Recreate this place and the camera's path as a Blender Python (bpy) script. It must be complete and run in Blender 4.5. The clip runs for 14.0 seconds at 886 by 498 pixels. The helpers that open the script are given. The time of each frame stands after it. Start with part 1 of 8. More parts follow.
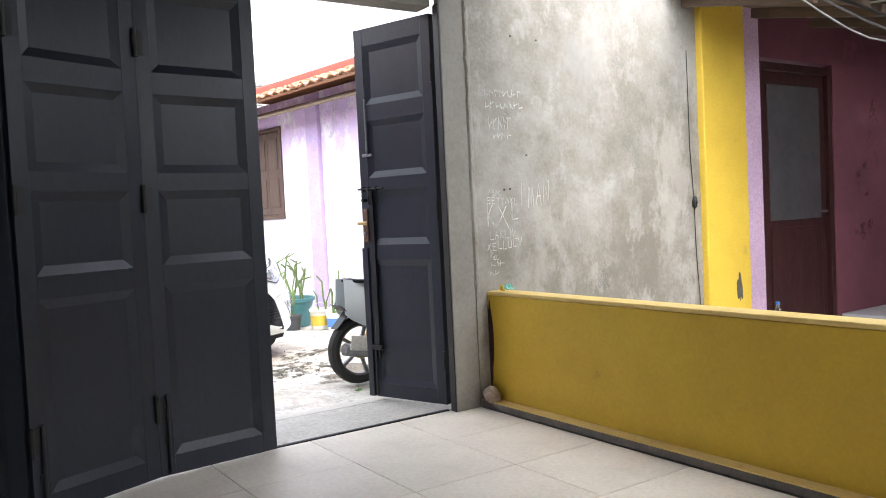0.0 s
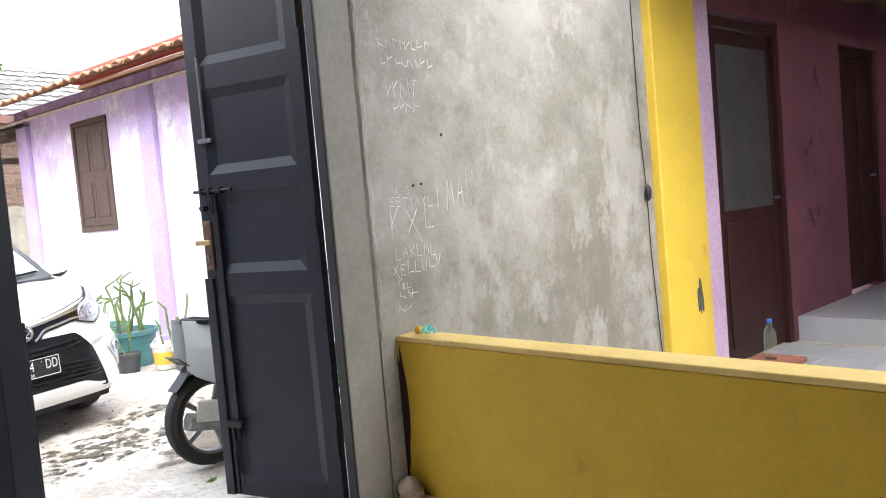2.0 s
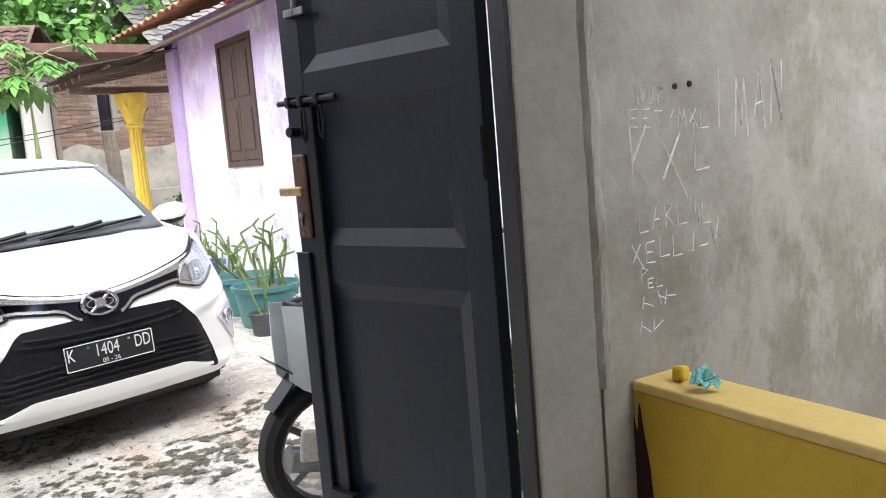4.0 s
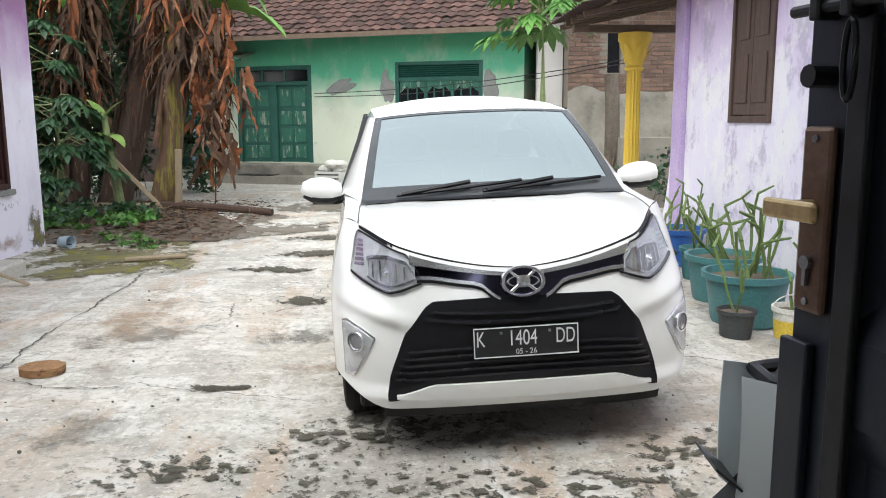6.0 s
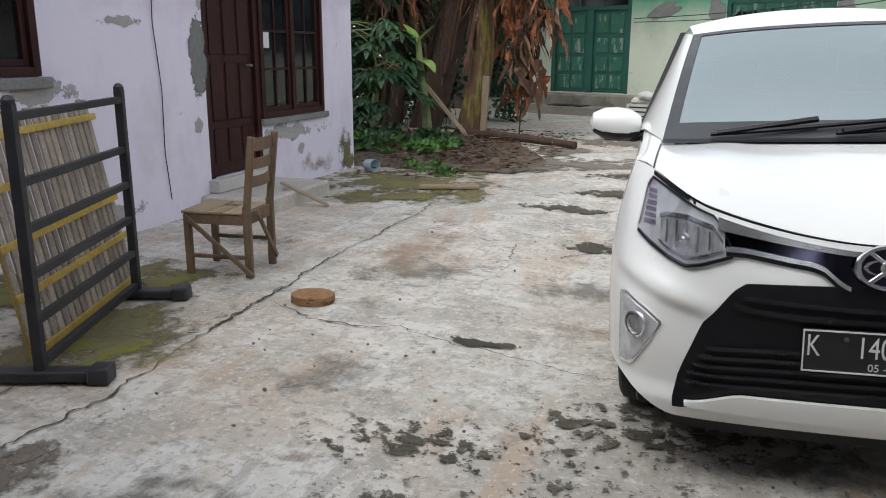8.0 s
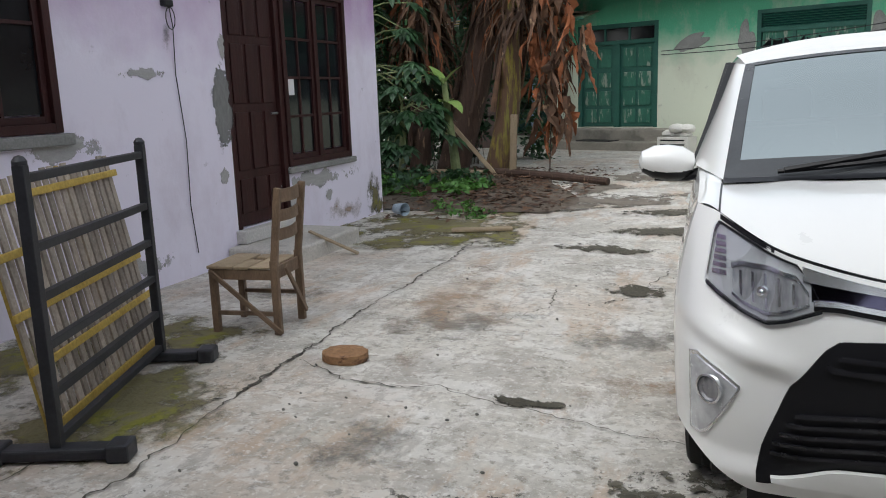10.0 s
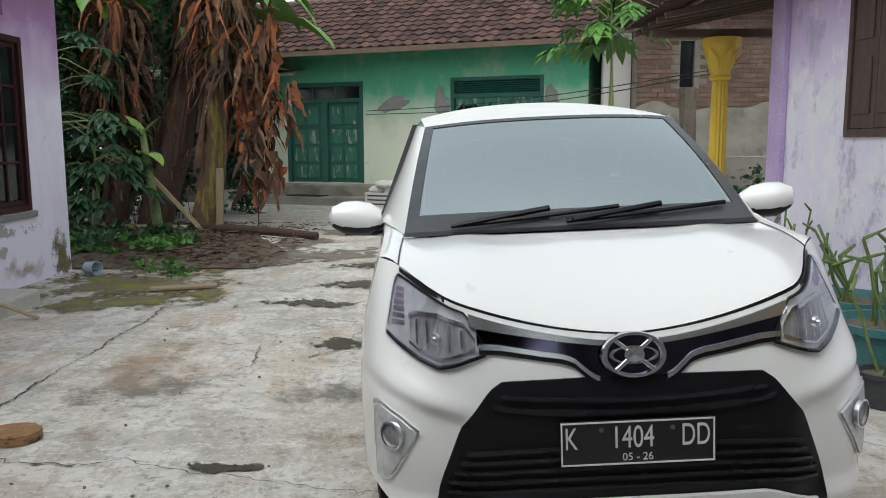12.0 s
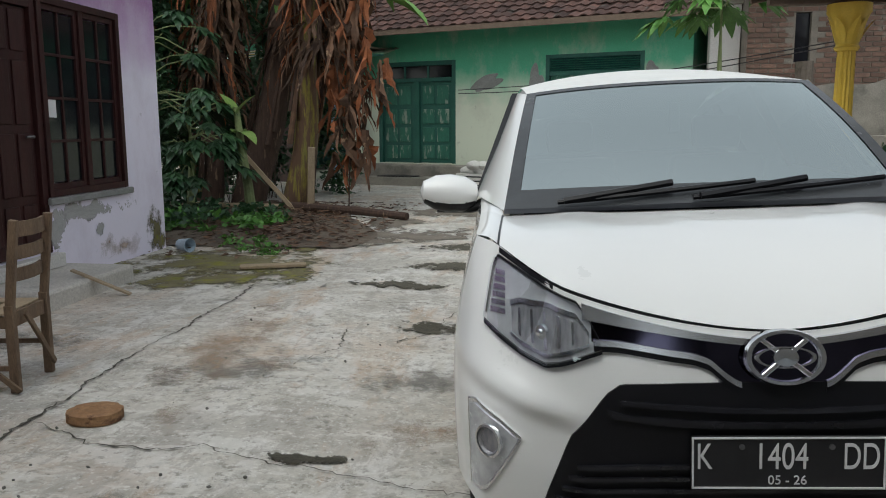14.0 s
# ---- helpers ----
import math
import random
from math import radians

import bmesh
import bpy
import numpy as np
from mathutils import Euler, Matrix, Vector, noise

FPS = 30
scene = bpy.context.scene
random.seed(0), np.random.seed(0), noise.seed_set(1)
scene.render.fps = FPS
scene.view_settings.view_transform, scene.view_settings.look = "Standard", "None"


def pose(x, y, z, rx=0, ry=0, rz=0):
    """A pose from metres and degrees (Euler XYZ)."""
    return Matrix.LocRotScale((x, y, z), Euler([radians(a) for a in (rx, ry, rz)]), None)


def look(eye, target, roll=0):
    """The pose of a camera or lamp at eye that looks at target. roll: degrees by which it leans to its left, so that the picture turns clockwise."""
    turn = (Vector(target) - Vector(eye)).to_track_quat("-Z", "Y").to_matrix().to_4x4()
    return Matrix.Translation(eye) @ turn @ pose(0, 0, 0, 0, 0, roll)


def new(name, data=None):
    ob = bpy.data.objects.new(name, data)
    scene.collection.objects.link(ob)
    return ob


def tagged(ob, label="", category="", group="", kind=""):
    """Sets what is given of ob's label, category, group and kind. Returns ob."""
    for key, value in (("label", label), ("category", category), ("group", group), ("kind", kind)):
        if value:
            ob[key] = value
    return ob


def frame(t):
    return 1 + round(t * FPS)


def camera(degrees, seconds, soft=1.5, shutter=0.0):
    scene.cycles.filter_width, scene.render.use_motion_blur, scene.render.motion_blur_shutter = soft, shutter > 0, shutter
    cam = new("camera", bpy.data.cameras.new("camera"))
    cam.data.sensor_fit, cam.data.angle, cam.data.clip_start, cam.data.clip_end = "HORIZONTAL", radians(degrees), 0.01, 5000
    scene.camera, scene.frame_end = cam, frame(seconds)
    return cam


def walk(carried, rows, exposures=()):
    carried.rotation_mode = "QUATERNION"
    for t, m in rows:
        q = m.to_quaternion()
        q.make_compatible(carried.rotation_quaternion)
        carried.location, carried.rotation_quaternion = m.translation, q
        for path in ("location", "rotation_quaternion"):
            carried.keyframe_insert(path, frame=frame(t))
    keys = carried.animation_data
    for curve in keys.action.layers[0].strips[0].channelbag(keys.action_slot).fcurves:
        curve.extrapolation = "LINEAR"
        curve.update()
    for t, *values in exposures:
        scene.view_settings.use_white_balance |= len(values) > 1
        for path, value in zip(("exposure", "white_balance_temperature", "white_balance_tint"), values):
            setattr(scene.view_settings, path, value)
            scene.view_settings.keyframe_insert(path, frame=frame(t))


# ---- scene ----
cam = camera(58.1, 14.0, 1.0)
PATH = [
    (0, (1.087, -0.391, 1.281), (0.85, 1.594, 1.195), -2.8),
    (0.5, (0.994, -0.003, 1.286), (0.786, 1.983, 1.171), -3.6),
    (1, (0.97, 0.513, 1.305), (0.695, 2.489, 1.175), -3.1),
    (1.5, (0.813, 0.877, 1.371), (0.638, 2.867, 1.272), -4.0),
    (2, (0.827, 1.306, 1.353), (0.915, 3.3, 1.229), -5.0),
    (2.2, (0.84, 1.541, 1.369), (0.863, 3.536, 1.235), -4.6),
    (4.3, (0.593, 3.246, 1.317), (0.145, 5.179, 1.063), -3.2),
    (4.5, (0.56, 3.394, 1.315), (0.009, 5.299, 1.057), -1.7),
    (5, (0.515, 3.692, 1.364), (-0.485, 5.395, 1.049), 0.1),
    (5.5, (0.36, 3.922, 1.359), (-0.905, 5.435, 1.03), 0.5),
    (6, (0.249, 4.127, 1.355), (-1.139, 5.531, 1.038), -0.2),
    (6.5, (0.147, 4.341, 1.351), (-1.442, 5.51, 1.018), -0.1),
    (7, (0.001, 4.428, 1.339), (-1.659, 5.477, 0.956), -0.6),
    (7.5, (-0.143, 4.513, 1.321), (-1.84, 5.474, 0.879), -0.5),
    (8, (-0.283, 4.64, 1.29), (-2.069, 5.402, 0.81), 0.2),
    (8.2, (-0.329, 4.661, 1.288), (-2.136, 5.368, 0.805), 0.5),
    (10.3, (-0.544, 4.717, 1.297), (-2.369, 5.454, 0.941), -2.5),
    (10.5, (-0.543, 4.739, 1.293), (-2.342, 5.545, 0.954), -2.5),
    (11, (-0.519, 4.752, 1.298), (-2.219, 5.762, 0.998), -1.6),
    (11.5, (-0.495, 4.784, 1.299), (-2.06, 6.002, 1.038), -0.8),
    (12, (-0.481, 4.782, 1.301), (-1.967, 6.094, 1.036), -0.2),
    (12.5, (-0.515, 4.762, 1.288), (-2.003, 6.062, 0.975), -0.1),
    (13, (-0.543, 4.741, 1.268), (-2.052, 6.013, 0.945), -0.0),
    (13.5, (-0.63, 4.878, 1.253), (-2.181, 6.105, 0.953), -0.1),
    (14, (-0.751, 4.954, 1.242), (-2.37, 6.087, 0.936), -0.2),
]
walk(cam, [(t, look(eye, target, roll)) for t, eye, target, roll in PATH],
     [(0, 2.92, 6500, 10), (1.0, 3.1, 6500, 10), (1.5, 2.98, 6500, 10), (2.2, 2.85, 6500, 10), (4.3, 2.3, 6500, 9), (5.0, 1.95, 6500, 7), (5.5, 1.75, 6500, 7), (6.0, 1.65, 6500, 6),
      (6.5, 1.22, 6500, 6), (8.0, 1.07, 6450, 8), (10.5, 0.92, 6400, 7), (12.5, 0.80, 6450, 4), (14, 0.58, 6450, 4)])

# ---- frames of the place: gate room (A), driveway (B), green house (C), car (K) ----
A = pose(0.50, 4.80, 0, 0, 0, 41)
B = pose(0, 0, 0, 0, 0, 47.3)
C = pose(-15.83, 13.83, 0, 0, 0, 27)
K = pose(-1.735, 6.642, -0.06, 0, -2.36, 49.2)  # the yard falls sideways here
G = -0.06  # level of the yard

# ---- world and sun: bright overcast ----
world = bpy.data.worlds.new("overcast")
scene.world = world
world.use_nodes = True
wn = world.node_tree.nodes
wl = world.node_tree.links
sky = wn.new("ShaderNodeTexSky")
sky.sky_type, sky.sun_disc = "NISHITA", False
sky.sun_elevation, sky.sun_rotation = radians(58), radians(150)
sky.air_density, sky.dust_density, sky.ozone_density = 1.0, 2.0, 1.5
pale = wn.new("ShaderNodeHueSaturation")
pale.inputs["Saturation"].default_value = 0.27
wl.new(sky.outputs["Color"], pale.inputs["Color"])
wl.new(pale.outputs["Color"], wn["Background"].inputs["Color"])
wn["Background"].inputs["Strength"].default_value = 0.15
sun = new("sun", bpy.data.lights.new("sun", "SUN"))
sun.data.energy, sun.data.angle, sun.data.color = 0.35, radians(40), (1.0, 0.985, 0.97)
sun.matrix_world = look((0, 0, 20), (3.0, 7.5, 8.0))


# ---- materials ----
def surface(name, c1, c2, scale=3.0, rough=0.7, bump=0.15, fine=60.0, metal=0.0, c3=None, amount3=0.45, scale3=1.3, spec=0.5, grain=0.25, stretch=(1, 1, 1), vary=0.0, sharp=0.08):
    """Two-scale mottled surface: c1 and c2 in broad noise, fine grain and bump, and c3 in patches with a ragged edge."""
    m = bpy.data.materials.new(name)
    m.use_nodes = True
    n, l = m.node_tree.nodes, m.node_tree.links
    p = n["Principled BSDF"]
    tc = n.new("ShaderNodeTexCoord")
    mp = n.new("ShaderNodeMapping")
    mp.inputs["Scale"].default_value = stretch
    l.new(tc.outputs["Object"], mp.inputs["Vector"])

    def noise_at(s, detail=6.0):
        t = n.new("ShaderNodeTexNoise")
        t.inputs["Scale"].default_value, t.inputs["Detail"].default_value, t.inputs["Roughness"].default_value = s, detail, 0.65
        l.new(mp.outputs["Vector"], t.inputs["Vector"])
        return t.outputs["Fac"]

    def ramp(fac, a, b):
        r = n.new("ShaderNodeMapRange")
        r.inputs["From Min"].default_value, r.inputs["From Max"].default_value = a, b
        l.new(fac, r.inputs["Value"])
        return r.outputs["Result"]

    def mix(fac, a, b, mode="MIX"):
        x = n.new("ShaderNodeMix")
        x.data_type, x.blend_type = "RGBA", mode
        for sock, v in ((x.inputs[0], fac), (x.inputs[6], a), (x.inputs[7], b)):
            if hasattr(v, "is_linked"):
                l.new(v, sock)
            else:
                sock.default_value = (*v, 1) if isinstance(v, tuple) else v
        return x.outputs[2]

    col = mix(ramp(noise_at(scale), 0.35, 0.65), c1, c2)
    f = noise_at(fine, 3.0)
    if grain:
        g = mix(ramp(f, 0.3, 0.7), (1 - grain,) * 3, (1 + 0.4 * grain,) * 3)
        col = mix(1.0, col, g, "MULTIPLY")
    if vary:
        oi = n.new("ShaderNodeObjectInfo")
        gi = n.new("ShaderNodeNewGeometry")
        ad = n.new("ShaderNodeMath")
        ad.operation = "FRACT"
        a2 = n.new("ShaderNodeMath")
        l.new(oi.outputs["Random"], a2.inputs[0])
        l.new(gi.outputs["Random Per Island"], a2.inputs[1])
        l.new(a2.outputs[0], ad.inputs[0])
        col = mix(1.0, col, mix(ad.outputs[0], (1 - vary,) * 3, (1 + vary,) * 3), "MULTIPLY")
    if c3:
        edge = 0.5 + (0.5 - amount3) * 0.45
        mask = ramp(noise_at(scale3, 9.0), edge, edge + sharp)
        col = mix(mask, col, c3)
    l.new(col, p.inputs["Base Color"])
    p.inputs["Metallic"].default_value = metal
    p.inputs["Specular IOR Level"].default_value = spec
    rr = n.new("ShaderNodeMapRange")
    rr.inputs["To Min"].default_value, rr.inputs["To Max"].default_value = max(0.02, rough - 0.08), min(1.0, rough + 0.08)
    l.new(noise_at(scale * 4), rr.inputs["Value"])
    l.new(rr.outputs["Result"], p.inputs["Roughness"])
    if bump:
        b1, b2 = n.new("ShaderNodeBump"), n.new("ShaderNodeBump")
        b1.inputs["Strength"].default_value, b1.inputs["Distance"].default_value = bump, 0.02
        b2.inputs["Strength"].default_value, b2.inputs["Distance"].default_value = bump, 0.004
        l.new(noise_at(scale * 3), b1.inputs["Height"])
        l.new(f, b2.inputs["Height"])
        l.new(b1.outputs["Normal"], b2.inputs["Normal"])
        l.new(b2.outputs["Normal"], p.inputs["Normal"])
    return m


def painted_wall(name, low, high, bare, z0, z1, bare_amount, scale=1.2):
    """Old limewashed wall: strong paint above, faded below z0..z1 with a ragged edge, bare plaster in patches."""
    m = surface(name, high, tuple(0.9 * c for c in high), 1.5, 0.85, 0.2, 40.0, grain=0.12)
    n, l = m.node_tree.nodes, m.node_tree.links
    p = n["Principled BSDF"]
    old = p.inputs["Base Color"].links[0].from_socket
    tc = n.new("ShaderNodeTexCoord")
    sep = n.new("ShaderNodeSeparateXYZ")
    l.new(tc.outputs["Object"], sep.inputs[0])
    t = n.new("ShaderNodeTexNoise")
    t.inputs["Scale"].default_value, t.inputs["Detail"].default_value, t.inputs["Roughness"].default_value = 1.6, 8.0, 0.6
    l.new(tc.outputs["Object"], t.inputs["Vector"])
    add = n.new("ShaderNodeMath")
    add.operation = "MULTIPLY_ADD"
    add.inputs[1].default_value = 1.1
    l.new(t.outputs["Fac"], add.inputs[0])
    l.new(sep.outputs["Z"], add.inputs[2])
    r = n.new("ShaderNodeMapRange")
    r.inputs["From Min"].default_value, r.inputs["From Max"].default_value = z0 + 0.5, z1 + 0.6
    l.new(add.outputs[0], r.inputs["Value"])
    a = n.new("ShaderNodeMix")
    a.data_type = "RGBA"
    a.inputs[6].default_value = (*low, 1)
    l.new(r.outputs["Result"], a.inputs[0])
    l.new(old, a.inputs[7])
    t2 = n.new("ShaderNodeTexNoise")
    t2.inputs["Scale"].default_value, t2.inputs["Detail"].default_value, t2.inputs["Roughness"].default_value = scale, 11.0, 0.68
    l.new(tc.outputs["Object"], t2.inputs["Vector"])
    lowr = n.new("ShaderNodeMath")
    lowr.operation = "MULTIPLY_ADD"
    lowr.inputs[1].default_value = -0.045
    l.new(sep.outputs["Z"], lowr.inputs[0])
    l.new(t2.outputs["Fac"], lowr.inputs[2])
    r2 = n.new("ShaderNodeMapRange")
    r2.inputs["From Min"].default_value, r2.inputs["From Max"].default_value = 0.62 - bare_amount, 0.66 - bare_amount
    l.new(lowr.outputs[0], r2.inputs["Value"])
    b = n.new("ShaderNodeMix")
    b.data_type = "RGBA"
    b.inputs[7].default_value = (*bare, 1)
    l.new(r2.outputs["Result"], b.inputs[0])
    l.new(a.outputs[2], b.inputs[6])
    l.new(b.outputs[2], p.inputs["Base Color"])
    return m


def glassy(name, tint, mirror, rough=0.02):
    """Window glass with a reflecting film: part see-through, part mirror."""
    m = bpy.data.materials.new(name)
    m.use_nodes = True
    n, l = m.node_tree.nodes, m.node_tree.links
    tr, gl, mx = n.new("ShaderNodeBsdfTransparent"), n.new("ShaderNodeBsdfGlossy"), n.new("ShaderNodeMixShader")
    tr.inputs["Color"].default_value = (*tint, 1)
    gl.inputs["Color"].default_value, gl.inputs["Roughness"].default_value = (0.87, 0.96, 0.94, 1), rough
    fr = n.new("ShaderNodeLayerWeight")
    fr.inputs["Blend"].default_value = 0.5
    pw = n.new("ShaderNodeMath")
    pw.operation = "POWER"
    pw.inputs[1].default_value = 4.0
    l.new(fr.outputs["Facing"], pw.inputs[0])
    mr = n.new("ShaderNodeMapRange")
    mr.inputs["To Min"].default_value, mr.inputs["To Max"].default_value = mirror, 1.0
    l.new(pw.outputs[0], mr.inputs["Value"])
    l.new(mr.outputs["Result"], mx.inputs[0])
    l.new(tr.outputs[0], mx.inputs[1])
    l.new(gl.outputs[0], mx.inputs[2])
    l.new(mx.outputs[0], n["Material Output"].inputs["Surface"])
    return m


def gloss_coat(m, coat=1.0):
    m.node_tree.nodes["Principled BSDF"].inputs["Coat Weight"].default_value = coat
    m.node_tree.nodes["Principled BSDF"].inputs["Coat Roughness"].default_value = 0.04
    return m


YARD = surface("yard concrete", (0.60, 0.573, 0.51), (0.44, 0.413, 0.36), 0.9, 0.75, 0.35, 28.0, c3=(0.34, 0.315, 0.28), amount3=0.36, scale3=1.3, grain=0.2, sharp=0.22)
def weather(m, layers):
    """Lays more worn films over a surface: each has a noise scale, its two thresholds, a colour, a strength and a shift."""
    n, l = m.node_tree.nodes, m.node_tree.links
    p = n["Principled BSDF"]
    for scale, lo, hi, colour, strength, shift, stretch in layers:
        old = p.inputs["Base Color"].links[0].from_socket
        tc, mp = n.new("ShaderNodeTexCoord"), n.new("ShaderNodeMapping")
        mp.inputs["Location"].default_value, mp.inputs["Scale"].default_value = (shift, shift, 0), stretch
        l.new(tc.outputs["Object"], mp.inputs["Vector"])
        t = n.new("ShaderNodeTexNoise")
        t.inputs["Scale"].default_value, t.inputs["Detail"].default_value, t.inputs["Roughness"].default_value = scale, 12.0, 0.72
        l.new(mp.outputs["Vector"], t.inputs["Vector"])
        r = n.new("ShaderNodeMapRange")
        r.inputs["From Min"].default_value, r.inputs["From Max"].default_value, r.inputs["To Max"].default_value = lo, hi, strength
        l.new(t.outputs["Fac"], r.inputs["Value"])
        x = n.new("ShaderNodeMix")
        x.data_type = "RGBA"
        x.inputs[7].default_value = (*colour, 1)
        l.new(r.outputs["Result"], x.inputs[0])
        l.new(old, x.inputs[6])
        l.new(x.outputs[2], p.inputs["Base Color"])
    return m


weather(YARD, ((0.9, 0.50, 0.62, (0.36, 0.335, 0.30), 0.75, 7.0, (1, 1, 1)), (1.6, 0.52, 0.60, (0.68, 0.66, 0.63), 0.7, 31.0, (1.5, 0.6, 1)), (0.5, 0.50, 0.64, (0.53, 0.42, 0.325), 0.75, 53.0, (1, 1, 1)),
               (3.2, 0.58, 0.64, (0.20, 0.185, 0.16), 0.85, 11.0, (1, 1, 1)), (7.0, 0.62, 0.68, (0.17, 0.155, 0.13), 0.8, 3.0, (1, 1, 1)),
               (2.6, 0.515, 0.545, (0.70, 0.685, 0.64), 0.5, 71.0, (0.7, 1.6, 1)), (4.5, 0.535, 0.575, (0.33, 0.30, 0.26), 0.55, 83.0, (1.8, 0.7, 1)), (1.4, 0.535, 0.60, (0.46, 0.35, 0.255), 0.7, 91.0, (1.6, 0.5, 1)),
               (19.0, 0.56, 0.62, (0.24, 0.22, 0.185), 0.75, 13.0, (1, 1, 1)), (9.0, 0.55, 0.60, (0.30, 0.275, 0.235), 0.5, 29.0, (1, 1, 1)), (38.0, 0.56, 0.62, (0.74, 0.73, 0.69), 0.6, 17.0, (1, 1, 1))))
SLAB = surface("worn cement slab", (0.60, 0.57, 0.52), (0.48, 0.455, 0.41), 1.7, 0.75, 0.35, 45.0, c3=(0.22, 0.21, 0.19), amount3=0.2, scale3=2.0)
DIRT = surface("damp crack dirt", (0.07, 0.062, 0.05), (0.11, 0.10, 0.075), 12, 0.9, 0.5, 80)
def ragged(m, scale, reach=0.55, sharp=0.12, gain=1.5):
    """Lets a patch fade out in a ragged edge: the patch is a square of side 2 in its own space."""
    n, l = m.node_tree.nodes, m.node_tree.links
    tc, ge = n.new("ShaderNodeTexCoord"), n.new("ShaderNodeNewGeometry")
    ln = n.new("ShaderNodeVectorMath")
    ln.operation = "LENGTH"
    l.new(tc.outputs["Object"], ln.inputs[0])
    t = n.new("ShaderNodeTexNoise")
    t.inputs["Scale"].default_value, t.inputs["Detail"].default_value, t.inputs["Roughness"].default_value = scale, 9.0, 0.7
    l.new(ge.outputs["Position"], t.inputs["Vector"])
    k = n.new("ShaderNodeMath")
    k.operation = "MULTIPLY_ADD"
    k.inputs[1].default_value, k.inputs[2].default_value = gain * 2, -gain
    l.new(t.outputs["Fac"], k.inputs[0])
    d = n.new("ShaderNodeMath")
    d.operation = "SUBTRACT"
    l.new(k.outputs[0], d.inputs[0])
    l.new(ln.outputs["Value"], d.inputs[1])
    r = n.new("ShaderNodeMapRange")
    r.inputs["From Min"].default_value, r.inputs["From Max"].default_value = -reach, -reach + sharp
    l.new(d.outputs[0], r.inputs["Value"])
    rim = n.new("ShaderNodeMapRange")
    rim.inputs["From Min"].default_value, rim.inputs["From Max"].default_value = 1.0, 0.6
    l.new(ln.outputs["Value"], rim.inputs["Value"])
    mul = n.new("ShaderNodeMath")
    mul.operation = "MULTIPLY"
    l.new(r.outputs["Result"], mul.inputs[0])
    l.new(rim.outputs["Result"], mul.inputs[1])
    l.new(mul.outputs[0], n["Principled BSDF"].inputs["Alpha"])
    return m


MOSS = surface("moss on concrete", (0.12, 0.12, 0.05), (0.21, 0.19, 0.12), 5, 0.95, 0.8, 70, c3=(0.10, 0.125, 0.025), amount3=0.35, scale3=4)
SOIL = surface("garden soil", (0.12, 0.092, 0.068), (0.185, 0.148, 0.112), 2.5, 0.95, 0.9, 30, c3=(0.085, 0.065, 0.05), amount3=0.4, scale3=5)
WET = surface("damp oil stain", (0.10, 0.095, 0.085), (0.16, 0.15, 0.13), 3, 0.5, 0.3, 40)
MOSS_EDGE = ragged(surface("moss film", (0.15, 0.13, 0.055), (0.22, 0.195, 0.11), 5, 0.95, 0.8, 70, c3=(0.21, 0.205, 0.03), amount3=0.45, scale3=4), 3.2, 0.62, 0.35)
WET_EDGE = ragged(surface("damp film", (0.20, 0.185, 0.16), (0.29, 0.27, 0.24), 6, 0.7, 0.3, 40), 5.0, 0.45, 0.9)
CRUMB_EDGE = ragged(surface("dark crumbs and moss", (0.085, 0.08, 0.06), (0.15, 0.135, 0.10), 9, 0.9, 0.8, 60, c3=(0.13, 0.125, 0.05), amount3=0.3, scale3=5), 15.0, 0.35, 0.35, 3.4)
PIT_EDGE = ragged(surface("dirt pit", (0.08, 0.072, 0.055), (0.14, 0.125, 0.09), 9, 0.9, 0.8, 60), 9.0, 0.6, 0.12)
SOIL_EDGE = ragged(surface("washed soil", (0.17, 0.145, 0.115), (0.24, 0.205, 0.165), 4, 0.95, 0.6, 50), 2.6, 0.62, 0.2)
RUST_EDGE = ragged(surface("reddish earth film", (0.50, 0.375, 0.27), (0.40, 0.295, 0.21), 4, 0.95, 0.3, 50), 4.0, 0.45, 1.0)
PLASTER_EDGE = ragged(surface("bare plaster film", (0.47, 0.46, 0.455), (0.38, 0.375, 0.37), 5, 0.9, 0.4, 50), 5.0, 0.6, 0.07)
PALE_EDGE = ragged(surface("pale lime film", (0.56, 0.55, 0.52), (0.5, 0.49, 0.46), 5, 0.9, 0.3, 50), 4.0, 0.35, 1.6)
TILE = surface("floor tile", (0.80, 0.73, 0.635), (0.71, 0.64, 0.55), 2.0, 0.38, 0.03, 40.0, c3=(0.56, 0.51, 0.45), amount3=0.25, scale3=2.5, grain=0.12, vary=0.05)
WHITETILE = surface("pale terrace tile", (0.44, 0.44, 0.46), (0.38, 0.38, 0.40), 2.0, 0.3, 0.02, 40.0, grain=0.05, vary=0.04)
GROUT = surface("grout", (0.13, 0.12, 0.11), (0.2, 0.18, 0.16), 9, 0.9, 0.2)
CONCRETE = surface("bare cement render", (0.30, 0.278, 0.240), (0.205, 0.189, 0.160), 1.3, 0.85, 0.35, 40.0, c3=(0.44, 0.425, 0.395), amount3=0.38, scale3=2.0, grain=0.2, sharp=0.2)
PILLAR = surface("smooth cement", (0.29, 0.272, 0.24), (0.23, 0.215, 0.19), 2.2, 0.8, 0.15, 40.0, grain=0.12)
CHALK = surface("chalk", (0.85, 0.84, 0.82), (0.75, 0.74, 0.72), 20, 0.9, 0.3)
YELLOW = surface("yellow wall paint", (0.68, 0.45, 0.035), (0.58, 0.375, 0.03), 1.3, 0.65, 0.1, 50.0, c3=(0.42, 0.26, 0.03), amount3=0.12, scale3=2.5, grain=0.08)
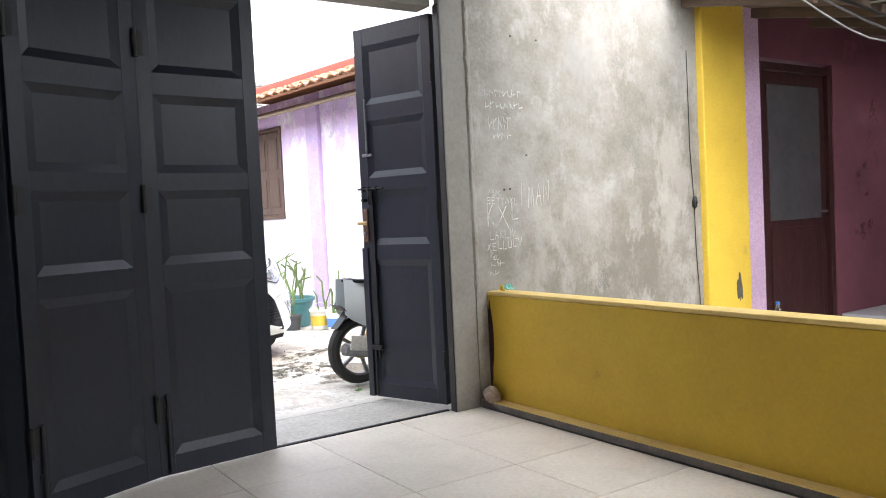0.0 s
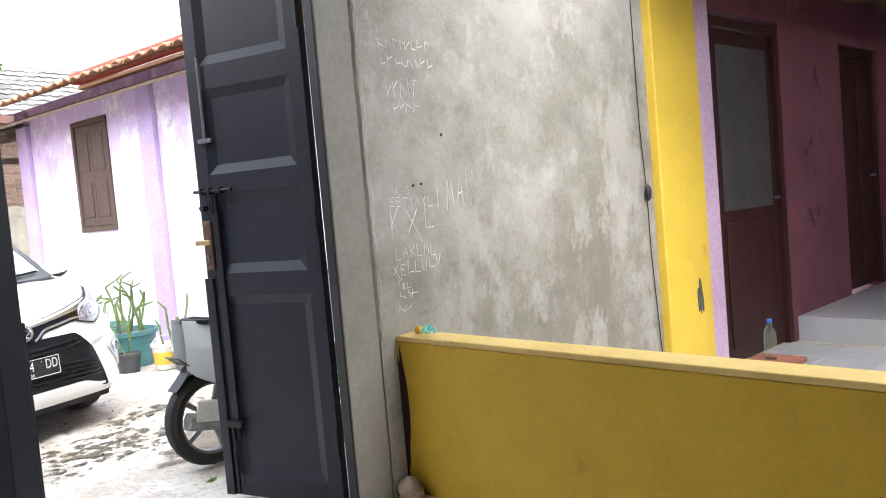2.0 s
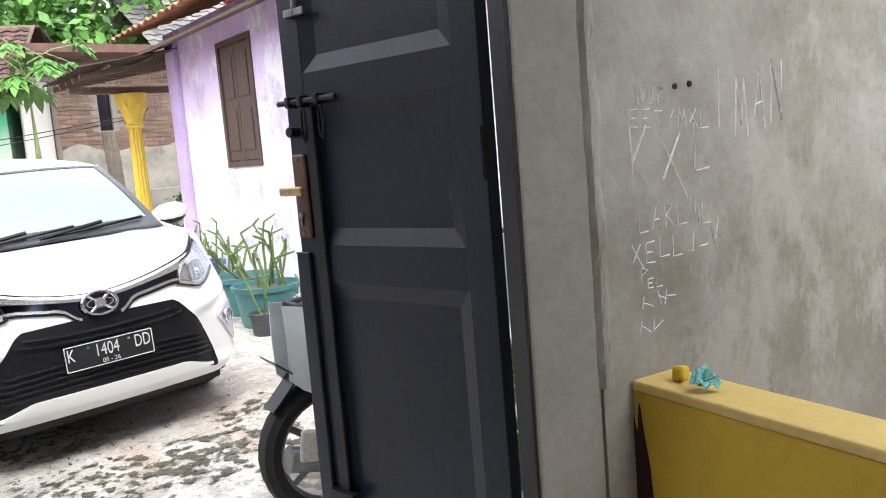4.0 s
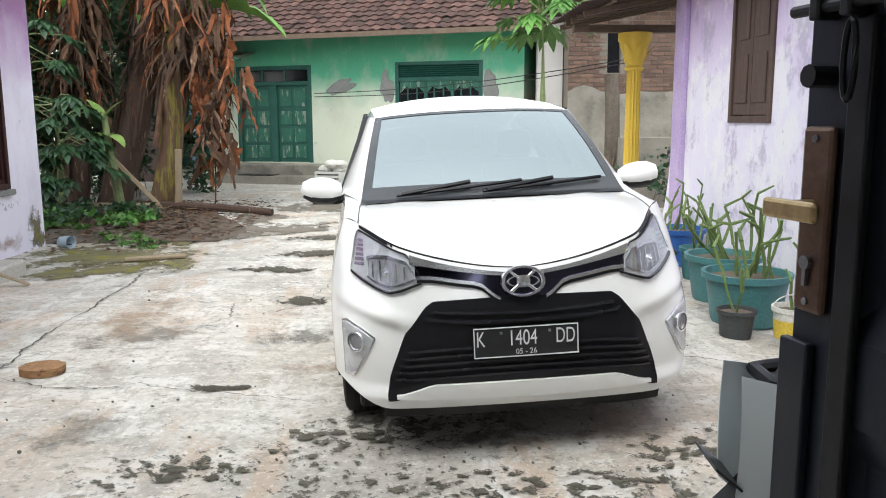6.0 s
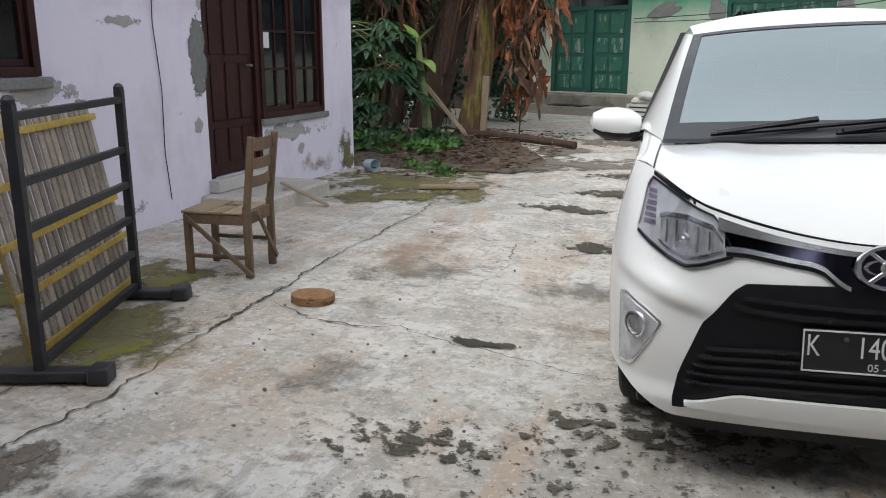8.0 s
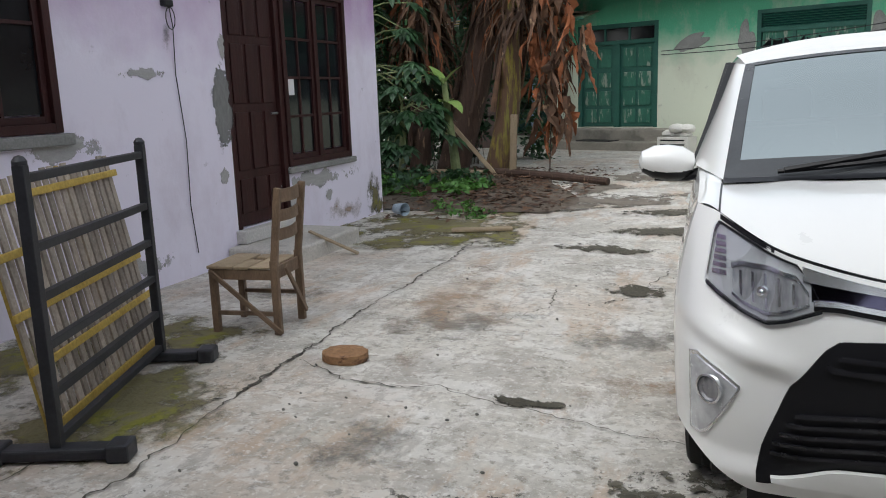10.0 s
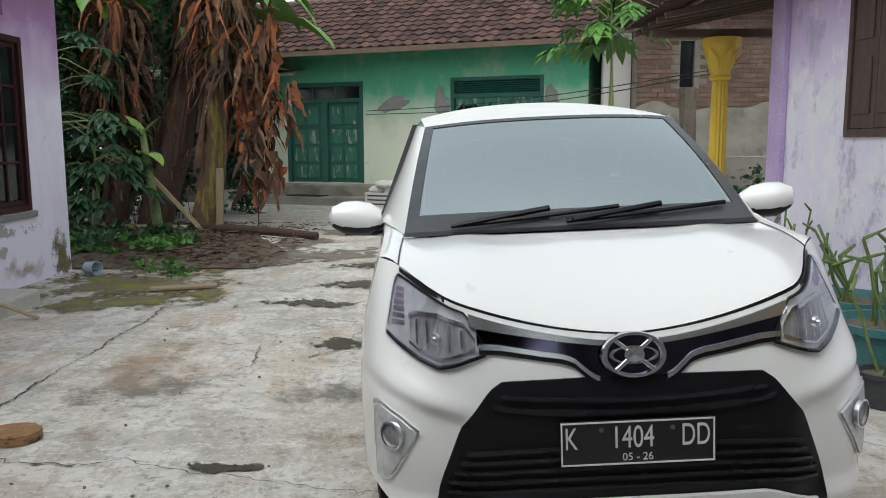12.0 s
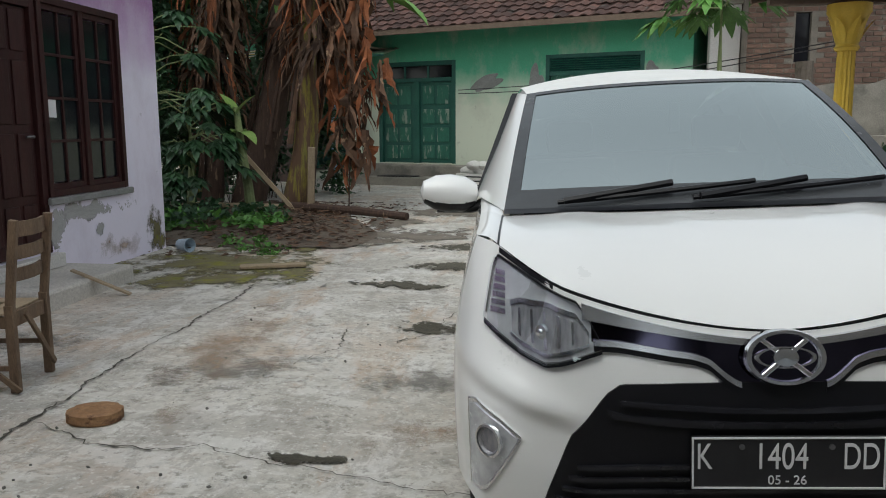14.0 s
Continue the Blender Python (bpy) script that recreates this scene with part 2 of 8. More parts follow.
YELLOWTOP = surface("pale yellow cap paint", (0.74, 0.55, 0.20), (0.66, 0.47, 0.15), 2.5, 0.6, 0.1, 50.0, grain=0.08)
YCOL = surface("yellow column paint", (0.72, 0.50, 0.06), (0.64, 0.43, 0.05), 2.0, 0.55, 0.08, 50.0, c3=(0.48, 0.34, 0.07), amount3=0.15, scale3=4, grain=0.08)
PINK = surface("rose wall paint", (0.16, 0.048, 0.068), (0.115, 0.034, 0.048), 1.2, 0.8, 0.15, 40.0, c3=(0.20, 0.06, 0.08), amount3=0.2, scale3=2.0, grain=0.1)
LILACSTRIP = surface("lilac trim paint", (0.60, 0.42, 0.56), (0.5, 0.35, 0.48), 2.0, 0.8, 0.1)
GATE = surface("slate grey gate paint", (0.022, 0.027, 0.040), (0.016, 0.020, 0.030), 2.0, 0.36, 0.06, 60.0, spec=0.4, grain=0.18, c3=(0.04, 0.043, 0.05), amount3=0.13, scale3=3.0, stretch=(1, 1, 0.4))
BLACK = surface("black steel", (0.012, 0.012, 0.014), (0.02, 0.02, 0.022), 6, 0.45, 0.05, metal=0.2)
FENCEPAINT = surface("black fence paint", (0.02, 0.021, 0.026), (0.035, 0.036, 0.042), 6, 0.5, 0.1, c3=(0.12, 0.10, 0.09), amount3=0.12, scale3=9)
BRONZE = surface("bronze lock plate", (0.13, 0.075, 0.05), (0.19, 0.115, 0.08), 9, 0.42, 0.08, metal=0.6)
BRASS = surface("worn brass", (0.55, 0.40, 0.2), (0.45, 0.32, 0.16), 8, 0.35, 0.03, metal=0.7)
STEEL = surface("dull steel", (0.32, 0.32, 0.33), (0.24, 0.24, 0.25), 9, 0.35, 0.05, metal=0.9)
MAROON = surface("dark maroon wood", (0.05, 0.016, 0.015), (0.032, 0.011, 0.011), 3, 0.5, 0.15, 50.0, spec=0.25, stretch=(3, 3, 0.5), grain=0.3)
BROWNWOOD = surface("weathered brown shutter", (0.115, 0.07, 0.055), (0.08, 0.05, 0.042), 3, 0.7, 0.3, 40.0, stretch=(4, 4, 0.4), grain=0.35)
DARKGLASS = surface("dark window pane", (0.008, 0.009, 0.011), (0.016, 0.017, 0.019), 2, 0.08, 0.03, grain=0.0, spec=0.3)
MILKGLASS = surface("frosted door pane", (0.07, 0.066, 0.07), (0.04, 0.039, 0.04), 3, 0.4, 0.05, grain=0.1)
LILAC = painted_wall("lilac limewash", (0.79, 0.75, 0.865), (0.48, 0.275, 0.53), (0.42, 0.40, 0.40), 1.65, 2.4, -0.02)
LILAC2 = painted_wall("faded lilac limewash", (0.74, 0.70, 0.81), (0.64, 0.47, 0.74), (0.46, 0.43, 0.54), 1.6, 2.6, 0.06, 2.1)
LILACPIL = surface("violet pilaster paint", (0.56, 0.44, 0.68), (0.48, 0.36, 0.6), 2.0, 0.8, 0.12)
GREENWALL = painted_wall("green and cream limewash", (0.58, 0.62, 0.50), (0.10, 0.42, 0.25), (0.44, 0.43, 0.36), 1.75, 2.35, 0.02, 0.9)
weather(LILAC2, ((2.2, 0.50, 0.57, (0.80, 0.79, 0.80), 0.75, 5.0, (1, 1, 0.7)), (3.4, 0.54, 0.62, (0.42, 0.37, 0.50), 0.7, 19.0, (1, 1, 0.7)), (9.0, 0.60, 0.66, (0.36, 0.33, 0.40), 0.6, 2.0, (1, 1, 1))))
weather(LILAC, ((1.4, 0.50, 0.64, (0.66, 0.60, 0.70), 0.6, 5.0, (1, 1, 0.6)), (7.0, 0.62, 0.68, (0.40, 0.36, 0.42), 0.6, 2.0, (1, 1, 1))))
weather(GREENWALL, ((1.0, 0.50, 0.64, (0.46, 0.47, 0.38), 0.55, 5.0, (1, 1, 0.5)), (6.0, 0.60, 0.67, (0.30, 0.31, 0.26), 0.6, 2.0, (1, 1, 1))))
weather(CONCRETE, ((0.7, 0.46, 0.66, (0.42, 0.405, 0.375), 0.7, 9.0, (1, 1, 1)), (1.2, 0.50, 0.64, (0.17, 0.155, 0.12), 0.75, 23.0, (1, 1, 1)), (3.5, 0.56, 0.62, (0.42, 0.40, 0.365), 0.45, 3.0, (1, 1, 0.6)), (2.0, 0.54, 0.60, (0.40, 0.375, 0.335), 0.5, 41.0, (1, 1, 0.5))))
GREENWOOD = surface("green painted wood", (0.018, 0.11, 0.075), (0.03, 0.15, 0.10), 4, 0.6, 0.2, 40.0, c3=(0.24, 0.28, 0.23), amount3=0.42, scale3=5, stretch=(2, 2, 0.5))
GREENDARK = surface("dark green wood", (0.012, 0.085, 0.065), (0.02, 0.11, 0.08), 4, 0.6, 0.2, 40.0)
AWNING = surface("green and rust striped sheet", (0.05, 0.22, 0.13), (0.30, 0.28, 0.20), 2.2, 0.6, 0.1, 40, c3=(0.26, 0.12, 0.06), amount3=0.35, scale3=3, stretch=(0.4, 6, 6))
BLUEPIPE = surface("pale blue pipe", (0.30, 0.42, 0.55), (0.24, 0.36, 0.48), 4, 0.5, 0.05)
PLASTER = surface("grey cement patch", (0.28, 0.28, 0.27), (0.21, 0.21, 0.2), 3, 0.9, 0.4)
ROOFTILE = surface("old clay roof tile", (0.115, 0.056, 0.043), (0.07, 0.04, 0.034), 4, 0.9, 0.3, 40, vary=0.5, c3=(0.06, 0.055, 0.045), amount3=0.3, scale3=3)
ROOFRED = surface("orange clay roof tile", (0.48, 0.24, 0.14), (0.40, 0.19, 0.11), 5, 0.85, 0.3, 40, vary=0.3, c3=(0.5, 0.36, 0.25), amount3=0.25, scale3=5)
RIDGERED = surface("red ridge cap", (0.55, 0.10, 0.07), (0.45, 0.08, 0.06), 3, 0.8, 0.2)
GREYTILE = surface("grey roof tile", (0.20, 0.19, 0.18), (0.15, 0.145, 0.14), 5, 0.9, 0.3, vary=0.2)
BRICK = surface("weathered brick", (0.18, 0.105, 0.075), (0.13, 0.08, 0.06), 6, 0.9, 0.3, 50, vary=0.3, c3=(0.24, 0.21, 0.18), amount3=0.35, scale3=2)
MORTAR = surface("old mortar", (0.25, 0.22, 0.18), (0.18, 0.16, 0.135), 5, 0.95, 0.4)
OLDWALL = surface("stained old plaster", (0.32, 0.295, 0.25), (0.20, 0.185, 0.155), 1.6, 0.9, 0.3, c3=(0.14, 0.13, 0.11), amount3=0.35, scale3=1.5)
TIMBER = surface("grey rafter timber", (0.17, 0.12, 0.085), (0.12, 0.085, 0.06), 4, 0.85, 0.3, stretch=(3, 0.4, 3))
RAWWOOD = surface("weathered chair wood", (0.22, 0.145, 0.09), (0.145, 0.095, 0.06), 6, 0.7, 0.25, 70, stretch=(3, 3, 0.6), grain=0.35)
PLANK = surface("bare plank", (0.42, 0.33, 0.22), (0.33, 0.25, 0.16), 6, 0.8, 0.25, 70, stretch=(3, 3, 0.6), vary=0.15)
BAMBOO = surface("yellow bamboo lath", (0.60, 0.43, 0.10), (0.50, 0.34, 0.07), 8, 0.55, 0.2, 60, vary=0.2)
SLATS = surface("grey split lath", (0.47, 0.41, 0.345), (0.34, 0.285, 0.235), 8, 0.75, 0.3, 60, vary=0.25)
CEIL = surface("dark roof boards", (0.10, 0.085, 0.07), (0.075, 0.062, 0.05), 3, 0.85, 0.2)
WHITE = surface("white wall paint", (0.62, 0.60, 0.57), (0.55, 0.53, 0.5), 2, 0.8, 0.1)
CARWHITE = gloss_coat(surface("white car paint", (0.87, 0.87, 0.85), (0.86, 0.86, 0.84), 1.0, 0.3, 0.0, 20, grain=0.0))
CARBLACK = surface("satin black plastic", (0.006, 0.006, 0.008), (0.009, 0.009, 0.011), 5, 0.38, 0.03, grain=0.1, spec=0.3)
RUBBER = surface("tyre rubber", (0.014, 0.014, 0.014), (0.022, 0.021, 0.020), 5, 0.8, 0.1)
CHROME = surface("chrome", (0.82, 0.83, 0.85), (0.76, 0.77, 0.79), 2, 0.24, 0.0, metal=1.0, grain=0.0)
DARKCHROME = surface("smoked chrome", (0.085, 0.08, 0.12), (0.06, 0.057, 0.09), 2, 0.1, 0.0, metal=1.0, grain=0.0)
LENS = surface("lamp bowl", (0.72, 0.73, 0.75), (0.55, 0.56, 0.58), 14, 0.25, 0.1, 30, metal=0.35, grain=0.2)
LENSCLEAR = glassy("clear lamp lens", (0.95, 0.96, 0.97), 0.14)
CARGLASS = glassy("tinted car glass", (0.26, 0.33, 0.32), 0.60)
SIDEGLASS = glassy("dark side glass", (0.10, 0.11, 0.11), 0.15)
PLATEWHITE = surface("plate lettering", (0.75, 0.75, 0.75), (0.7, 0.7, 0.7), 9, 0.5, 0.0, grain=0.0)
PLATEBLACK = surface("plate black", (0.015, 0.015, 0.017), (0.02, 0.02, 0.022), 9, 0.4, 0.0, grain=0.0)


# ---- building helpers ----
def lerp(a, b, t):
    return a + (b - a) * t


def box(bm, x0, x1, y0, y1, z0, z1, bevel=0.0, m=None):
    r = bmesh.ops.create_cube(bm, size=1.0, matrix=Matrix.LocRotScale(((x0 + x1) / 2, (y0 + y1) / 2, (z0 + z1) / 2), None, (abs(x1 - x0), abs(y1 - y0), abs(z1 - z0))))
    vs = r["verts"]
    if bevel:
        es = list({e for v in vs for e in v.link_edges})
        out = bmesh.ops.bevel(bm, geom=es, offset=bevel, segments=2, profile=0.5, affect="EDGES")
        vs = list({v for f in out["faces"] for v in f.verts} | {v for v in vs if v.is_valid})
    if m is not None:
        bmesh.ops.transform(bm, matrix=m, verts=[v for v in vs if v.is_valid])
    return bm


def rod(bm, p, q, r0, r1=None, seg=10):
    p, q = Vector(p), Vector(q)
    r1 = r0 if r1 is None else r1
    m = Matrix.Translation((p + q) / 2) @ (q - p).to_track_quat("Z", "Y").to_matrix().to_4x4()
    bmesh.ops.create_cone(bm, cap_ends=True, segments=seg, radius1=r0, radius2=r1, depth=(q - p).length, matrix=m)
    return bm


def tube(bm, pts, radius, seg=8, taper=1.0):
    """A bent rod through the points pts; taper: the last radius over the first."""
    pts = [Vector(p) for p in pts]
    rings = []
    for i, p in enumerate(pts):
        d = (pts[min(i + 1, len(pts) - 1)] - pts[max(i - 1, 0)]).normalized()
        q = d.to_track_quat("Z", "Y")
        r = radius * (1 + (taper - 1) * i / (len(pts) - 1))
        rings.append([bm.verts.new(p + q @ Vector((r * math.cos(6.2832 * k / seg), r * math.sin(6.2832 * k / seg), 0))) for k in range(seg)])
    for a, b in zip(rings, rings[1:]):
        for k in range(seg):
            bm.faces.new((a[k], a[(k + 1) % seg], b[(k + 1) % seg], b[k]))
    bm.faces.new(rings[0][::-1])
    bm.faces.new(rings[-1])
    return bm


def sheet(bm, fn, nu, nv, thick=None):
    """A grid of fn(u, v), u and v from 0 to 1."""
    vs = [[bm.verts.new(fn(i / nu, j / nv)) for j in range(nv + 1)] for i in range(nu + 1)]
    for i in range(nu):
        for j in range(nv):
            bm.faces.new((vs[i][j], vs[i + 1][j], vs[i + 1][j + 1], vs[i][j + 1]))
    if thick:
        bmesh.ops.recalc_face_normals(bm, faces=bm.faces[:])
        bmesh.ops.solidify(bm, geom=bm.faces[:], thickness=thick)
    return bm


def lathe(bm, prof, seg=24, m=None):
    """prof: pairs of radius and height, turned round z."""
    m = m or Matrix()
    rings = [[bm.verts.new(m @ Vector((r * math.cos(6.2832 * k / seg), r * math.sin(6.2832 * k / seg), z))) for k in range(seg)] for r, z in prof]
    for a, b in zip(rings, rings[1:]):
        for k in range(seg):
            bm.faces.new((a[k], a[(k + 1) % seg], b[(k + 1) % seg], b[k]))
    return bm


def to_mesh(name, bm, material, smooth=False):
    bmesh.ops.remove_doubles(bm, verts=bm.verts[:], dist=0.00001)
    bmesh.ops.recalc_face_normals(bm, faces=bm.faces[:])
    me = bpy.data.meshes.new(name)
    bm.to_mesh(me)
    bm.free()
    me.materials.append(material)
    if smooth:
        me.polygons.foreach_set("use_smooth", [True] * len(me.polygons))
        me.set_sharp_from_angle(angle=radians(35))
    return me


def part(name, bm, material, parent, label="", smooth=False, m=None):
    ob = new(name, to_mesh(name, bm, material, smooth))
    ob.parent = parent
    if m is not None:
        ob.matrix_basis = m
    return tagged(ob, label)


def thing(name, label, category, m, group="", kind=""):
    ob = new(name)
    ob.empty_display_size = 0.1
    ob.matrix_basis = m
    return tagged(ob, label, category, group, kind)


def solid(name, bm, material, m, label, category, group="", kind="", smooth=False):
    ob = new(name, to_mesh(name, bm, material, smooth))
    ob.matrix_basis = m
    return tagged(ob, label, category, group, kind)


def bm_box(*a, **k):
    return box(bmesh.new(), *a, **k)


def wall_bm(x0, x1, y0, y1, z0, z1, holes=()):
    """A wall along x, y0 to y1 thick, with through openings (xa, xb, za, zb) that do not overlap in x."""
    bm = bmesh.new()
    x = x0
    for xa, xb, za, zb in sorted(holes):
        if xa > x:
            box(bm, x, xa, y0, y1, z0, z1)
        if za > z0:
            box(bm, xa, xb, y0, y1, z0, za)
        if zb < z1:
            box(bm, xa, xb, y0, y1, zb, z1)
        x = xb
    if x < x1:
        box(bm, x, x1, y0, y1, z0, z1)
    return bm


def blob_sheet(cx, cy, rx, ry, z, seed, n=40, rough=0.35, dome=0.004, turn=0.0):
    """A thin ragged patch lying on the ground."""
    rnd = random.Random(seed)
    ph = [rnd.uniform(0, 6.28) for _ in range(6)]
    bm = bmesh.new()
    rings = []
    for f in (1.0, 0.93, 0.6, 0.25):
        ring = []
        for k in range(n):
            a = 6.2832 * k / n
            w = 1 + rough * sum(math.sin((j + 2) * a + ph[j]) / (j + 1.6) for j in range(6)) * 0.8
            x, y = rx * w * f * math.cos(a), ry * w * f * math.sin(a)
            ring.append(bm.verts.new((cx + x * math.cos(turn) - y * math.sin(turn), cy + x * math.sin(turn) + y * math.cos(turn), z + (0 if f == 1.0 else dome))))
        rings.append(ring)
    for a, b in zip(rings, rings[1:]):
        for k in range(n):
            bm.faces.new((a[k], a[(k + 1) % n], b[(k + 1) % n], b[k]))
    bm.faces.new(rings[-1])
    return bm


# ---- ground: one sheet to the horizon ----
def gz(x, y):
    """Level of the yard at a point of frame B."""
    t = min(1.0, max(0.0, (y - 13.0) / 7.0))
    d = abs(x - 3.72)
    side = min(1.0, max(0.0, (2.0 - d) / 1.1))
    along = min(1.0, max(0.0, (y - 4.6) / 1.0)) * min(1.0, max(0.0, (11.5 - y) / 1.5))
    fall = 0.0412 * (x - 3.72) * side * side * (3 - 2 * side) * along * along * (3 - 2 * along)
    return G + 0.11 * t * t * (3 - 2 * t) + fall


def ground():
    xs = [-3000, -400, -60, -20] + [-8 + 0.25 * i for i in range(97)] + [24, 60, 400, 3000]
    ys = [-3000, -400, -60, -20] + [-6 + 0.25 * i for i in range(129)] + [34, 60, 400, 3000]
    bm = bmesh.new()
    vs = [[bm.verts.new((x, y, gz(x, y) + (0.004 * noise.noise((x * 0.6, y * 0.6, 0)) if abs(x) < 30 else 0))) for y in ys] for x in xs]
    for i in range(len(xs) - 1):
        for j in range(len(ys) - 1):
            bm.faces.new((vs[i][j], vs[i + 1][j], vs[i + 1][j + 1], vs[i][j + 1]))
    solid("ground", bm, YARD, B, "worn stained concrete yard with damp dark patches", "ground", kind="structure", smooth=True)


ground()


def ribbon(name, pts, width, seed, label, material=DIRT, z=0.008):
    """A ragged dirt-filled crack along pts (frame B)."""
    rnd = random.Random(seed)
    bm = bmesh.new()
    line = []
    for (xa, ya), (xb, yb) in zip(pts, pts[1:]):
        k = max(2, int(math.hypot(xb - xa, yb - ya) / 0.025))
        for i in range(k):
            t = i / k
            line.append((xa + (xb - xa) * t, ya + (yb - ya) * t))
    line.append(pts[-1])
    prev = None
    drift = 0.0
    for i, (x, y) in enumerate(line):
        j = min(i + 1, len(line) - 1)
        k = max(i - 1, 0)
        dx, dy = line[j][0] - line[k][0], line[j][1] - line[k][1]
        d = math.hypot(dx, dy) or 1
        nx, ny = -dy / d, dx / d
        drift = 0.9 * drift + rnd.gauss(0, 0.010)
        wave = 0.5 + 0.5 * math.sin(i * 0.11 + seed) * math.sin(i * 0.037 + 2 * seed)
        w = 0.002 + width * 0.45 * (0.08 + 1.1 * wave * abs(rnd.gauss(0.4, 0.5)))
        zz = gz(x, y) + z
        cur = [bm.verts.new((x + nx * (drift + s * w / 2), y + ny * (drift + s * w / 2), zz)) for s in (-1, 1)]
        if prev:
            bm.faces.new((prev[0], prev[1], cur[1], cur[0]))
        prev = cur
    solid(name, bm, material, B, label, "crack", kind="structure")


# ---- gate room: floor, walls, ceiling ----
floor = solid("floor", bm_box(-6.5, 0.2, -8.0, 0.02, -0.25, -0.006), GROUT, A, "dark grout bed of the tiled room floor", "floor", kind="structure")
solid("slab", bm_box(-2.9, 0.35, 0.02, 0.62, -0.2, -0.012, 0.01), SLAB, A, "worn cement apron slab outside the gate", "slab", kind="structure")
ramp = bmesh.new()
sheet(ramp, lambda u, v: (-1.9 + 2.1 * u, 0.62 + v * (0.62 - 0.45 * u + 0.06 * math.sin(9 * u)), -0.012 - 0.05 * v), 12, 8, 0.05)
solid("ramp", ramp, SLAB, A, "pale cement ramp sloping down from the gate to the yard", "ramp", kind="structure")
solid("terrace_floor", bm_box(0.33, 9.0, -8.0, 2.6, -0.3, -0.066), GROUT, A, "grout bed of the pale terrace tiles", "floor", kind="structure")
solid("wall_north", wall_bm(-6.5, -0.05, 0.0, 0.16, 0, 3.1, [(-3.14, -0.05, 0, 2.62)]), PILLAR, A, "grey cement wall round the gate opening", "wall", kind="structure")
solid("pillar", bm_box(-0.05, 0.14, -0.094, -0.036, -0.02, 3.1, 0.008), PILLAR, A, "smooth grey cement pillar beside the gate", "pillar", kind="structure")
solid("wall_west", bm_box(-6.7, -6.5, -8.0, 0.16, 0, 3.1), PILLAR, A, "plain grey cement wall of the gate room", "wall", kind="structure")
solid("wall_south", bm_box(-6.7, 9.2, -8.2, -8.0, -0.3, 3.1), WHITE, A, "plain pale wall behind the room", "wall", kind="structure")
# out of view; its back edge is placed to block sky light from behind
solid("ceiling", bm_box(-6.7, 0.35, -7.1, 0.5, 3.1, 3.22), CEIL, A, "unseen boarded ceiling of the gate room, run back to dim it", "ceiling", kind="structure")
solid("wall_east", bm_box(0.14, 2.46, -0.10, 0.12, -0.1, 3.6), CONCRETE, A, "bare cement wall with pale stains and chalk scribbles", "wall", kind="structure")
yw = solid("parapet", bm_box(0.23, 0.36, -8.0, -0.10, 0.05, 0.735, 0.004), YELLOW, A, "low yellow painted parapet wall", "wall", kind="structure")
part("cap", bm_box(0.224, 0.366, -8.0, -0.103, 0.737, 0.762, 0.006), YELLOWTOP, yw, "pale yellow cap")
part("plinth", bm_box(0.15, 0.23, -8.0, -0.092, 0.0, 0.042, 0.004), GROUT, yw, "dark cement plinth strip")
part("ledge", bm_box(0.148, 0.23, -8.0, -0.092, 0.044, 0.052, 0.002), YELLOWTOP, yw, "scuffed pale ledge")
solid("column", bm_box(2.46, 3.02, -0.16, 0.14, -0.1, 3.0, 0.01), YCOL, A, "square yellow painted column with worn foot", "column", kind="structure")
solid("trim", bm_box(3.02, 3.30, -0.11, 0.12, -0.1, 3.0, 0.004), LILACSTRIP, A, "pale lilac strip of wall beside the door", "wall", kind="structure")
solid("wall_pink", wall_bm(3.30, 9.0, -0.10, 0.12, -0.1, 3.4, [(3.30, 4.46, -0.1, 2.52), (5.75, 6.75, 0.1, 2.45)]), PINK, A, "faded rose painted house wall with dark stains", "wall", kind="structure")
solid("wall_terrace_end", bm_box(9.0, 9.2, -8.2, 0.12, -0.3, 3.4), PINK, A, "rose painted end wall of the terrace", "wall", kind="structure")
solid("terrace_step", bm_box(4.52, 9.0, -8.0, -0.10, -0.066, 0.14, 0.006), WHITETILE, A, "raised pale tiled part of the terrace", "step", kind="structure")


def plank_door(name, m, w, h, label, rows, material=MAROON, cols=2, pane=None, gap=0.10):
    """A framed wooden door with raised panels; pane: an upper glass light instead of the panels in its rows."""
    d = thing(name, label, "door", m, kind="structure")
    fr = bmesh.new()
    box(fr, 0, 0.07, -0.05, 0.06, 0, h, 0.004)
    box(fr, w - 0.07, w, -0.05, 0.06, 0, h, 0.004)
    box(fr, 0.07, w - 0.07, -0.05, 0.06, h - 0.07, h, 0.004)
    part("door_frame", fr, material, d)
    leaf = part("leaf", bm_box(0.075, w - 0.075, -0.012, 0.028, 0.012, h - 0.075, 0.003), material, d)
    zs = 0.12
    inner = w - 0.15
    cw = (inner - gap * (cols + 1)) / cols
    for hh in rows:
        for c in range(cols):
            x0 = 0.075 + gap + c * (cw + gap)
            if pane and zs > pane:
                part("pane", bm_box(x0, x0 + cw, -0.022, -0.013, zs, zs + hh, 0.002), MILKGLASS, leaf, "dull frosted glass pane")
            else:
                b = bm_box(x0, x0 + cw, -0.026, -0.013, zs, zs + hh, 0.008)
                part("panel", b, material, leaf)
        zs += hh + 0.07
    hb = bmesh.new()
    rod(hb, (w - 0.14, -0.06, h * 0.47), (w - 0.14, -0.012, h * 0.47), 0.012)
    rod(hb, (w - 0.14, -0.06, h * 0.47), (w - 0.24, -0.06, h * 0.47), 0.009)
    part("door_handle", hb, STEEL, d, "dull metal lever handle")
    return d


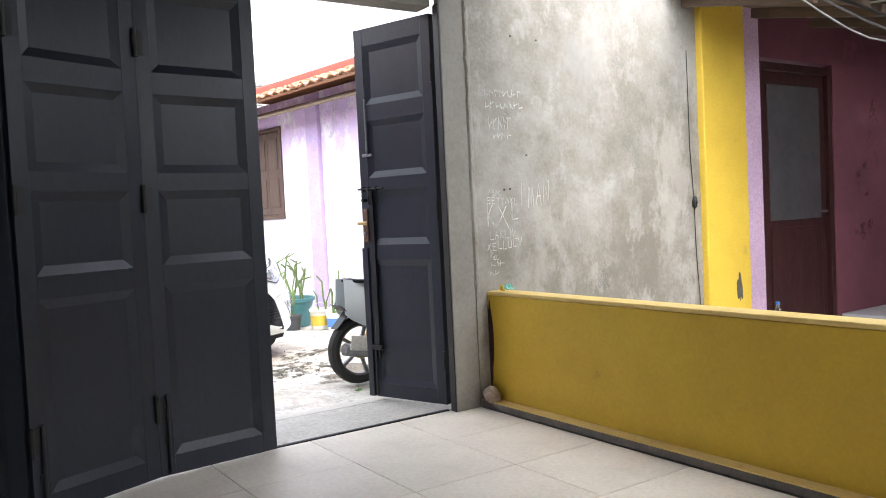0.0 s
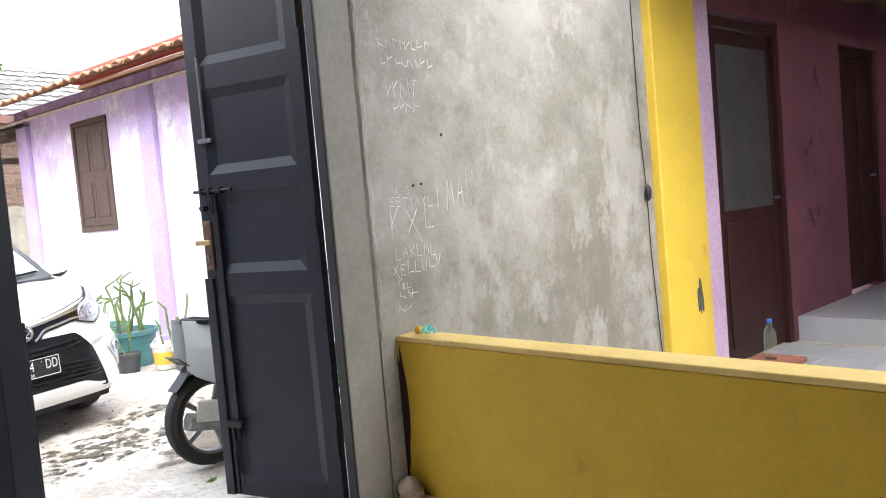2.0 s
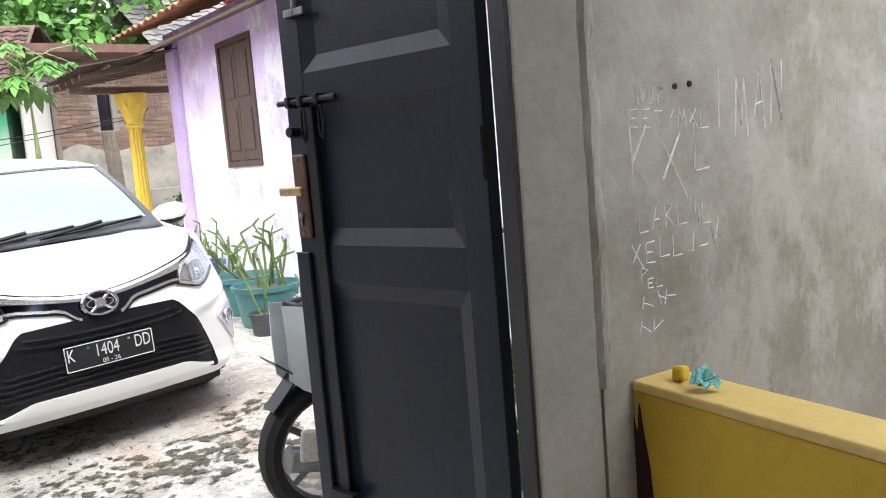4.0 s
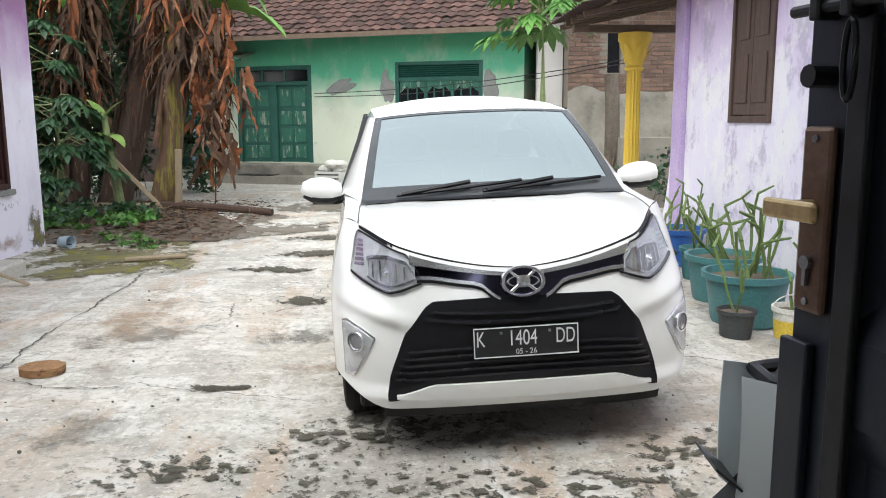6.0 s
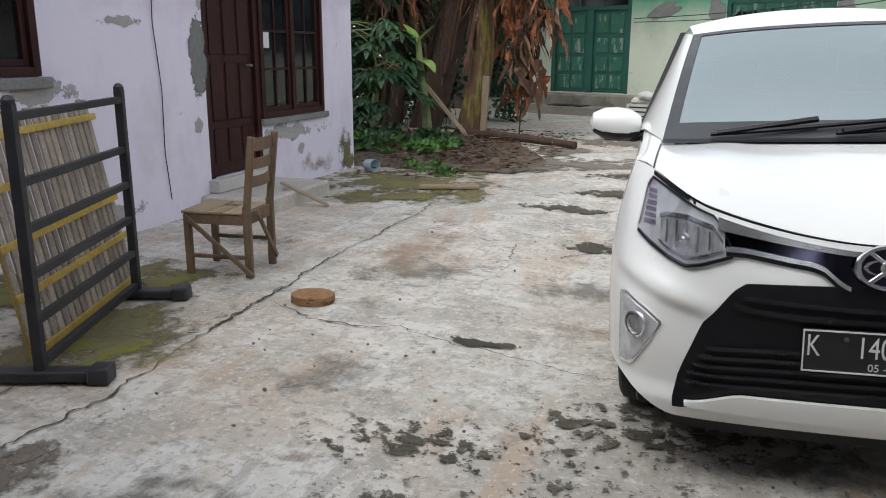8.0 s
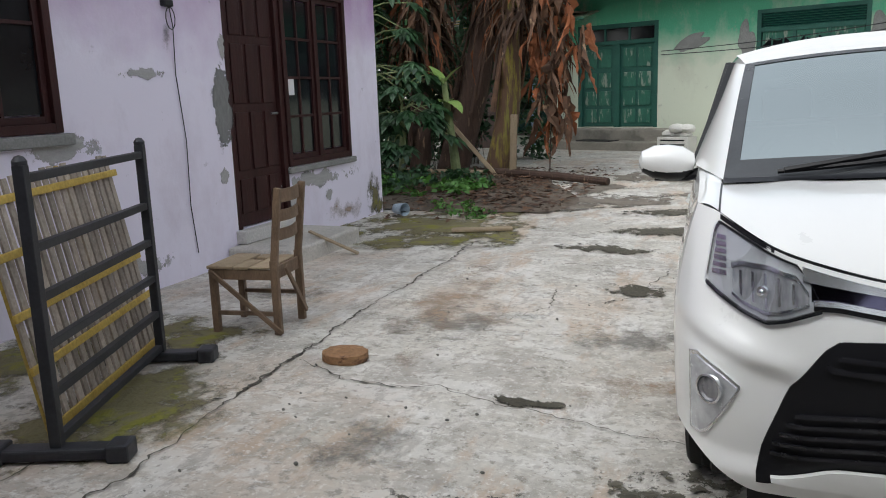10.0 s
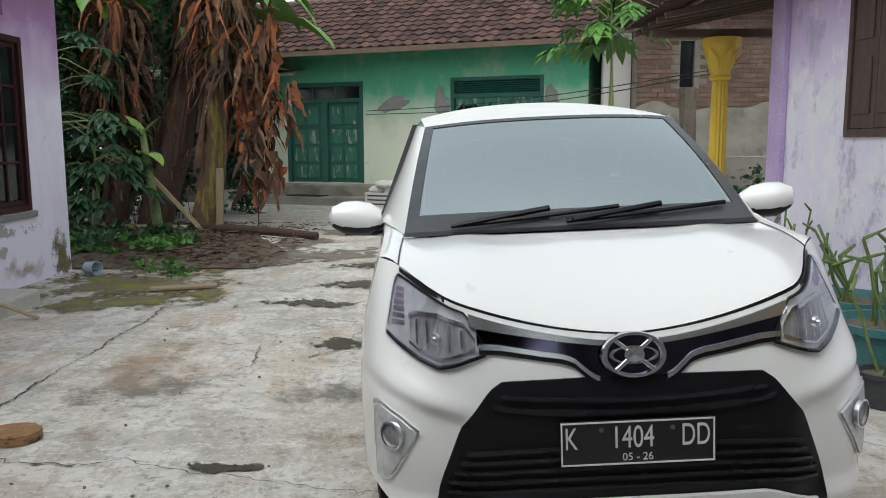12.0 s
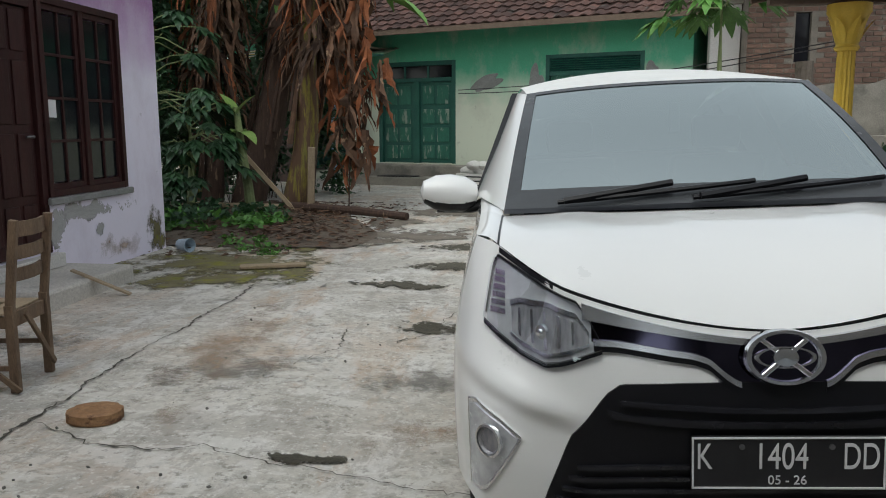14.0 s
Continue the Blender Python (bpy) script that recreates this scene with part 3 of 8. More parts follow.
plank_door("door_1", A @ pose(3.30, -0.04, -0.06), 1.16, 2.55, "dark maroon door with one tall frosted pane", (0.95, 1.22), cols=1, pane=1.0)
plank_door("door_2", A @ pose(5.75, -0.02, 0.142), 1.0, 2.30, "dark maroon closed door on the terrace", (0.8, 1.1), cols=2)
# out of view; its front edge is placed to cut skylight on the cement wall
solid("ceiling_terrace", bm_box(2.6, 9.2, -8.2, -1.5, 3.5, 3.62), CEIL, A, "unseen boarded ceiling over the far terrace, sized to dim the wall", "ceiling", kind="structure")

# terrace eave over the rose house
eave = thing("terrace_eave", "low ragged clay tile eave on dark rafters over the terrace", "roof", A @ pose(0, -1.15, 2.66, 12), kind="structure")
for i in range(8):
    part("rafter", bm_box(2.3 + 0.9 * i, 2.36 + 0.9 * i, -0.06, 2.5, -0.04, 0.04), TIMBER, eave)
part("boarding", bm_box(2.15, 9.0, 0.0, 2.5, 0.042, 0.06), TIMBER, eave)
part("batten", bm_box(2.1, 9.0, -0.03, 0.02, 0.0, 0.05), TIMBER, eave)


# ---- gate leaves ----
def gate_leaf(name, m, w, h, label, group="", mirror=False):
    """A timber leaf: stiles and rails with four sunken bevelled panels, the same on both faces."""
    g = thing(name, label, "gate", m, group)
    rows = ((0.10, 0.975), (1.08, 1.46), (1.55, 1.95), (2.06, 2.47))
    s, t = 0.08, 0.022
    fr = bmesh.new()
    box(fr, 0, s, -t, t, 0, h, 0.003)
    box(fr, w - s, w, -t, t, 0, h, 0.003)
    z = 0.0
    for a, b in rows + ((h, h),):
        box(fr, s, w - s, -t + 0.001, t - 0.001, z, a if a < h else h, 0.0)
        z = b
    part("leaf_frame", fr, GATE, g)
    for a, b in rows:
        bm = bmesh.new()
        e = 0.045
        for sgn in (-1, 1):
            o = [bm.verts.new((x, sgn * (t - 0.002), zz)) for x, zz in ((s, a), (w - s, a), (w - s, b), (s, b))]
            i = [bm.verts.new((x, sgn * 0.004, zz)) for x, zz in ((s + e, a + e), (w - s - e, a + e), (w - s - e, b - e), (s + e, b - e))]
            for k in range(4):
                bm.faces.new((o[k], o[(k + 1) % 4], i[(k + 1) % 4], i[k]))
            bm.faces.new(i)
        part("panel", bm, GATE, g)
    return g


LEAF_H = 2.59
for k, (u, w_, turn_) in enumerate(((-1.94, -0.115, 5.2), (-2.552, -0.362, 22), (-3.13, -0.042, -29))):
    g = gate_leaf("gate_leaf", A @ pose(u, w_, 0.012, 0, 0, turn_), 0.655, LEAF_H, "slate grey panelled timber gate leaf, shut" if k == 0 else "slate grey panelled timber gate leaf, half folded", "folding gate leaves")
    for zz in (0.35, 1.42, 2.2):
        hb = bmesh.new()
        rod(hb, (0.0, -0.034, zz - 0.07), (0.0, -0.034, zz + 0.07), 0.012)
        box(hb, 0.0, 0.045, -0.028, -0.0225, zz - 0.06, zz + 0.06)
        part("hinge", hb, BLACK, g, "black steel hinge")
    bb = bmesh.new()
    rod(bb, (0.05, -0.035, 0.02), (0.05, -0.035, 0.42), 0.008)
    box(bb, 0.03, 0.07, -0.03, -0.0225, 0.16, 0.2)
    box(bb, 0.03, 0.07, -0.03, -0.0225, 0.34, 0.38)
    part("floor_bolt", bb, BLACK, g, "black drop bolt")
    if k == 0:
        # lock hardware on the yard side of the free edge
        part("edge_strip", bm_box(0.60, 0.680, 0.0235, 0.036, 0.0, 1.06, 0.002), GATE, g, "stop bar")
        bb = bmesh.new()
        box(bb, 0.55, 0.65, 0.0235, 0.034, 1.240, 1.340, 0.004)
        rod(bb, (0.61, 0.03, 1.300), (0.61, 0.06, 1.300), 0.014)
        rod(bb, (0.635, 0.03, 1.240), (0.635, 0.07, 1.240), 0.018)
        part("latch", bb, BLACK, g, "black latch with two knobs")
        part("pull_handle", tube(bmesh.new(), [(0.60, 0.024, 1.410), (0.60, 0.06, 1.415), (0.60, 0.068, 1.440), (0.60, 0.068, 1.530), (0.60, 0.06, 1.555), (0.60, 0.024, 1.560)], 0.008, 8), BLACK, g, "black steel pull handle", True)

op = gate_leaf("gate_leaf", A @ pose(0.004, 0.078, 0.012, 0, 0, 108.6), 0.68, LEAF_H, "slate grey panelled timber gate leaf swung open outward", "folding gate leaves")
# its hinge edge is x = 0, its free edge x = 0.68; the face towards the room is +y after the turn
FACE = 0.0225
lk = part("lock_plate", bm_box(0.682, 0.735, FACE, FACE + 0.012, 1.10, 1.335, 0.006), BRONZE, op, "worn bronze lock plate")
hb = bmesh.new()
box(hb, 0.648, 0.742, FACE + 0.05, FACE + 0.062, 1.222, 1.247, 0.005)
rod(hb, (0.71, FACE + 0.01, 1.235), (0.71, FACE + 0.055, 1.235), 0.010)
part("door_handle", hb, BRASS, lk, "brass lever handle")
kb = bmesh.new()
rod(kb, (0.71, FACE + 0.01, 1.165), (0.71, FACE + 0.019, 1.165), 0.009, seg=14)
box(kb, 0.707, 0.713, FACE + 0.012, FACE + 0.018, 1.135, 1.165)
part("keyhole", kb, STEEL, lk, "round key cylinder")
for zz in (1.115, 1.32):
    part("screw", rod(bmesh.new(), (0.71, FACE + 0.011, zz), (0.71, FACE + 0.015, zz), 0.005), STEEL, lk)
part("stop_bar", bm_box(0.70, 0.752, FACE, FACE + 0.014, 0.0, 1.06, 0.003), GATE, op, "projecting stop bar")
part("upright_bar", bm_box(0.63, 0.665, FACE, FACE + 0.012, 0.28, 1.46, 0.003), BLACK, op, "black steel strap")
bb = bmesh.new()
rod(bb, (0.52, FACE + 0.022, 1.475), (0.752, FACE + 0.022, 1.475), 0.0075)
for x in (0.59, 0.655, 0.705):
    box(bb, x - 0.008, x + 0.008, FACE, FACE + 0.034, 1.46, 1.49, 0.003)
part("slide_bolt", bb, BLACK, op, "steel slide bolt")
bb = bmesh.new()
tube(bb, [(0.645 + 0.009 * math.cos(a), FACE + 0.03, 1.41 + 0.045 * math.sin(a)) for a in [6.2832 * k / 16 for k in range(17)]], 0.004, 6)
tube(bb, [(0.58 + 0.008 * math.cos(a), FACE + 0.025, 1.415 + 0.04 * math.sin(a)) for a in [6.2832 * k / 16 for k in range(17)]], 0.004, 6)
part("padlock_shackle", bb, BLACK, op, "black wire hasp loops")
bb = bmesh.new()
rod(bb, (0.705, FACE, 1.395), (0.705, FACE + 0.035, 1.395), 0.014)
part("knob", bb, BLACK, op, "round black knob")
bb = bmesh.new()
rod(bb, (0.66, FACE + 0.02, 0.02), (0.66, FACE + 0.02, 0.36), 0.008)
box(bb, 0.60, 0.70, FACE + 0.001, FACE + 0.03, 0.34, 0.37, 0.003)
part("floor_bolt", bb, BLACK, op, "black drop bolt")
bb = bmesh.new()
box(bb, 0.62, 0.70, FACE + 0.001, FACE + 0.018, 1.70, 1.72, 0.003)
rod(bb, (0.66, FACE + 0.012, 1.70), (0.66, FACE + 0.012, 2.1), 0.007)
part("top_bolt", bb, STEEL, op, "steel upper bolt")
for zz in (0.3, 1.30, 2.2):
    hb = bmesh.new()
    rod(hb, (-0.004, 0.03, zz - 0.06), (-0.004, 0.03, zz + 0.06), 0.012)
    part("hinge", hb, BLACK, op, "black steel hinge")
for ob in op.children:
    if ob.name.split(".")[0] not in ("leaf_frame", "panel", "hinge"):
        ob.location.x -= 0.066
solid("gate_post", bm_box(-0.060, -0.052, -0.094, -0.036, 0.0, 2.62, 0.002), BLACK, A, "black steel gate post against the pillar", "post", kind="structure")
solid("threshold", bm_box(-3.12, -0.06, -0.012, 0.012, -0.008, 0.004), BLACK, A, "thin black threshold rail of the gate", "threshold", kind="structure")


# ---- purple house on the driveway's west side (wall face X = -1, frame BW: x along the wall, y into the house) ----
BW = B @ pose(-1.0, 0, 0, 0, 0, 90)   # x runs up the driveway, y runs away from it
hs = thing("house", "lilac limewashed village house, paint worn off near the ground", "house", BW)
part("wall", wall_bm(2.5, 12.0, 0, 0.16, -0.2, 3.1, [(5.9, 7.44, 1.13, 2.45), (9.18, 10.03, 0.2, 2.25), (10.03, 11.27, 0.66, 2.75)]), LILAC, hs)
part("wall", box(box(bm_box(10.03, 11.27, 0, 0.16, 2.30, 2.47), 10.03, 10.09, 0, 0.16, 2.47, 2.75), 11.03, 11.27, 0, 0.16, 2.47, 2.75), LILAC, hs)
part("side_wall", bm_box(11.84, 12.0, 0.16, 6.0, -0.2, 3.1), LILAC, hs)
part("back_wall", bm_box(2.5, 11.84, 5.8, 6.0, -0.2, 3.1), LILAC, hs)
part("end_wall", bm_box(2.5, 2.66, 0.16, 5.8, -0.2, 3.1), LILAC, hs)
part("inner_floor", bm_box(2.66, 11.84, 0.16, 5.8, 0.0, 0.1), PLASTER, hs)
rf = bmesh.new()
sheet(rf, lambda u, v: (2.2 + 10.2 * u, -0.7 + 7.4 * v, 3.02 + 1.5 * (1 - abs(2 * v - 1))), 4, 8, 0.08)
part("roof", rf, ROOFRED, hs, "clay tile roof")


def window_frame(parent, x0, x1, z0, z1, cols, rows, material=MAROON, y=0.0):
    w = thing("window", "", "", Matrix())
    w.parent = parent
    fr = bmesh.new()
    for a, b, c, d in ((x0, x0 + 0.06, z0, z1), (x1 - 0.06, x1, z0, z1), (x0 + 0.06, x1 - 0.06, z0, z0 + 0.06), (x0 + 0.06, x1 - 0.06, z1 - 0.06, z1)):
        box(fr, a, b, y - 0.02, y + 0.09, c, d, 0.004)
    n = cols
    cw = (x1 - x0 - 0.12) / n
    for i in range(1, n):
        box(fr, x0 + 0.06 + cw * i - 0.03, x0 + 0.06 + cw * i + 0.03, y - 0.01, y + 0.08, z0 + 0.06, z1 - 0.06, 0.003)
    part("window_frame", fr, material, w)
    for i in range(n):
        xa, xb = x0 + 0.06 + cw * i + 0.03 * (i > 0), x0 + 0.06 + cw * (i + 1) - 0.03 * (i < n - 1)
        sash = bmesh.new()
        s = 0.045
        for a, b, c, d in ((xa, xa + s, z0 + 0.06, z1 - 0.06), (xb - s, xb, z0 + 0.06, z1 - 0.06), (xa + s, xb - s, z0 + 0.06, z0 + 0.06 + s), (xa + s, xb - s, z1 - 0.06 - s, z1 - 0.06)):
            box(sash, a, b, y + 0.012, y + 0.055, c, d, 0.003)
        xm = (xa + xb) / 2
        box(sash, xm - 0.012, xm + 0.012, y + 0.018, y + 0.05, z0 + 0.1, z1 - 0.1, 0.002)
        ph = (z1 - z0 - 0.12 - 2 * s) / rows
        for r in range(1, rows):
            zz = z0 + 0.06 + s + ph * r
            box(sash, xa + s, xb - s, y + 0.018, y + 0.05, zz - 0.012, zz + 0.012, 0.002)
        part("sash", sash, material, w)
        for r in range(rows):
            for c in (0, 1):
                a, b = (xa + s, xm - 0.012) if c == 0 else (xm + 0.012, xb - s)
                z_ = z0 + 0.06 + s + ph * r
                part("pane", bm_box(a, b, y + 0.034, y + 0.038, z_ + 0.012, z_ + ph - 0.012), DARKGLASS, w)
    return w


w1 = window_frame(hs, 10.03, 11.27, 0.66, 2.30, 2, 4)
w2 = window_frame(hs, 5.9, 7.44, 1.13, 2.45, 2, 2)
dr = plank_door("door", Matrix.Translation((9.18, 0.05, 0.2)), 0.85, 2.05, "", (0.30, 0.50, 0.50, 0.32), cols=3, gap=0.045)
for key in ("label", "category", "kind"):
    if key in dr:
        del dr[key]
dr.parent = hs
part("sill", bm_box(10.0, 11.33, -0.045, 0.0, 0.595, 0.655, 0.012), PLASTER, hs, "rough grey cement sill")
part("sill", bm_box(5.85, 7.5, -0.05, 0.0, 1.05, 1.125, 0.012), PLASTER, hs, "rough grey cement sill")
part("threshold", bm_box(9.14, 10.05, -0.10, 0.0, 0.09, 0.2, 0.006), WHITE, hs, "white tiled threshold")
part("step", bm_box(9.0, 10.2, -0.62, 0.0, G - 0.05, 0.085, 0.025), SLAB, hs, "mossy cement doorstep")
vb = bmesh.new()
for i in range(9):
    x = 10.12 + i * 0.105
    tube(vb, [(x + 0.05 * math.cos(a), 0.06, 2.55 + 0.05 * math.sin(a)) for a in [6.2832 * k / 10 for k in range(11)]], 0.011, 5)
    tube(vb, [(x + 0.05 * math.cos(a), 0.06, 2.66 + 0.05 * math.sin(a)) for a in [6.2832 * k / 10 for k in range(11)]], 0.011, 5)
part("vent_grille", vb, LILACSTRIP, hs, "pierced vent block")
part("vent_back", bm_box(10.09, 11.03, 0.11, 0.13, 2.47, 2.75), DARKGLASS, hs)

# ---- purple house on the east side (wall face X = 6.2, frame BE: x runs back down the driveway, y into the house) ----
BE = B @ pose(6.2, 0, 0, 0, 0, -90)
he = thing("house", "faded lilac house with flaking limewash and clay tile roof", "house", BE)
part("wall", wall_bm(-11.4, -4.7, 0, 0.16, -0.2, 3.0, [(-9.97, -9.11, 1.33, 2.66)]), LILAC2, he)
part("side_wall", bm_box(-11.4, -11.24, 0.16, 6.0, -0.2, 3.0), LILAC2, he)
part("back_wall", bm_box(-11.24, -4.7, 5.8, 6.0, -0.2, 3.0), LILAC2, he)
part("end_wall", bm_box(-4.86, -4.7, 0.16, 5.8, -0.2, 3.0), LILAC2, he)
for x in (-11.42, -8.35):
    part("pilaster", bm_box(x, x + 0.3, -0.06, 0.0, -0.15, 2.98, 0.01), LILACPIL, he, "violet pilaster")
fl = bmesh.new()
sheet(fl, lambda u, v: (-11.42 - 0.45 * (1 - v) ** 2.6 * u, -0.05 + 0.2 * 0, -0.1 + 1.5 * v), 3, 12, 0.2)
part("buttress", fl, LILAC2, he, "flared plaster buttress at the corner")
sh = thing("window", "", "", Matrix())
sh.parent = he
fr = bmesh.new()
for a, b, c, d in ((-9.97, -9.91, 1.33, 2.66), (-9.17, -9.11, 1.33, 2.66), (-9.91, -9.17, 1.33, 1.39), (-9.91, -9.17, 2.60, 2.66)):
    box(fr, a, b, -0.02, 0.1, c, d, 0.004)
part("window_frame", fr, BROWNWOOD, sh)
for a in (-9.91, -9.54):
    part("shutter", bm_box(a + 0.004, a + 0.366, 0.0, 0.035, 1.395, 2.595, 0.004), BROWNWOOD, sh, "weathered brown board shutter")
    part("shutter_panel", bm_box(a + 0.07, a + 0.30, -0.012, 0.0, 1.5, 1.92, 0.006), BROWNWOOD, sh)
    part("shutter_panel", bm_box(a + 0.07, a + 0.30, -0.012, 0.0, 2.05, 2.5, 0.006), BROWNWOOD, sh)
part("gable", bm_box(-11.3, -4.8, 2.8, 3.0, 3.0, 3.9), LILAC2, he)

# roofs of separate clay tiles are laid by this
def tiled_roof(name, parent, m, length, depth, pitch, material, label, tile_w=0.21, tile_l=0.26, seed=1, lift=0.02, red=None, m_red=0.0):
    """Overlapping curved tiles on one slope: x along the eave, y up the slope."""
    rnd = random.Random(seed)
    bm = bmesh.new()
    nx, ny = int(length / tile_w), int(depth / tile_l)
    for j in range(ny):
        for i in range(nx):
            x, y = i * tile_w + rnd.gauss(0, 0.006), j * tile_l + rnd.gauss(0, 0.008)
            z = lift + rnd.gauss(0, 0.004)
            pr = ((0.0, 0.0), (0.25, 0.028), (0.5, 0.034), (0.78, 0.004), (1.03, 0.012))
            a = [bm.verts.new((x + tile_w * u, y - 0.03, z + h + 0.018)) for u, h in pr]
            b = [bm.verts.new((x + tile_w * u, y + tile_l, z + h - 0.012)) for u, h in pr]
            c = [bm.verts.new((x + tile_w * u, y - 0.03, z + h + 0.002)) for u, h in pr]
            for k in range(4):
                bm.faces.new((a[k], a[k + 1], b[k + 1], b[k]))
                bm.faces.new((c[k], c[k + 1], a[k + 1], a[k]))
    ob = part(name, bm, material, parent, label, m=m @ pose(0, 0, 0, pitch))
    return ob


tiled_roof("roof", he, Matrix.Translation((-11.75, -0.55, 2.92)), 7.4, 1.55, 20, ROOFRED, "orange clay tile roof slope", 0.22, 0.2, seed=3)
deck = bmesh.new()
box(deck, -11.75, -4.35, -0.5, 3.0, -0.03, 0.0)
part("roof_deck", deck, TIMBER, he, m=Matrix.Translation((0, 0, 2.9)) @ pose(0, 0, 0, 20))
part("ridge", bm_box(-11.75, -4.35, 0.9, 1.08, 3.46, 3.62, 0.03), RIDGERED, he, "red painted ridge cap")
rf = bmesh.new()
sheet(rf, lambda u, v: (-11.7 + 7.3 * u, 1.0 + 5.2 * v, 3.44 - 0.9 * v * v), 4, 4, 0.05)
part("roof_back", rf, ROOFRED, he, "far roof slope")

# ---- green house at the end of the yard (frame C: x along the wall, y into the house) ----
hg = thing("house", "green and cream limewashed village house with clay tile roof", "house", C)
part("wall", wall_bm(-4.2, 6.55, 0, 0.2, -0.2, 3.35, [(-3.5, -0.75, 0.25, 2.5), (0.0, 1.86, 0.46, 2.56), (3.8, 5.7, 1.2, 2.57)]), GREENWALL, hg)
part("side_wall", bm_box(6.35, 6.55, 0.2, 6.0, -0.2, 3.35), GREENWALL, hg)
part("end_wall", bm_box(-4.2, -4.0, 0.2, 6.0, -0.2, 3.35), GREENWALL, hg)
part("back_wall", bm_box(-4.0, 6.35, 5.8, 6.0, -0.2, 3.35), GREENWALL, hg)
# the back wall's dark green carries the deep shade of the porch
part("porch_back", bm_box(-3.9, -0.4, 1.9, 2.0, -0.1, 3.3), GREENDARK, hg, "boarded porch wall, dark green put in for its shade")
part("porch_floor", bm_box(-3.9, -0.4, 0.2, 1.9, 0.1, 0.25), OLDWALL, hg)
part("porch_side", bm_box(-0.4, -0.3, 0.2, 2.0, -0.1, 3.3), OLDWALL, hg)
part("porch_ceiling", bm_box(-3.9, -0.4, 0.2, 1.9, 2.62, 2.66), TIMBER, hg)
aw = bmesh.new()
sheet(aw, lambda u, v: (lerp(-3.6, 0.55, u), -0.02 - 0.62 * v, 2.86 - 0.17 * v + 0.018 * math.sin(u * 245)), 156, 3, 0.006)
part("awning", aw, AWNING, hg, "striped corrugated awning sheet")
part("awning_edge", bm_box(-3.6, 0.55, -0.66, -0.64, 2.645, 2.685, 0.004), GREENDARK, hg)
gd = thing("door", "", "", Matrix())
gd.parent = hg
fr = bmesh.new()
for a, b, c, d in ((0, 0.09, 0.46, 2.56), (1.77, 1.86, 0.46, 2.56), (0.09, 1.77, 2.47, 2.56), (0.09, 1.77, 2.14, 2.22), (0.86, 1.0, 0.46, 2.14)):
    box(fr, a, b, 0.0, 0.12, c, d, 0.005)
part("door_frame", fr, GREENDARK, gd)
for k in range(3):
    part("transom_pane", bm_box(0.1 + 0.56 * k, 0.63 + 0.56 * k, 0.05, 0.07, 2.225, 2.465), DARKGLASS, gd)
    if k:
        part("transom_bar", bm_box(0.06 + 0.56 * k, 0.10 + 0.56 * k, 0.03, 0.1, 2.22, 2.47), GREENDARK, gd)
for x0 in (0.09, 1.0):
    lf = part("leaf", bm_box(x0 + 0.005, x0 + 0.765, 0.05, 0.09, 0.47, 2.135, 0.004), GREENDARK, gd, "green double door leaf, worn")
    for r, (za, zb) in enumerate(((0.55, 0.83), (0.9, 1.2), (1.28, 1.58), (1.68, 2.06))):
        for c in (0, 1):
            part("panel", bm_box(x0 + 0.07 + 0.34 * c, x0 + 0.35 + 0.34 * c, 0.028, 0.05, za, zb, 0.012), GREENWOOD, lf)
gw = thing("window", "", "", Matrix())
gw.parent = hg
fr = bmesh.new()
for a, b, c, d in ((3.8, 3.88, 1.2, 2.57), (5.62, 5.7, 1.2, 2.57), (3.88, 5.62, 2.5, 2.57), (3.88, 5.62, 2.17, 2.25), (3.88, 5.62, 1.2, 1.28), (4.44, 4.50, 1.28, 2.17), (5.02, 5.08, 1.28, 2.17)):
    box(fr, a, b, 0.0, 0.1, c, d, 0.004)
part("window_frame", fr, GREENDARK, gw)
for k in range(6):
    b = bm_box(3.88, 5.62, -0.03, 0.03, -0.004, 0.004)
    part("louvre", b, GREENDARK, gw, m=Matrix.Translation((0, 0.04, 2.272 + k * 0.042)) @ pose(0, 0, 0, 35))
for k in range(3):
    x0 = 3.9 + 0.58 * k
    part("pane", bm_box(x0, x0 + 0.54, 0.05, 0.06, 1.28, 2.17), DARKGLASS, gw)
    bm = bmesh.new()
    for i in range(12):
        u0, u1 = i / 12, (i + 1) / 12
        h = lambda u: 0.09 + 0.07 * abs(math.cos(math.pi * 2 * u)) + 0.07 * (abs(2 * u - 1) ** 2)
        vs = [bm.verts.new((x0 + 0.54 * u, y, z)) for y in (0.03, 0.048) for u, z in ((u0, 2.17), (u1, 2.17), (u1, 2.17 - h(u1)), (u0, 2.17 - h(u0)))]
        bm.faces.new(vs[:4])
        bm.faces.new(vs[4:])
        bm.faces.new((vs[2], vs[3], vs[7], vs[6]))
    part("valance", bm, GREENWOOD, gw, "scalloped green board")
    for xx in (0.16, 0.36):
        part("bar", bm_box(x0 + xx, x0 + xx + 0.025, 0.02, 0.045, 1.28, 2.1), GREENDARK, gw)
for i, (za, ya, xa, xb) in enumerate(((0.22, -1.0, -0.4, 2.5), (0.44, -0.55, -0.2, 2.3))):
    part("step", bm_box(xa, xb, ya, 0.0, -0.15, za, 0.02), OLDWALL, hg, "worn stone doorstep")
part("patch", blob_sheet(0, 0, 0.36, 0.13, 0, 5, dome=0.01), PLASTER, hg, "grey cement patch", m=Matrix.Translation((2.55, -0.004, 2.08)) @ pose(0, 0, 0, 90, 0, 0) @ pose(0, 0, 0, 0, 0, 24))
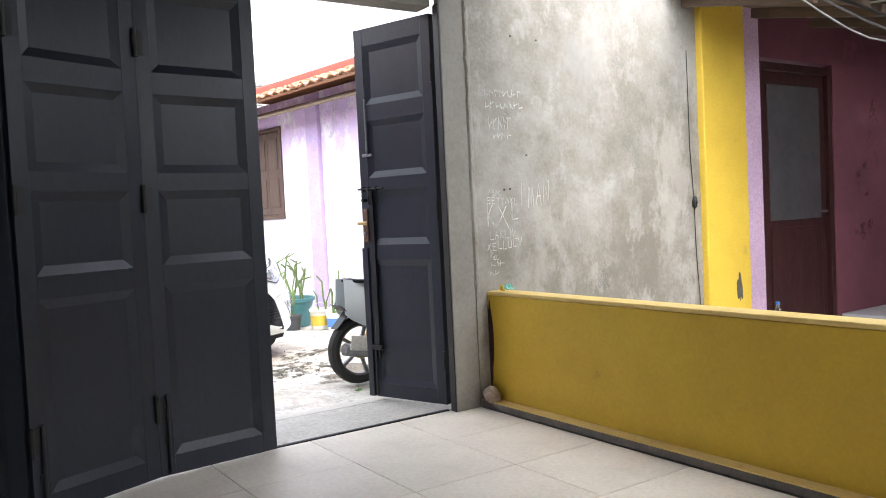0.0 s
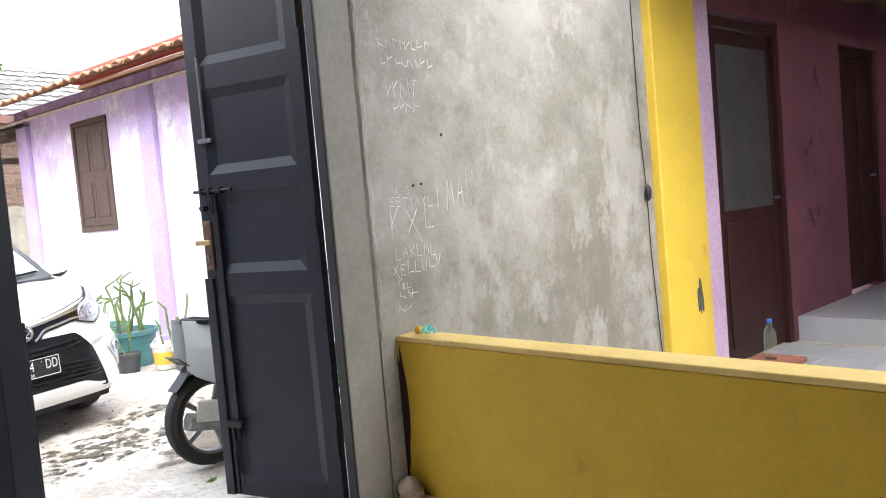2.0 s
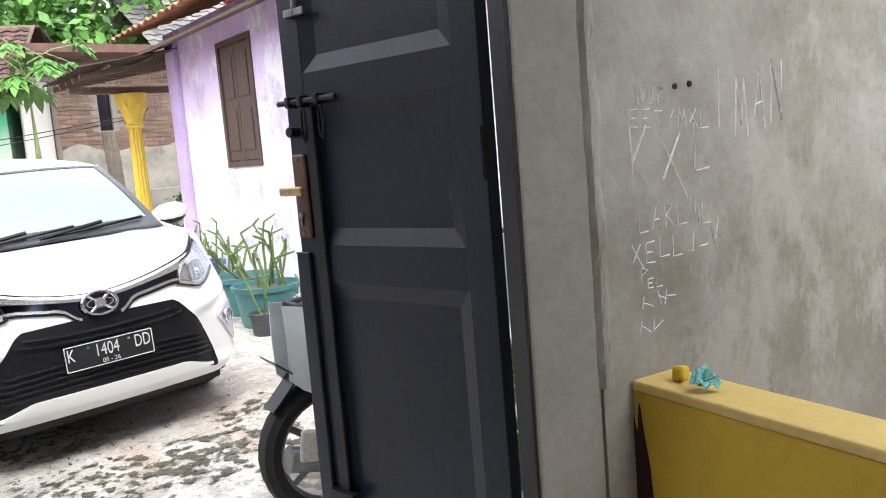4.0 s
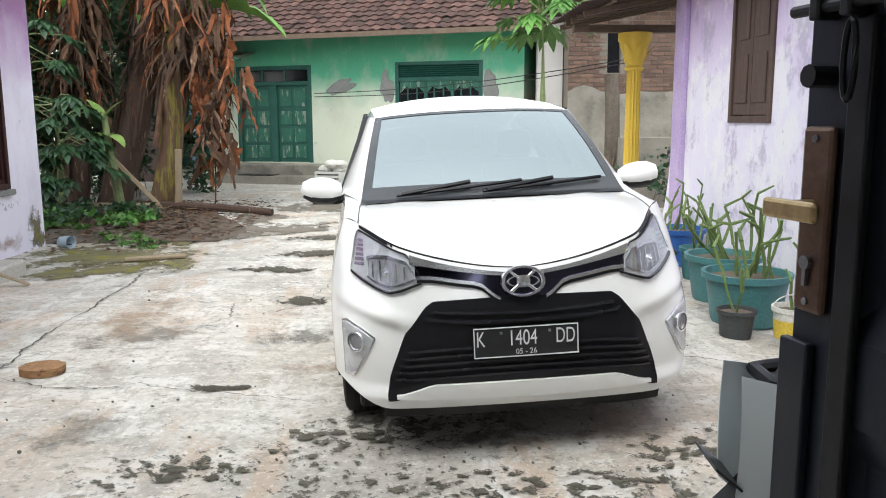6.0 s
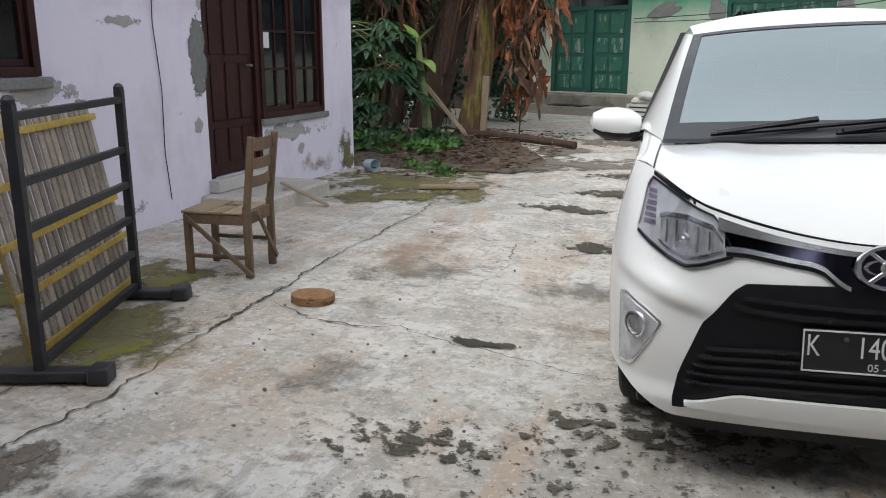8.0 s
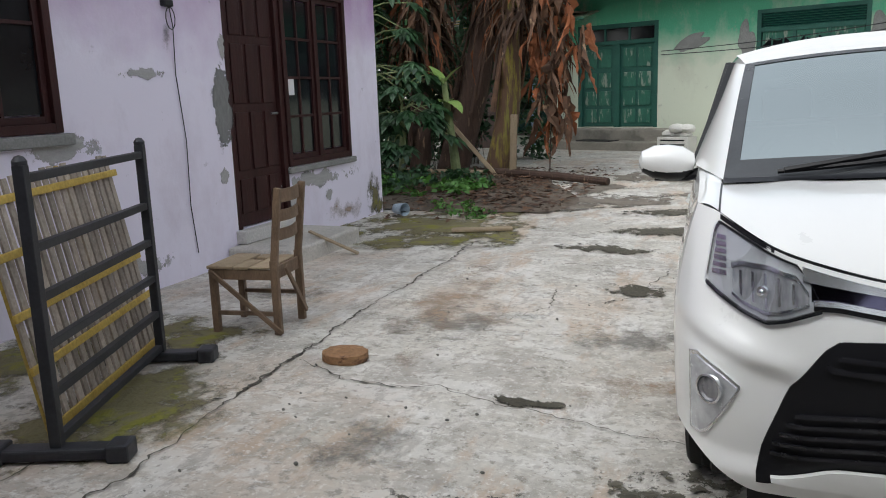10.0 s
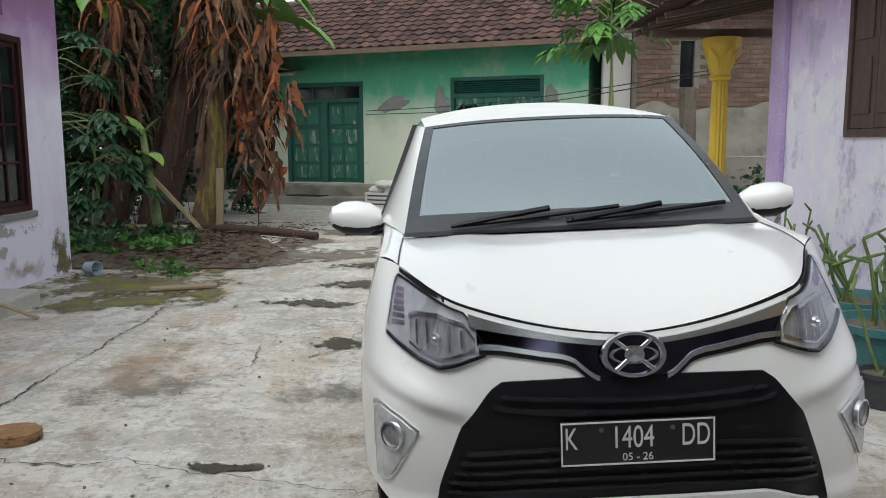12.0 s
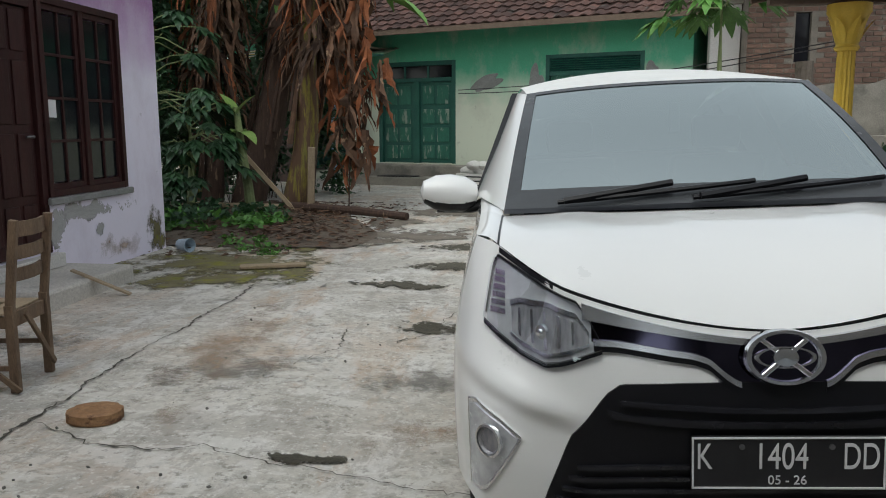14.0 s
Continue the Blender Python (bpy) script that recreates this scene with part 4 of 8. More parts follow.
for x in (3.62, 5.86):
    part("patch", blob_sheet(0, 0, 0.15, 0.32, 0, 6 + int(x), dome=0.01), PLASTER, hg, "grey cement patch", m=Matrix.Translation((x, -0.004, 2.05)) @ pose(0, 0, 0, 90, 0, 0))
tiled_roof("roof", hg, Matrix.Translation((-4.7, -0.75, 3.12)), 11.7, 3.6, 27, ROOFTILE, "dark weathered clay tile roof slope", 0.235, 0.28, seed=7)
part("roof_deck", bm_box(-4.7, 6.9, -0.02, 3.6, -0.04, 0.0), TIMBER, hg, m=Matrix.Translation((0, -0.75, 3.12)) @ pose(0, 0, 0, 27))
part("fascia", bm_box(-4.7, 6.9, -0.80, -0.76, 3.03, 3.13), TIMBER, hg)
rf = bmesh.new()
sheet(rf, lambda u, v: (-4.7 + 11.7 * u, 2.45 + 4.1 * v, 4.74 - 1.75 * v), 4, 4, 0.05)
part("roof_back", rf, ROOFTILE, hg)


dp = thing("drain_pipe", "pale blue plastic pipe standing before the green house", "pipe", C @ pose(-0.97, -0.30, 0))
part("pipe", rod(bmesh.new(), (0, 0, 0.02), (0, 0, 2.6), 0.055, seg=14), BLUEPIPE, dp, "", True)
for z in (0.75, 1.55):
    part("pipe_collar", lathe(bmesh.new(), ((0.056, z - 0.05), (0.066, z - 0.045), (0.066, z + 0.045), (0.056, z + 0.05)), 14), BLUEPIPE, dp, "", True)

# ---- the parked car (frame K: x across, y from nose to tail, z from the ground) ----
def plan_y(x):
    a = abs(x) / 0.82
    return 0.05 * a * a + 0.10 * a ** 6 + 0.30 * a ** 14


def ease(a, b, x):
    t = min(1.0, max(0.0, (x - a) / (b - a)))
    return t * t * (3 - 2 * t)


def lean(x, z):
    """How far the nose leans back at x and height z; its corners sweep back the most."""
    if z > 0.62:
        return 0.10 * ((z - 0.62) / 0.36) ** 1.4 + 0.62 * ease(0.48, 0.69, abs(x)) * (z - 0.62)
    if z < 0.36:
        return 0.05 * ((0.36 - z) / 0.16) ** 1.5
    return -0.012 * math.sin(math.pi * (z - 0.36) / 0.26) * ease(0.3, 0.7, abs(x))


def lead_z(x):
    """Height of the bonnet's front edge."""
    q = math.sqrt(x * x + 0.01) - 0.1
    return 0.821 + 0.075 * q + 0.285 * x * x - 0.9 * max(0.0, abs(x) - 0.67) ** 1.5


def nose_y(x, z):
    """The front skin, hollowed under the crease that runs from the grille up to the corner."""
    a = abs(x)
    crease = 0.60 + 0.30 * (a - 0.42)
    hollow = 0.026 * ease(0.44, 0.56, a) * (1 - 0.5 * ease(0.72, 0.80, a)) * ease(0.0, 0.05, crease - z) * (1 - ease(0.30, 0.37, 0.66 - z))
    ridge = 0.008 * math.exp(-((z - crease - 0.012) / 0.035) ** 2) * ease(0.40, 0.52, a)
    return plan_y(x) + lean(x, z) + hollow - ridge


def nose(x, z, off=0.0):
    """A point of the front skin, off metres proud of it."""
    e = 0.002
    d = (nose_y(x + e, z) - nose_y(x - e, z)) / (2 * e)
    n = math.hypot(1, d)
    return Vector((x + off * d / n, nose_y(x, z) - off / n, z))


def half_w(z):
    """Half width at which the nose turns into the flank."""
    return 0.80 - 0.055 * (max(0.0, z - 0.62) / 0.35) ** 2


def nose_patch(x0, x1, lo, hi, off, nx=24, nz=8, skirt=0.02):
    """A piece lying on the nose between the curves lo(x) and hi(x), with a rim that goes back into the skin."""
    bm = bmesh.new()
    top = [[bm.verts.new(nose(x0 + (x1 - x0) * i / nx, lo(x0 + (x1 - x0) * i / nx) + (hi(x0 + (x1 - x0) * i / nx) - lo(x0 + (x1 - x0) * i / nx)) * j / nz, off)) for j in range(nz + 1)] for i in range(nx + 1)]
    for i in range(nx):
        for j in range(nz):
            bm.faces.new((top[i][j], top[i + 1][j], top[i + 1][j + 1], top[i][j + 1]))
    rim = [top[i][0] for i in range(nx + 1)] + [top[nx][j] for j in range(1, nz + 1)] + [top[i][nz] for i in range(nx - 1, -1, -1)] + [top[0][j] for j in range(nz - 1, 0, -1)]
    back = [bm.verts.new(v.co + Vector((0, skirt, 0))) for v in rim]
    for k in range(len(rim)):
        m = (k + 1) % len(rim)
        bm.faces.new((rim[k], rim[m], back[m], back[k]))
    return bm


def curve_fn(pts):
    """Piecewise smooth curve z(x) through sorted points."""
    def f(x):
        for (xa, za), (xb, zb) in zip(pts, pts[1:]):
            if x <= xb:
                t = min(1.0, max(0.0, (x - xa) / (xb - xa)))
                return za + (zb - za) * t
        return pts[-1][1]
    return f


def base_pt(a):
    """Foot of the windscreen, a from -1 to 1."""
    return Vector((0.657 * a, 0.80 - 0.08 * (1 - a * a), 1.049 + 0.010 * (1 - a * a)))


def head_pt(a):
    """Top edge of the windscreen."""
    return Vector((0.568 * a, 1.59 - 0.06 * (1 - a * a), 1.454 + 0.024 * (1 - abs(a) ** 2.5)))


def side_x(y, z):
    """Half width of the flank."""
    w = 0.825 - 0.03 * max(0.0, (y - 3.2) / 0.8) ** 2
    if z > 0.62:
        w -= lerp(0.072, 0.04, ease(0.6, 1.5, y)) * ((z - 0.62) / 0.36) ** 2
    if z < 0.45:
        w -= 0.03 * ((0.45 - z) / 0.25) ** 2
    return w - 0.012 * max(0.0, 1 - abs(z - 0.66) / 0.05) * (1 if y > 1.3 else 0)


FENDER_Z = lead_z(0.745)


def belt_z(y):
    return FENDER_Z + (1.055 - FENDER_Z) * ease(0.35, 1.35, y) + 0.02 * max(0, y - 1.3)


def rail_pt(t):
    """Edge of the roof from the windscreen's corner (t = 0) to the tail (t = 1)."""
    y = 1.60 + 2.20 * t
    return Vector((0.568 + 0.03 * math.sin(math.pi * min(1, t * 1.2)), y, 1.412 + 0.115 * math.sin(math.pi * min(1.0, 0.12 + t * 0.8)) - 0.085 * t ** 2))


car = thing("car", "white compact family car parked nose to the gate", "car", K)
FRONT_WHEEL_Y, REAR_WHEEL_Y, WHEEL_R = 0.78, 3.305, 0.285

LAMPBOWL = surface("lamp bowl chrome", (0.80, 0.81, 0.82), (0.62, 0.63, 0.65), 10, 0.2, 0.05, 30, metal=0.35, grain=0.1)
LAMPGREY = surface("grey reflector cell", (0.60, 0.60, 0.62), (0.26, 0.26, 0.28), 30, 0.2, 0.35, 60, metal=0.6, stretch=(3, 1, 1))

# front skin
def skin(u, v):
    q = 2 * u - 1
    x = 0.80 * q
    foot = 0.245 + 0.10 * ease(0.56, 0.80, abs(x))
    z = lerp(foot, lead_z(0.745 * q), v)
    return nose(half_w(z) * q, z)


bm = bmesh.new()
sheet(bm, skin, 120, 64)
part("front_bumper", bm, CARWHITE, car, "glossy white bumper", True)


def flank_pt(y, z):
    """A point of the flank; y below 0.9 is drawn forward to the edge of the nose."""
    e = nose_y(half_w(z), z)
    f = max(0.0, min(1.0, (y - 0.34) / 0.56))
    yy = lerp(e, 0.90, f) if y < 0.90 else y
    return Vector((lerp(half_w(z), side_x(yy, z), min(1.0, f * 1.4) ** 0.5), yy, z))


def flank(sign):
    bm = bmesh.new()
    grid = []
    for i in range(101):
        y = 0.34 + (3.95 - 0.34) * i / 100
        lo = 0.345 if y < FRONT_WHEEL_Y else 0.20
        for wy in (FRONT_WHEEL_Y, REAR_WHEEL_Y):
            d = abs(y - wy)
            if d < 0.335:
                lo = max(lo, WHEEL_R + math.sqrt(0.335 ** 2 - d * d))
        row = []
        for j in range(19):
            p = flank_pt(y, lerp(lo, belt_z(y), j / 18))
            row.append(bm.verts.new((sign * p.x, p.y, p.z)))
        grid.append(row)
    for a, b in zip(grid, grid[1:]):
        for j in range(18):
            bm.faces.new((a[j], b[j], b[j + 1], a[j + 1]))
    return bm


# bonnet
def bonnet(u, v):
    a = 2 * u - 1
    x = 0.662 * a
    f = nose(x, lead_z(x)) + Vector((0, 0.012, 0.003))
    r = base_pt(a) + Vector((0, -0.03, -0.012))
    p = f.lerp(r, v)
    p.z += (0.055 - 0.045 * abs(a) ** 4) * math.sin(math.pi * v ** 0.72) + 0.007 * math.exp(-((abs(a) - 0.66) / 0.1) ** 2) * v
    return p


bm = bmesh.new()
sheet(bm, bonnet, 48, 24)
part("bonnet", bm, CARWHITE, car, "smooth white bonnet", True)
for u0 in (0.0, 1.0):
    bm = bmesh.new()
    sheet(bm, lambda u, v: bonnet(u0, u) + Vector(((1 if u0 else -1) * (0.001 + 0.006 * v), 0, 0.0025)), 24, 1)
    part("bonnet_seam", bm, CARBLACK, car, "dark shut line", True)
bm = bmesh.new()
sheet(bm, lambda u, v: nose(0.66 * (2 * u - 1), lead_z(0.66 * (2 * u - 1)) - 0.014 * v, 0.004) + Vector((0, 0.006, 0.002)), 48, 2)
part("bonnet_seam", bm, CARBLACK, car, "dark shut line", True)

for sgn in (-1, 1):
    part("side_panel", flank(sgn), CARWHITE, car, "", True)
    # wheel arch lining
    for wy in (FRONT_WHEEL_Y, REAR_WHEEL_Y):
        bm = bmesh.new()
        sheet(bm, lambda u, v: (sgn * (0.80 - 0.3 * v), wy + 0.337 * math.cos(math.pi * u), WHEEL_R + 0.337 * math.sin(math.pi * u)), 20, 2)
        part("wheel_arch", bm, CARBLACK, car, "black wheel arch lining")
    # fender strip between bonnet and flank
    bm = bmesh.new()

    def fender(u, v):
        p = flank_pt(lerp(0.34, 1.40, u), belt_z(lerp(0.34, 1.40, u)))
        outer = Vector((sgn * p.x, p.y, p.z))
        k = u / 0.55
        inner = bonnet(0.5 + 0.5 * sgn, min(1.0, k)) if k <= 1 else base_pt(sgn).lerp(Vector((sgn * 0.765, 1.28, 1.063)), (k - 1) / 0.82)
        q = outer.lerp(inner, v)
        q.z += 0.010 * math.sin(math.pi * v)
        return q
    sheet(bm, fender, 24, 6)
    part("fender", bm, CARWHITE, car, "", True)
    # roof pillar beside the windscreen
    bm = bmesh.new()

    def pillar(u, v):
        p = base_pt(sgn).lerp(head_pt(sgn), u)
        q = Vector((sgn * 0.778, 1.30, 1.062)).lerp(Vector((sgn * 0.612, 1.84, 1.452)), u)
        r = p.lerp(q, v)
        r.x += sgn * 0.018 * math.sin(math.pi * v)
        r.z += 0.012 * math.sin(math.pi * v)
        return r
    sheet(bm, pillar, 16, 6)
    part("a_pillar", bm, CARWHITE, car, "", True)
    # side glass and upper body
    bm = bmesh.new()

    def glass(u, v):
        y0 = lerp(1.32, 3.75, u)
        lo = Vector((sgn * (side_x(y0, belt_z(y0)) - 0.004), y0, belt_z(y0)))
        hi = rail_pt(min(1.0, 0.05 + 0.95 * u))
        hi = Vector((sgn * (hi.x + 0.03), hi.y, hi.z - 0.03))
        return lo.lerp(hi, v)
    sheet(bm, glass, 30, 8)
    part("side_window", bm, SIDEGLASS, car, "dark side glass", True)
    bm = bmesh.new()
    sheet(bm, lambda u, v: (lambda h: Vector((sgn * (h.x + 0.032 * v), h.y, h.z - 0.034 * v)))(rail_pt(u)), 24, 3)
    part("roof_rail", bm, CARWHITE, car, "", True)
    for u in (0.06, 0.43, 0.78):
        p, q = glass(u, 0.0), glass(min(1, u + 0.02), 1.0)
        part("window_post", tube(bmesh.new(), [p + Vector((sgn * 0.004, 0, 0)), q + Vector((sgn * 0.004, 0, 0))], 0.028, 6), CARBLACK, car, "black window post")
    # rain visor along the side window
    bm = bmesh.new()
    sheet(bm, lambda u, v: glass(lerp(0.0, 0.8, u), lerp(0.86, 1.0, v)) + Vector((sgn * 0.008, 0, 0)), 20, 2, 0.003)
    part("rain_visor", bm, CARBLACK, car, "smoked rain visor")
    hb = bmesh.new()
    tube(hb, [(sgn * (side_x(y, 0.82) + 0.02), y, 0.82) for y in (1.95, 2.0, 2.1, 2.15)], 0.012, 6)
    part("door_handle", hb, CARWHITE, car, "", True)

# windscreen, its black border, cowl and roof
def screen(u, v, off=0.0):
    a = 2 * u - 1
    p = base_pt(a).lerp(head_pt(a), v)
    p.y -= 0.035 * math.sin(math.pi * v) * (1 - 0.5 * a * a) + off * 0.6
    p.z += 0.02 * math.sin(math.pi * v) + off * 0.8
    return p


bm = bmesh.new()
sheet(bm, lambda u, v: screen(u, v), 32, 16)
part("windscreen", bm, CARGLASS, car, "tinted windscreen mirroring a white sky", True)
bm = bmesh.new()
for ua, ub, va, vb in ((0, 0.035, 0, 1), (0.965, 1, 0, 1), (0.035, 0.965, 0, 0.12), (0.035, 0.965, 0.965, 1)):
    sheet(bm, lambda u, v: screen(lerp(ua, ub, u), lerp(va, vb, v), 0.003), 16 if ub - ua > 0.5 else 3, 12 if vb - va > 0.5 else 3)
part("screen_border", bm, surface("grey ceramic edge", (0.07, 0.074, 0.078), (0.05, 0.053, 0.056), 4, 0.25, 0.0, grain=0.05), car, "black ceramic edge of the windscreen", True)
bm = bmesh.new()
sheet(bm, lambda u, v: base_pt(2 * u - 1) + Vector((0, -0.05 + 0.06 * v, -0.006 + 0.012 * v)), 32, 2)
part("cowl", bm, CARBLACK, car, "black cowl under the wipers", True)
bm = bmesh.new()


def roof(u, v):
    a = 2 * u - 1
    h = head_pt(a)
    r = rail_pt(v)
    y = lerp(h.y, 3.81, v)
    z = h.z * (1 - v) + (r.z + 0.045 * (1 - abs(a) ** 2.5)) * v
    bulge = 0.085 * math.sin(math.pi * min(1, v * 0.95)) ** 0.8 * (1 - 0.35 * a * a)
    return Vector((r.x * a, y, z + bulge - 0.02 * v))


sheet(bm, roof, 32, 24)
# car white made matte, so the roof stays bright at grazing angles
part("roof", bm, surface("matte white roof paint", (0.80, 0.80, 0.775), (0.74, 0.74, 0.71), 2.0, 0.65, 0.02, 40, grain=0.05, spec=0.15), car, "dusty white roof", True)
bm = bmesh.new()
sheet(bm, lambda u, v: Vector(((2 * u - 1) * lerp(0.79, 0.58, v), lerp(3.95, 3.80, v) + 0.02 * math.sin(math.pi * v), lerp(0.2, 1.47, v))), 12, 12)
part("tailgate", bm, CARWHITE, car, "", True)
part("underbody", bm_box(-0.70, 0.70, 0.25, 3.8, 0.19, 0.30, 0.02), CARBLACK, car, "black underbody")

GRILLEBAR = surface("grey black grille plastic", (0.012, 0.012, 0.015), (0.016, 0.016, 0.02), 5, 0.25, 0.0, grain=0.0)
# grilles, chrome, lamps, plate
grille_side = curve_fn([(-0.575, 0.30), (-0.556, 0.40), (-0.513, 0.51), (-0.49, 0.572), (-0.405, 0.68), (-0.37, 0.704), (0.0, 0.712), (0.37, 0.704), (0.405, 0.68), (0.49, 0.572), (0.513, 0.51), (0.556, 0.40), (0.575, 0.30)])
part("lower_grille", nose_patch(-0.572, 0.572, lambda x: 0.345 - 0.062 * ease(0.38, 0.56, abs(x)), grille_side, 0.006, 80, 10), CARBLACK, car, "black lower grille", True)
for k, z in enumerate((0.664, 0.632, 0.500, 0.470, 0.440, 0.410, 0.380)):
    half = min(0.545, 0.36 + (0.71 - z) * 0.60) - 0.015
    sag = (0.018 if z > 0.6 else -0.012)
    b = nose_patch(-half, half, lambda x: z - 0.004 - sag * (1 - (x / half) ** 2), lambda x: z + 0.005 - sag * (1 - (x / half) ** 2), 0.020, 30, 1, 0.015)
    part("grille_bar", b, GRILLEBAR, car, "", True)
part("grille_frame", nose_patch(-0.40, 0.40, lambda x: 0.606 + 0.030 * (x / 0.40) ** 4, lambda x: 0.613 + 0.034 * (x / 0.40) ** 4, 0.018, 40, 2), GRILLEBAR, car, "curved black brow over the plate", True)
part("lip", nose_patch(-0.53, 0.53, lambda x: 0.290 + 0.012 * (abs(x) / 0.53) ** 2, lambda x: 0.360 - 0.045 * ease(0.36, 0.53, abs(x)), 0.030, 40, 4), CARWHITE, car, "white bumper lip", True)
part("air_dam", nose_patch(-0.60, 0.60, lambda x: 0.20, lambda x: 0.292, -0.012, 30, 2), CARBLACK, car, "black air dam", True)
lo2 = curve_fn([(0.0, 0.700), (0.10, 0.700), (0.125, 0.716), (0.165, 0.752), (0.20, 0.764), (0.25, 0.771), (0.37, 0.792), (0.43, 0.795)])
part("upper_grille", nose_patch(-0.435, 0.435, lambda x: lo2(abs(x)) + 0.008, lambda x: lead_z(x) - 0.030, 0.005, 40, 4), DARKCHROME, car, "dark chrome upper grille band", True)
part("chrome_strip", nose_patch(-0.455, 0.455, lambda x: lead_z(x) - 0.030 - 0.022 * (abs(x) / 0.455) ** 3, lambda x: lead_z(x) - 0.015, 0.012, 40, 2), CHROME, car, "thin chrome strip", True)
for sgn in (-1, 1):
    xs = sorted((sgn * 0.095, sgn * 0.43))
    part("chrome_strip", nose_patch(xs[0], xs[1], lambda x: lo2(abs(x)), lambda x: lo2(abs(x)) + 0.014, 0.014, 30, 2), CHROME, car, "thin chrome strip", True)
    part("grille_gap", nose_patch(xs[0], xs[1], lambda x: lo2(abs(x)) - 0.014, lambda x: lo2(abs(x)) - 0.001, 0.008, 30, 2), CARBLACK, car, "black grille gap", True)
    # headlamp: bowl, dark cells, clear lens
    top = curve_fn([(0.410, 0.792), (0.436, 0.848), (0.467, 0.893), (0.56, 0.932), (0.658, 0.970), (0.672, 0.950), (0.695, 0.83)])
    low = curve_fn([(0.410, 0.782), (0.50, 0.752), (0.539, 0.743), (0.60, 0.762), (0.66, 0.790), (0.695, 0.812)])
    xa, xb = sorted((sgn * 0.410, sgn * 0.695))
    hl = part("headlamp", nose_patch(xa, xb, lambda x: low(abs(x)), lambda x: top(abs(x)), 0.003, 40, 10), LAMPBOWL, car, "clear headlamp with chrome bowls", True)
    part("lamp_rim", nose_patch(xa, xb, lambda x: low(abs(x)) - 0.006, lambda x: low(abs(x)) + 0.003, 0.014, 30, 2), CARBLACK, hl, "black lamp rim", True)
    part("lamp_rim", nose_patch(xa, xb, lambda x: top(abs(x)) - 0.002, lambda x: top(abs(x)) + 0.003, 0.010, 40, 2), CARBLACK, hl, "black lamp rim", True)
    rt = curve_fn([(0.44, 0.815), (0.47, 0.858), (0.53, 0.878), (0.60, 0.872), (0.625, 0.86)])
    rl = curve_fn([(0.44, 0.800), (0.50, 0.778), (0.54, 0.768), (0.60, 0.785), (0.625, 0.80)])
    ca, cb = sorted((sgn * 0.44, sgn * 0.625))
    part("lamp_reflector", nose_patch(ca, cb, lambda x: rl(abs(x)), lambda x: rt(abs(x)), 0.006, 24, 8), LAMPGREY, hl, "smoked reflector", True)
    part("reflector_rim", nose_patch(ca, cb, lambda x: rt(abs(x)) - 0.001, lambda x: rt(abs(x)) + 0.011, 0.011, 24, 2), CHROME, hl, "bright reflector rim", True)
    part("reflector_rim", nose_patch(ca, cb, lambda x: rl(abs(x)) - 0.007, lambda x: rl(abs(x)), 0.010, 24, 2), CHROME, hl, "bright reflector rim", True)
    for k in range(5):
        xk = sgn * (0.475 + 0.031 * k)
        part("reflector_rib", nose_patch(min(xk, xk + sgn * 0.006), max(xk, xk + sgn * 0.0025), lambda x: rl(abs(x)) + 0.010, lambda x: rt(abs(x)) - 0.012, 0.009, 2, 6), CHROME, hl, "", True)
    c = nose(sgn * 0.545, 0.818, 0.008)
    nrm = (nose(sgn * 0.545, 0.818, 1.0) - c).normalized()
    mb = Matrix.Translation(c) @ nrm.to_track_quat("Z", "Y").to_matrix().to_4x4()
    part("bulb", lathe(bmesh.new(), ((0.020, 0.0), (0.018, 0.008), (0.009, 0.010), (0.008, 0.018), (0.001, 0.020)), 16, mb), CHROME, hl, "bulb in its holder", True)
    for k in range(6):
        za = 0.835 + 0.018 * k
        ia, ib = sorted((sgn * 0.640, sgn * (0.682 - 0.003 * k)))
        part("indicator_cell", nose_patch(ia, ib, lambda x: za, lambda x: za + 0.012, 0.008, 4, 2), CHROME, hl, "", True)
    part("lamp_lens", nose_patch(xa, xb, lambda x: low(abs(x)), lambda x: top(abs(x)), 0.018, 40, 10), LENSCLEAR, hl, "clear plastic lens", True)
    # fog lamp in its chrome bezel
    ft = curve_fn([(0.611, 0.556), (0.66, 0.592), (0.725, 0.624), (0.748, 0.612)])
    fb = curve_fn([(0.611, 0.546), (0.66, 0.46), (0.70, 0.39), (0.718, 0.375), (0.748, 0.375)])
    fa, fb_ = sorted((sgn * 0.611, sgn * 0.748))
    fog = part("fog_lamp", nose_patch(fa, fb_, lambda x: fb(abs(x)), lambda x: ft(abs(x)), 0.006, 16, 8), CHROME, car, "fog lamp in a chrome bezel", True)
    part("bezel", nose_patch(fa + 0.008, fb_ - 0.008, lambda x: fb(abs(x)) + 0.012, lambda x: ft(abs(x)) - 0.012, 0.010, 16, 8), LENS, fog, "grey bezel", True)
    c = nose(sgn * 0.683, 0.535, 0.0)
    nrm = (nose(sgn * 0.683, 0.535, 1.0) - c).normalized()
    mm = Matrix.Translation(c + nrm * 0.012) @ nrm.to_track_quat("Z", "Y").to_matrix().to_4x4()
    part("lamp_glass", lathe(bmesh.new(), ((0.042, 0.0), (0.040, 0.008), (0.035, 0.010), (0.030, 0.004), (0.018, 0.008), (0.001, 0.009)), 20, mm), LAMPGREY, fog, "round fog lamp lens", True)
    part("lamp_ring", lathe(bmesh.new(), ((0.044, 0.0), (0.044, 0.012), (0.038, 0.013)), 20, mm), CHROME, fog, "", True)

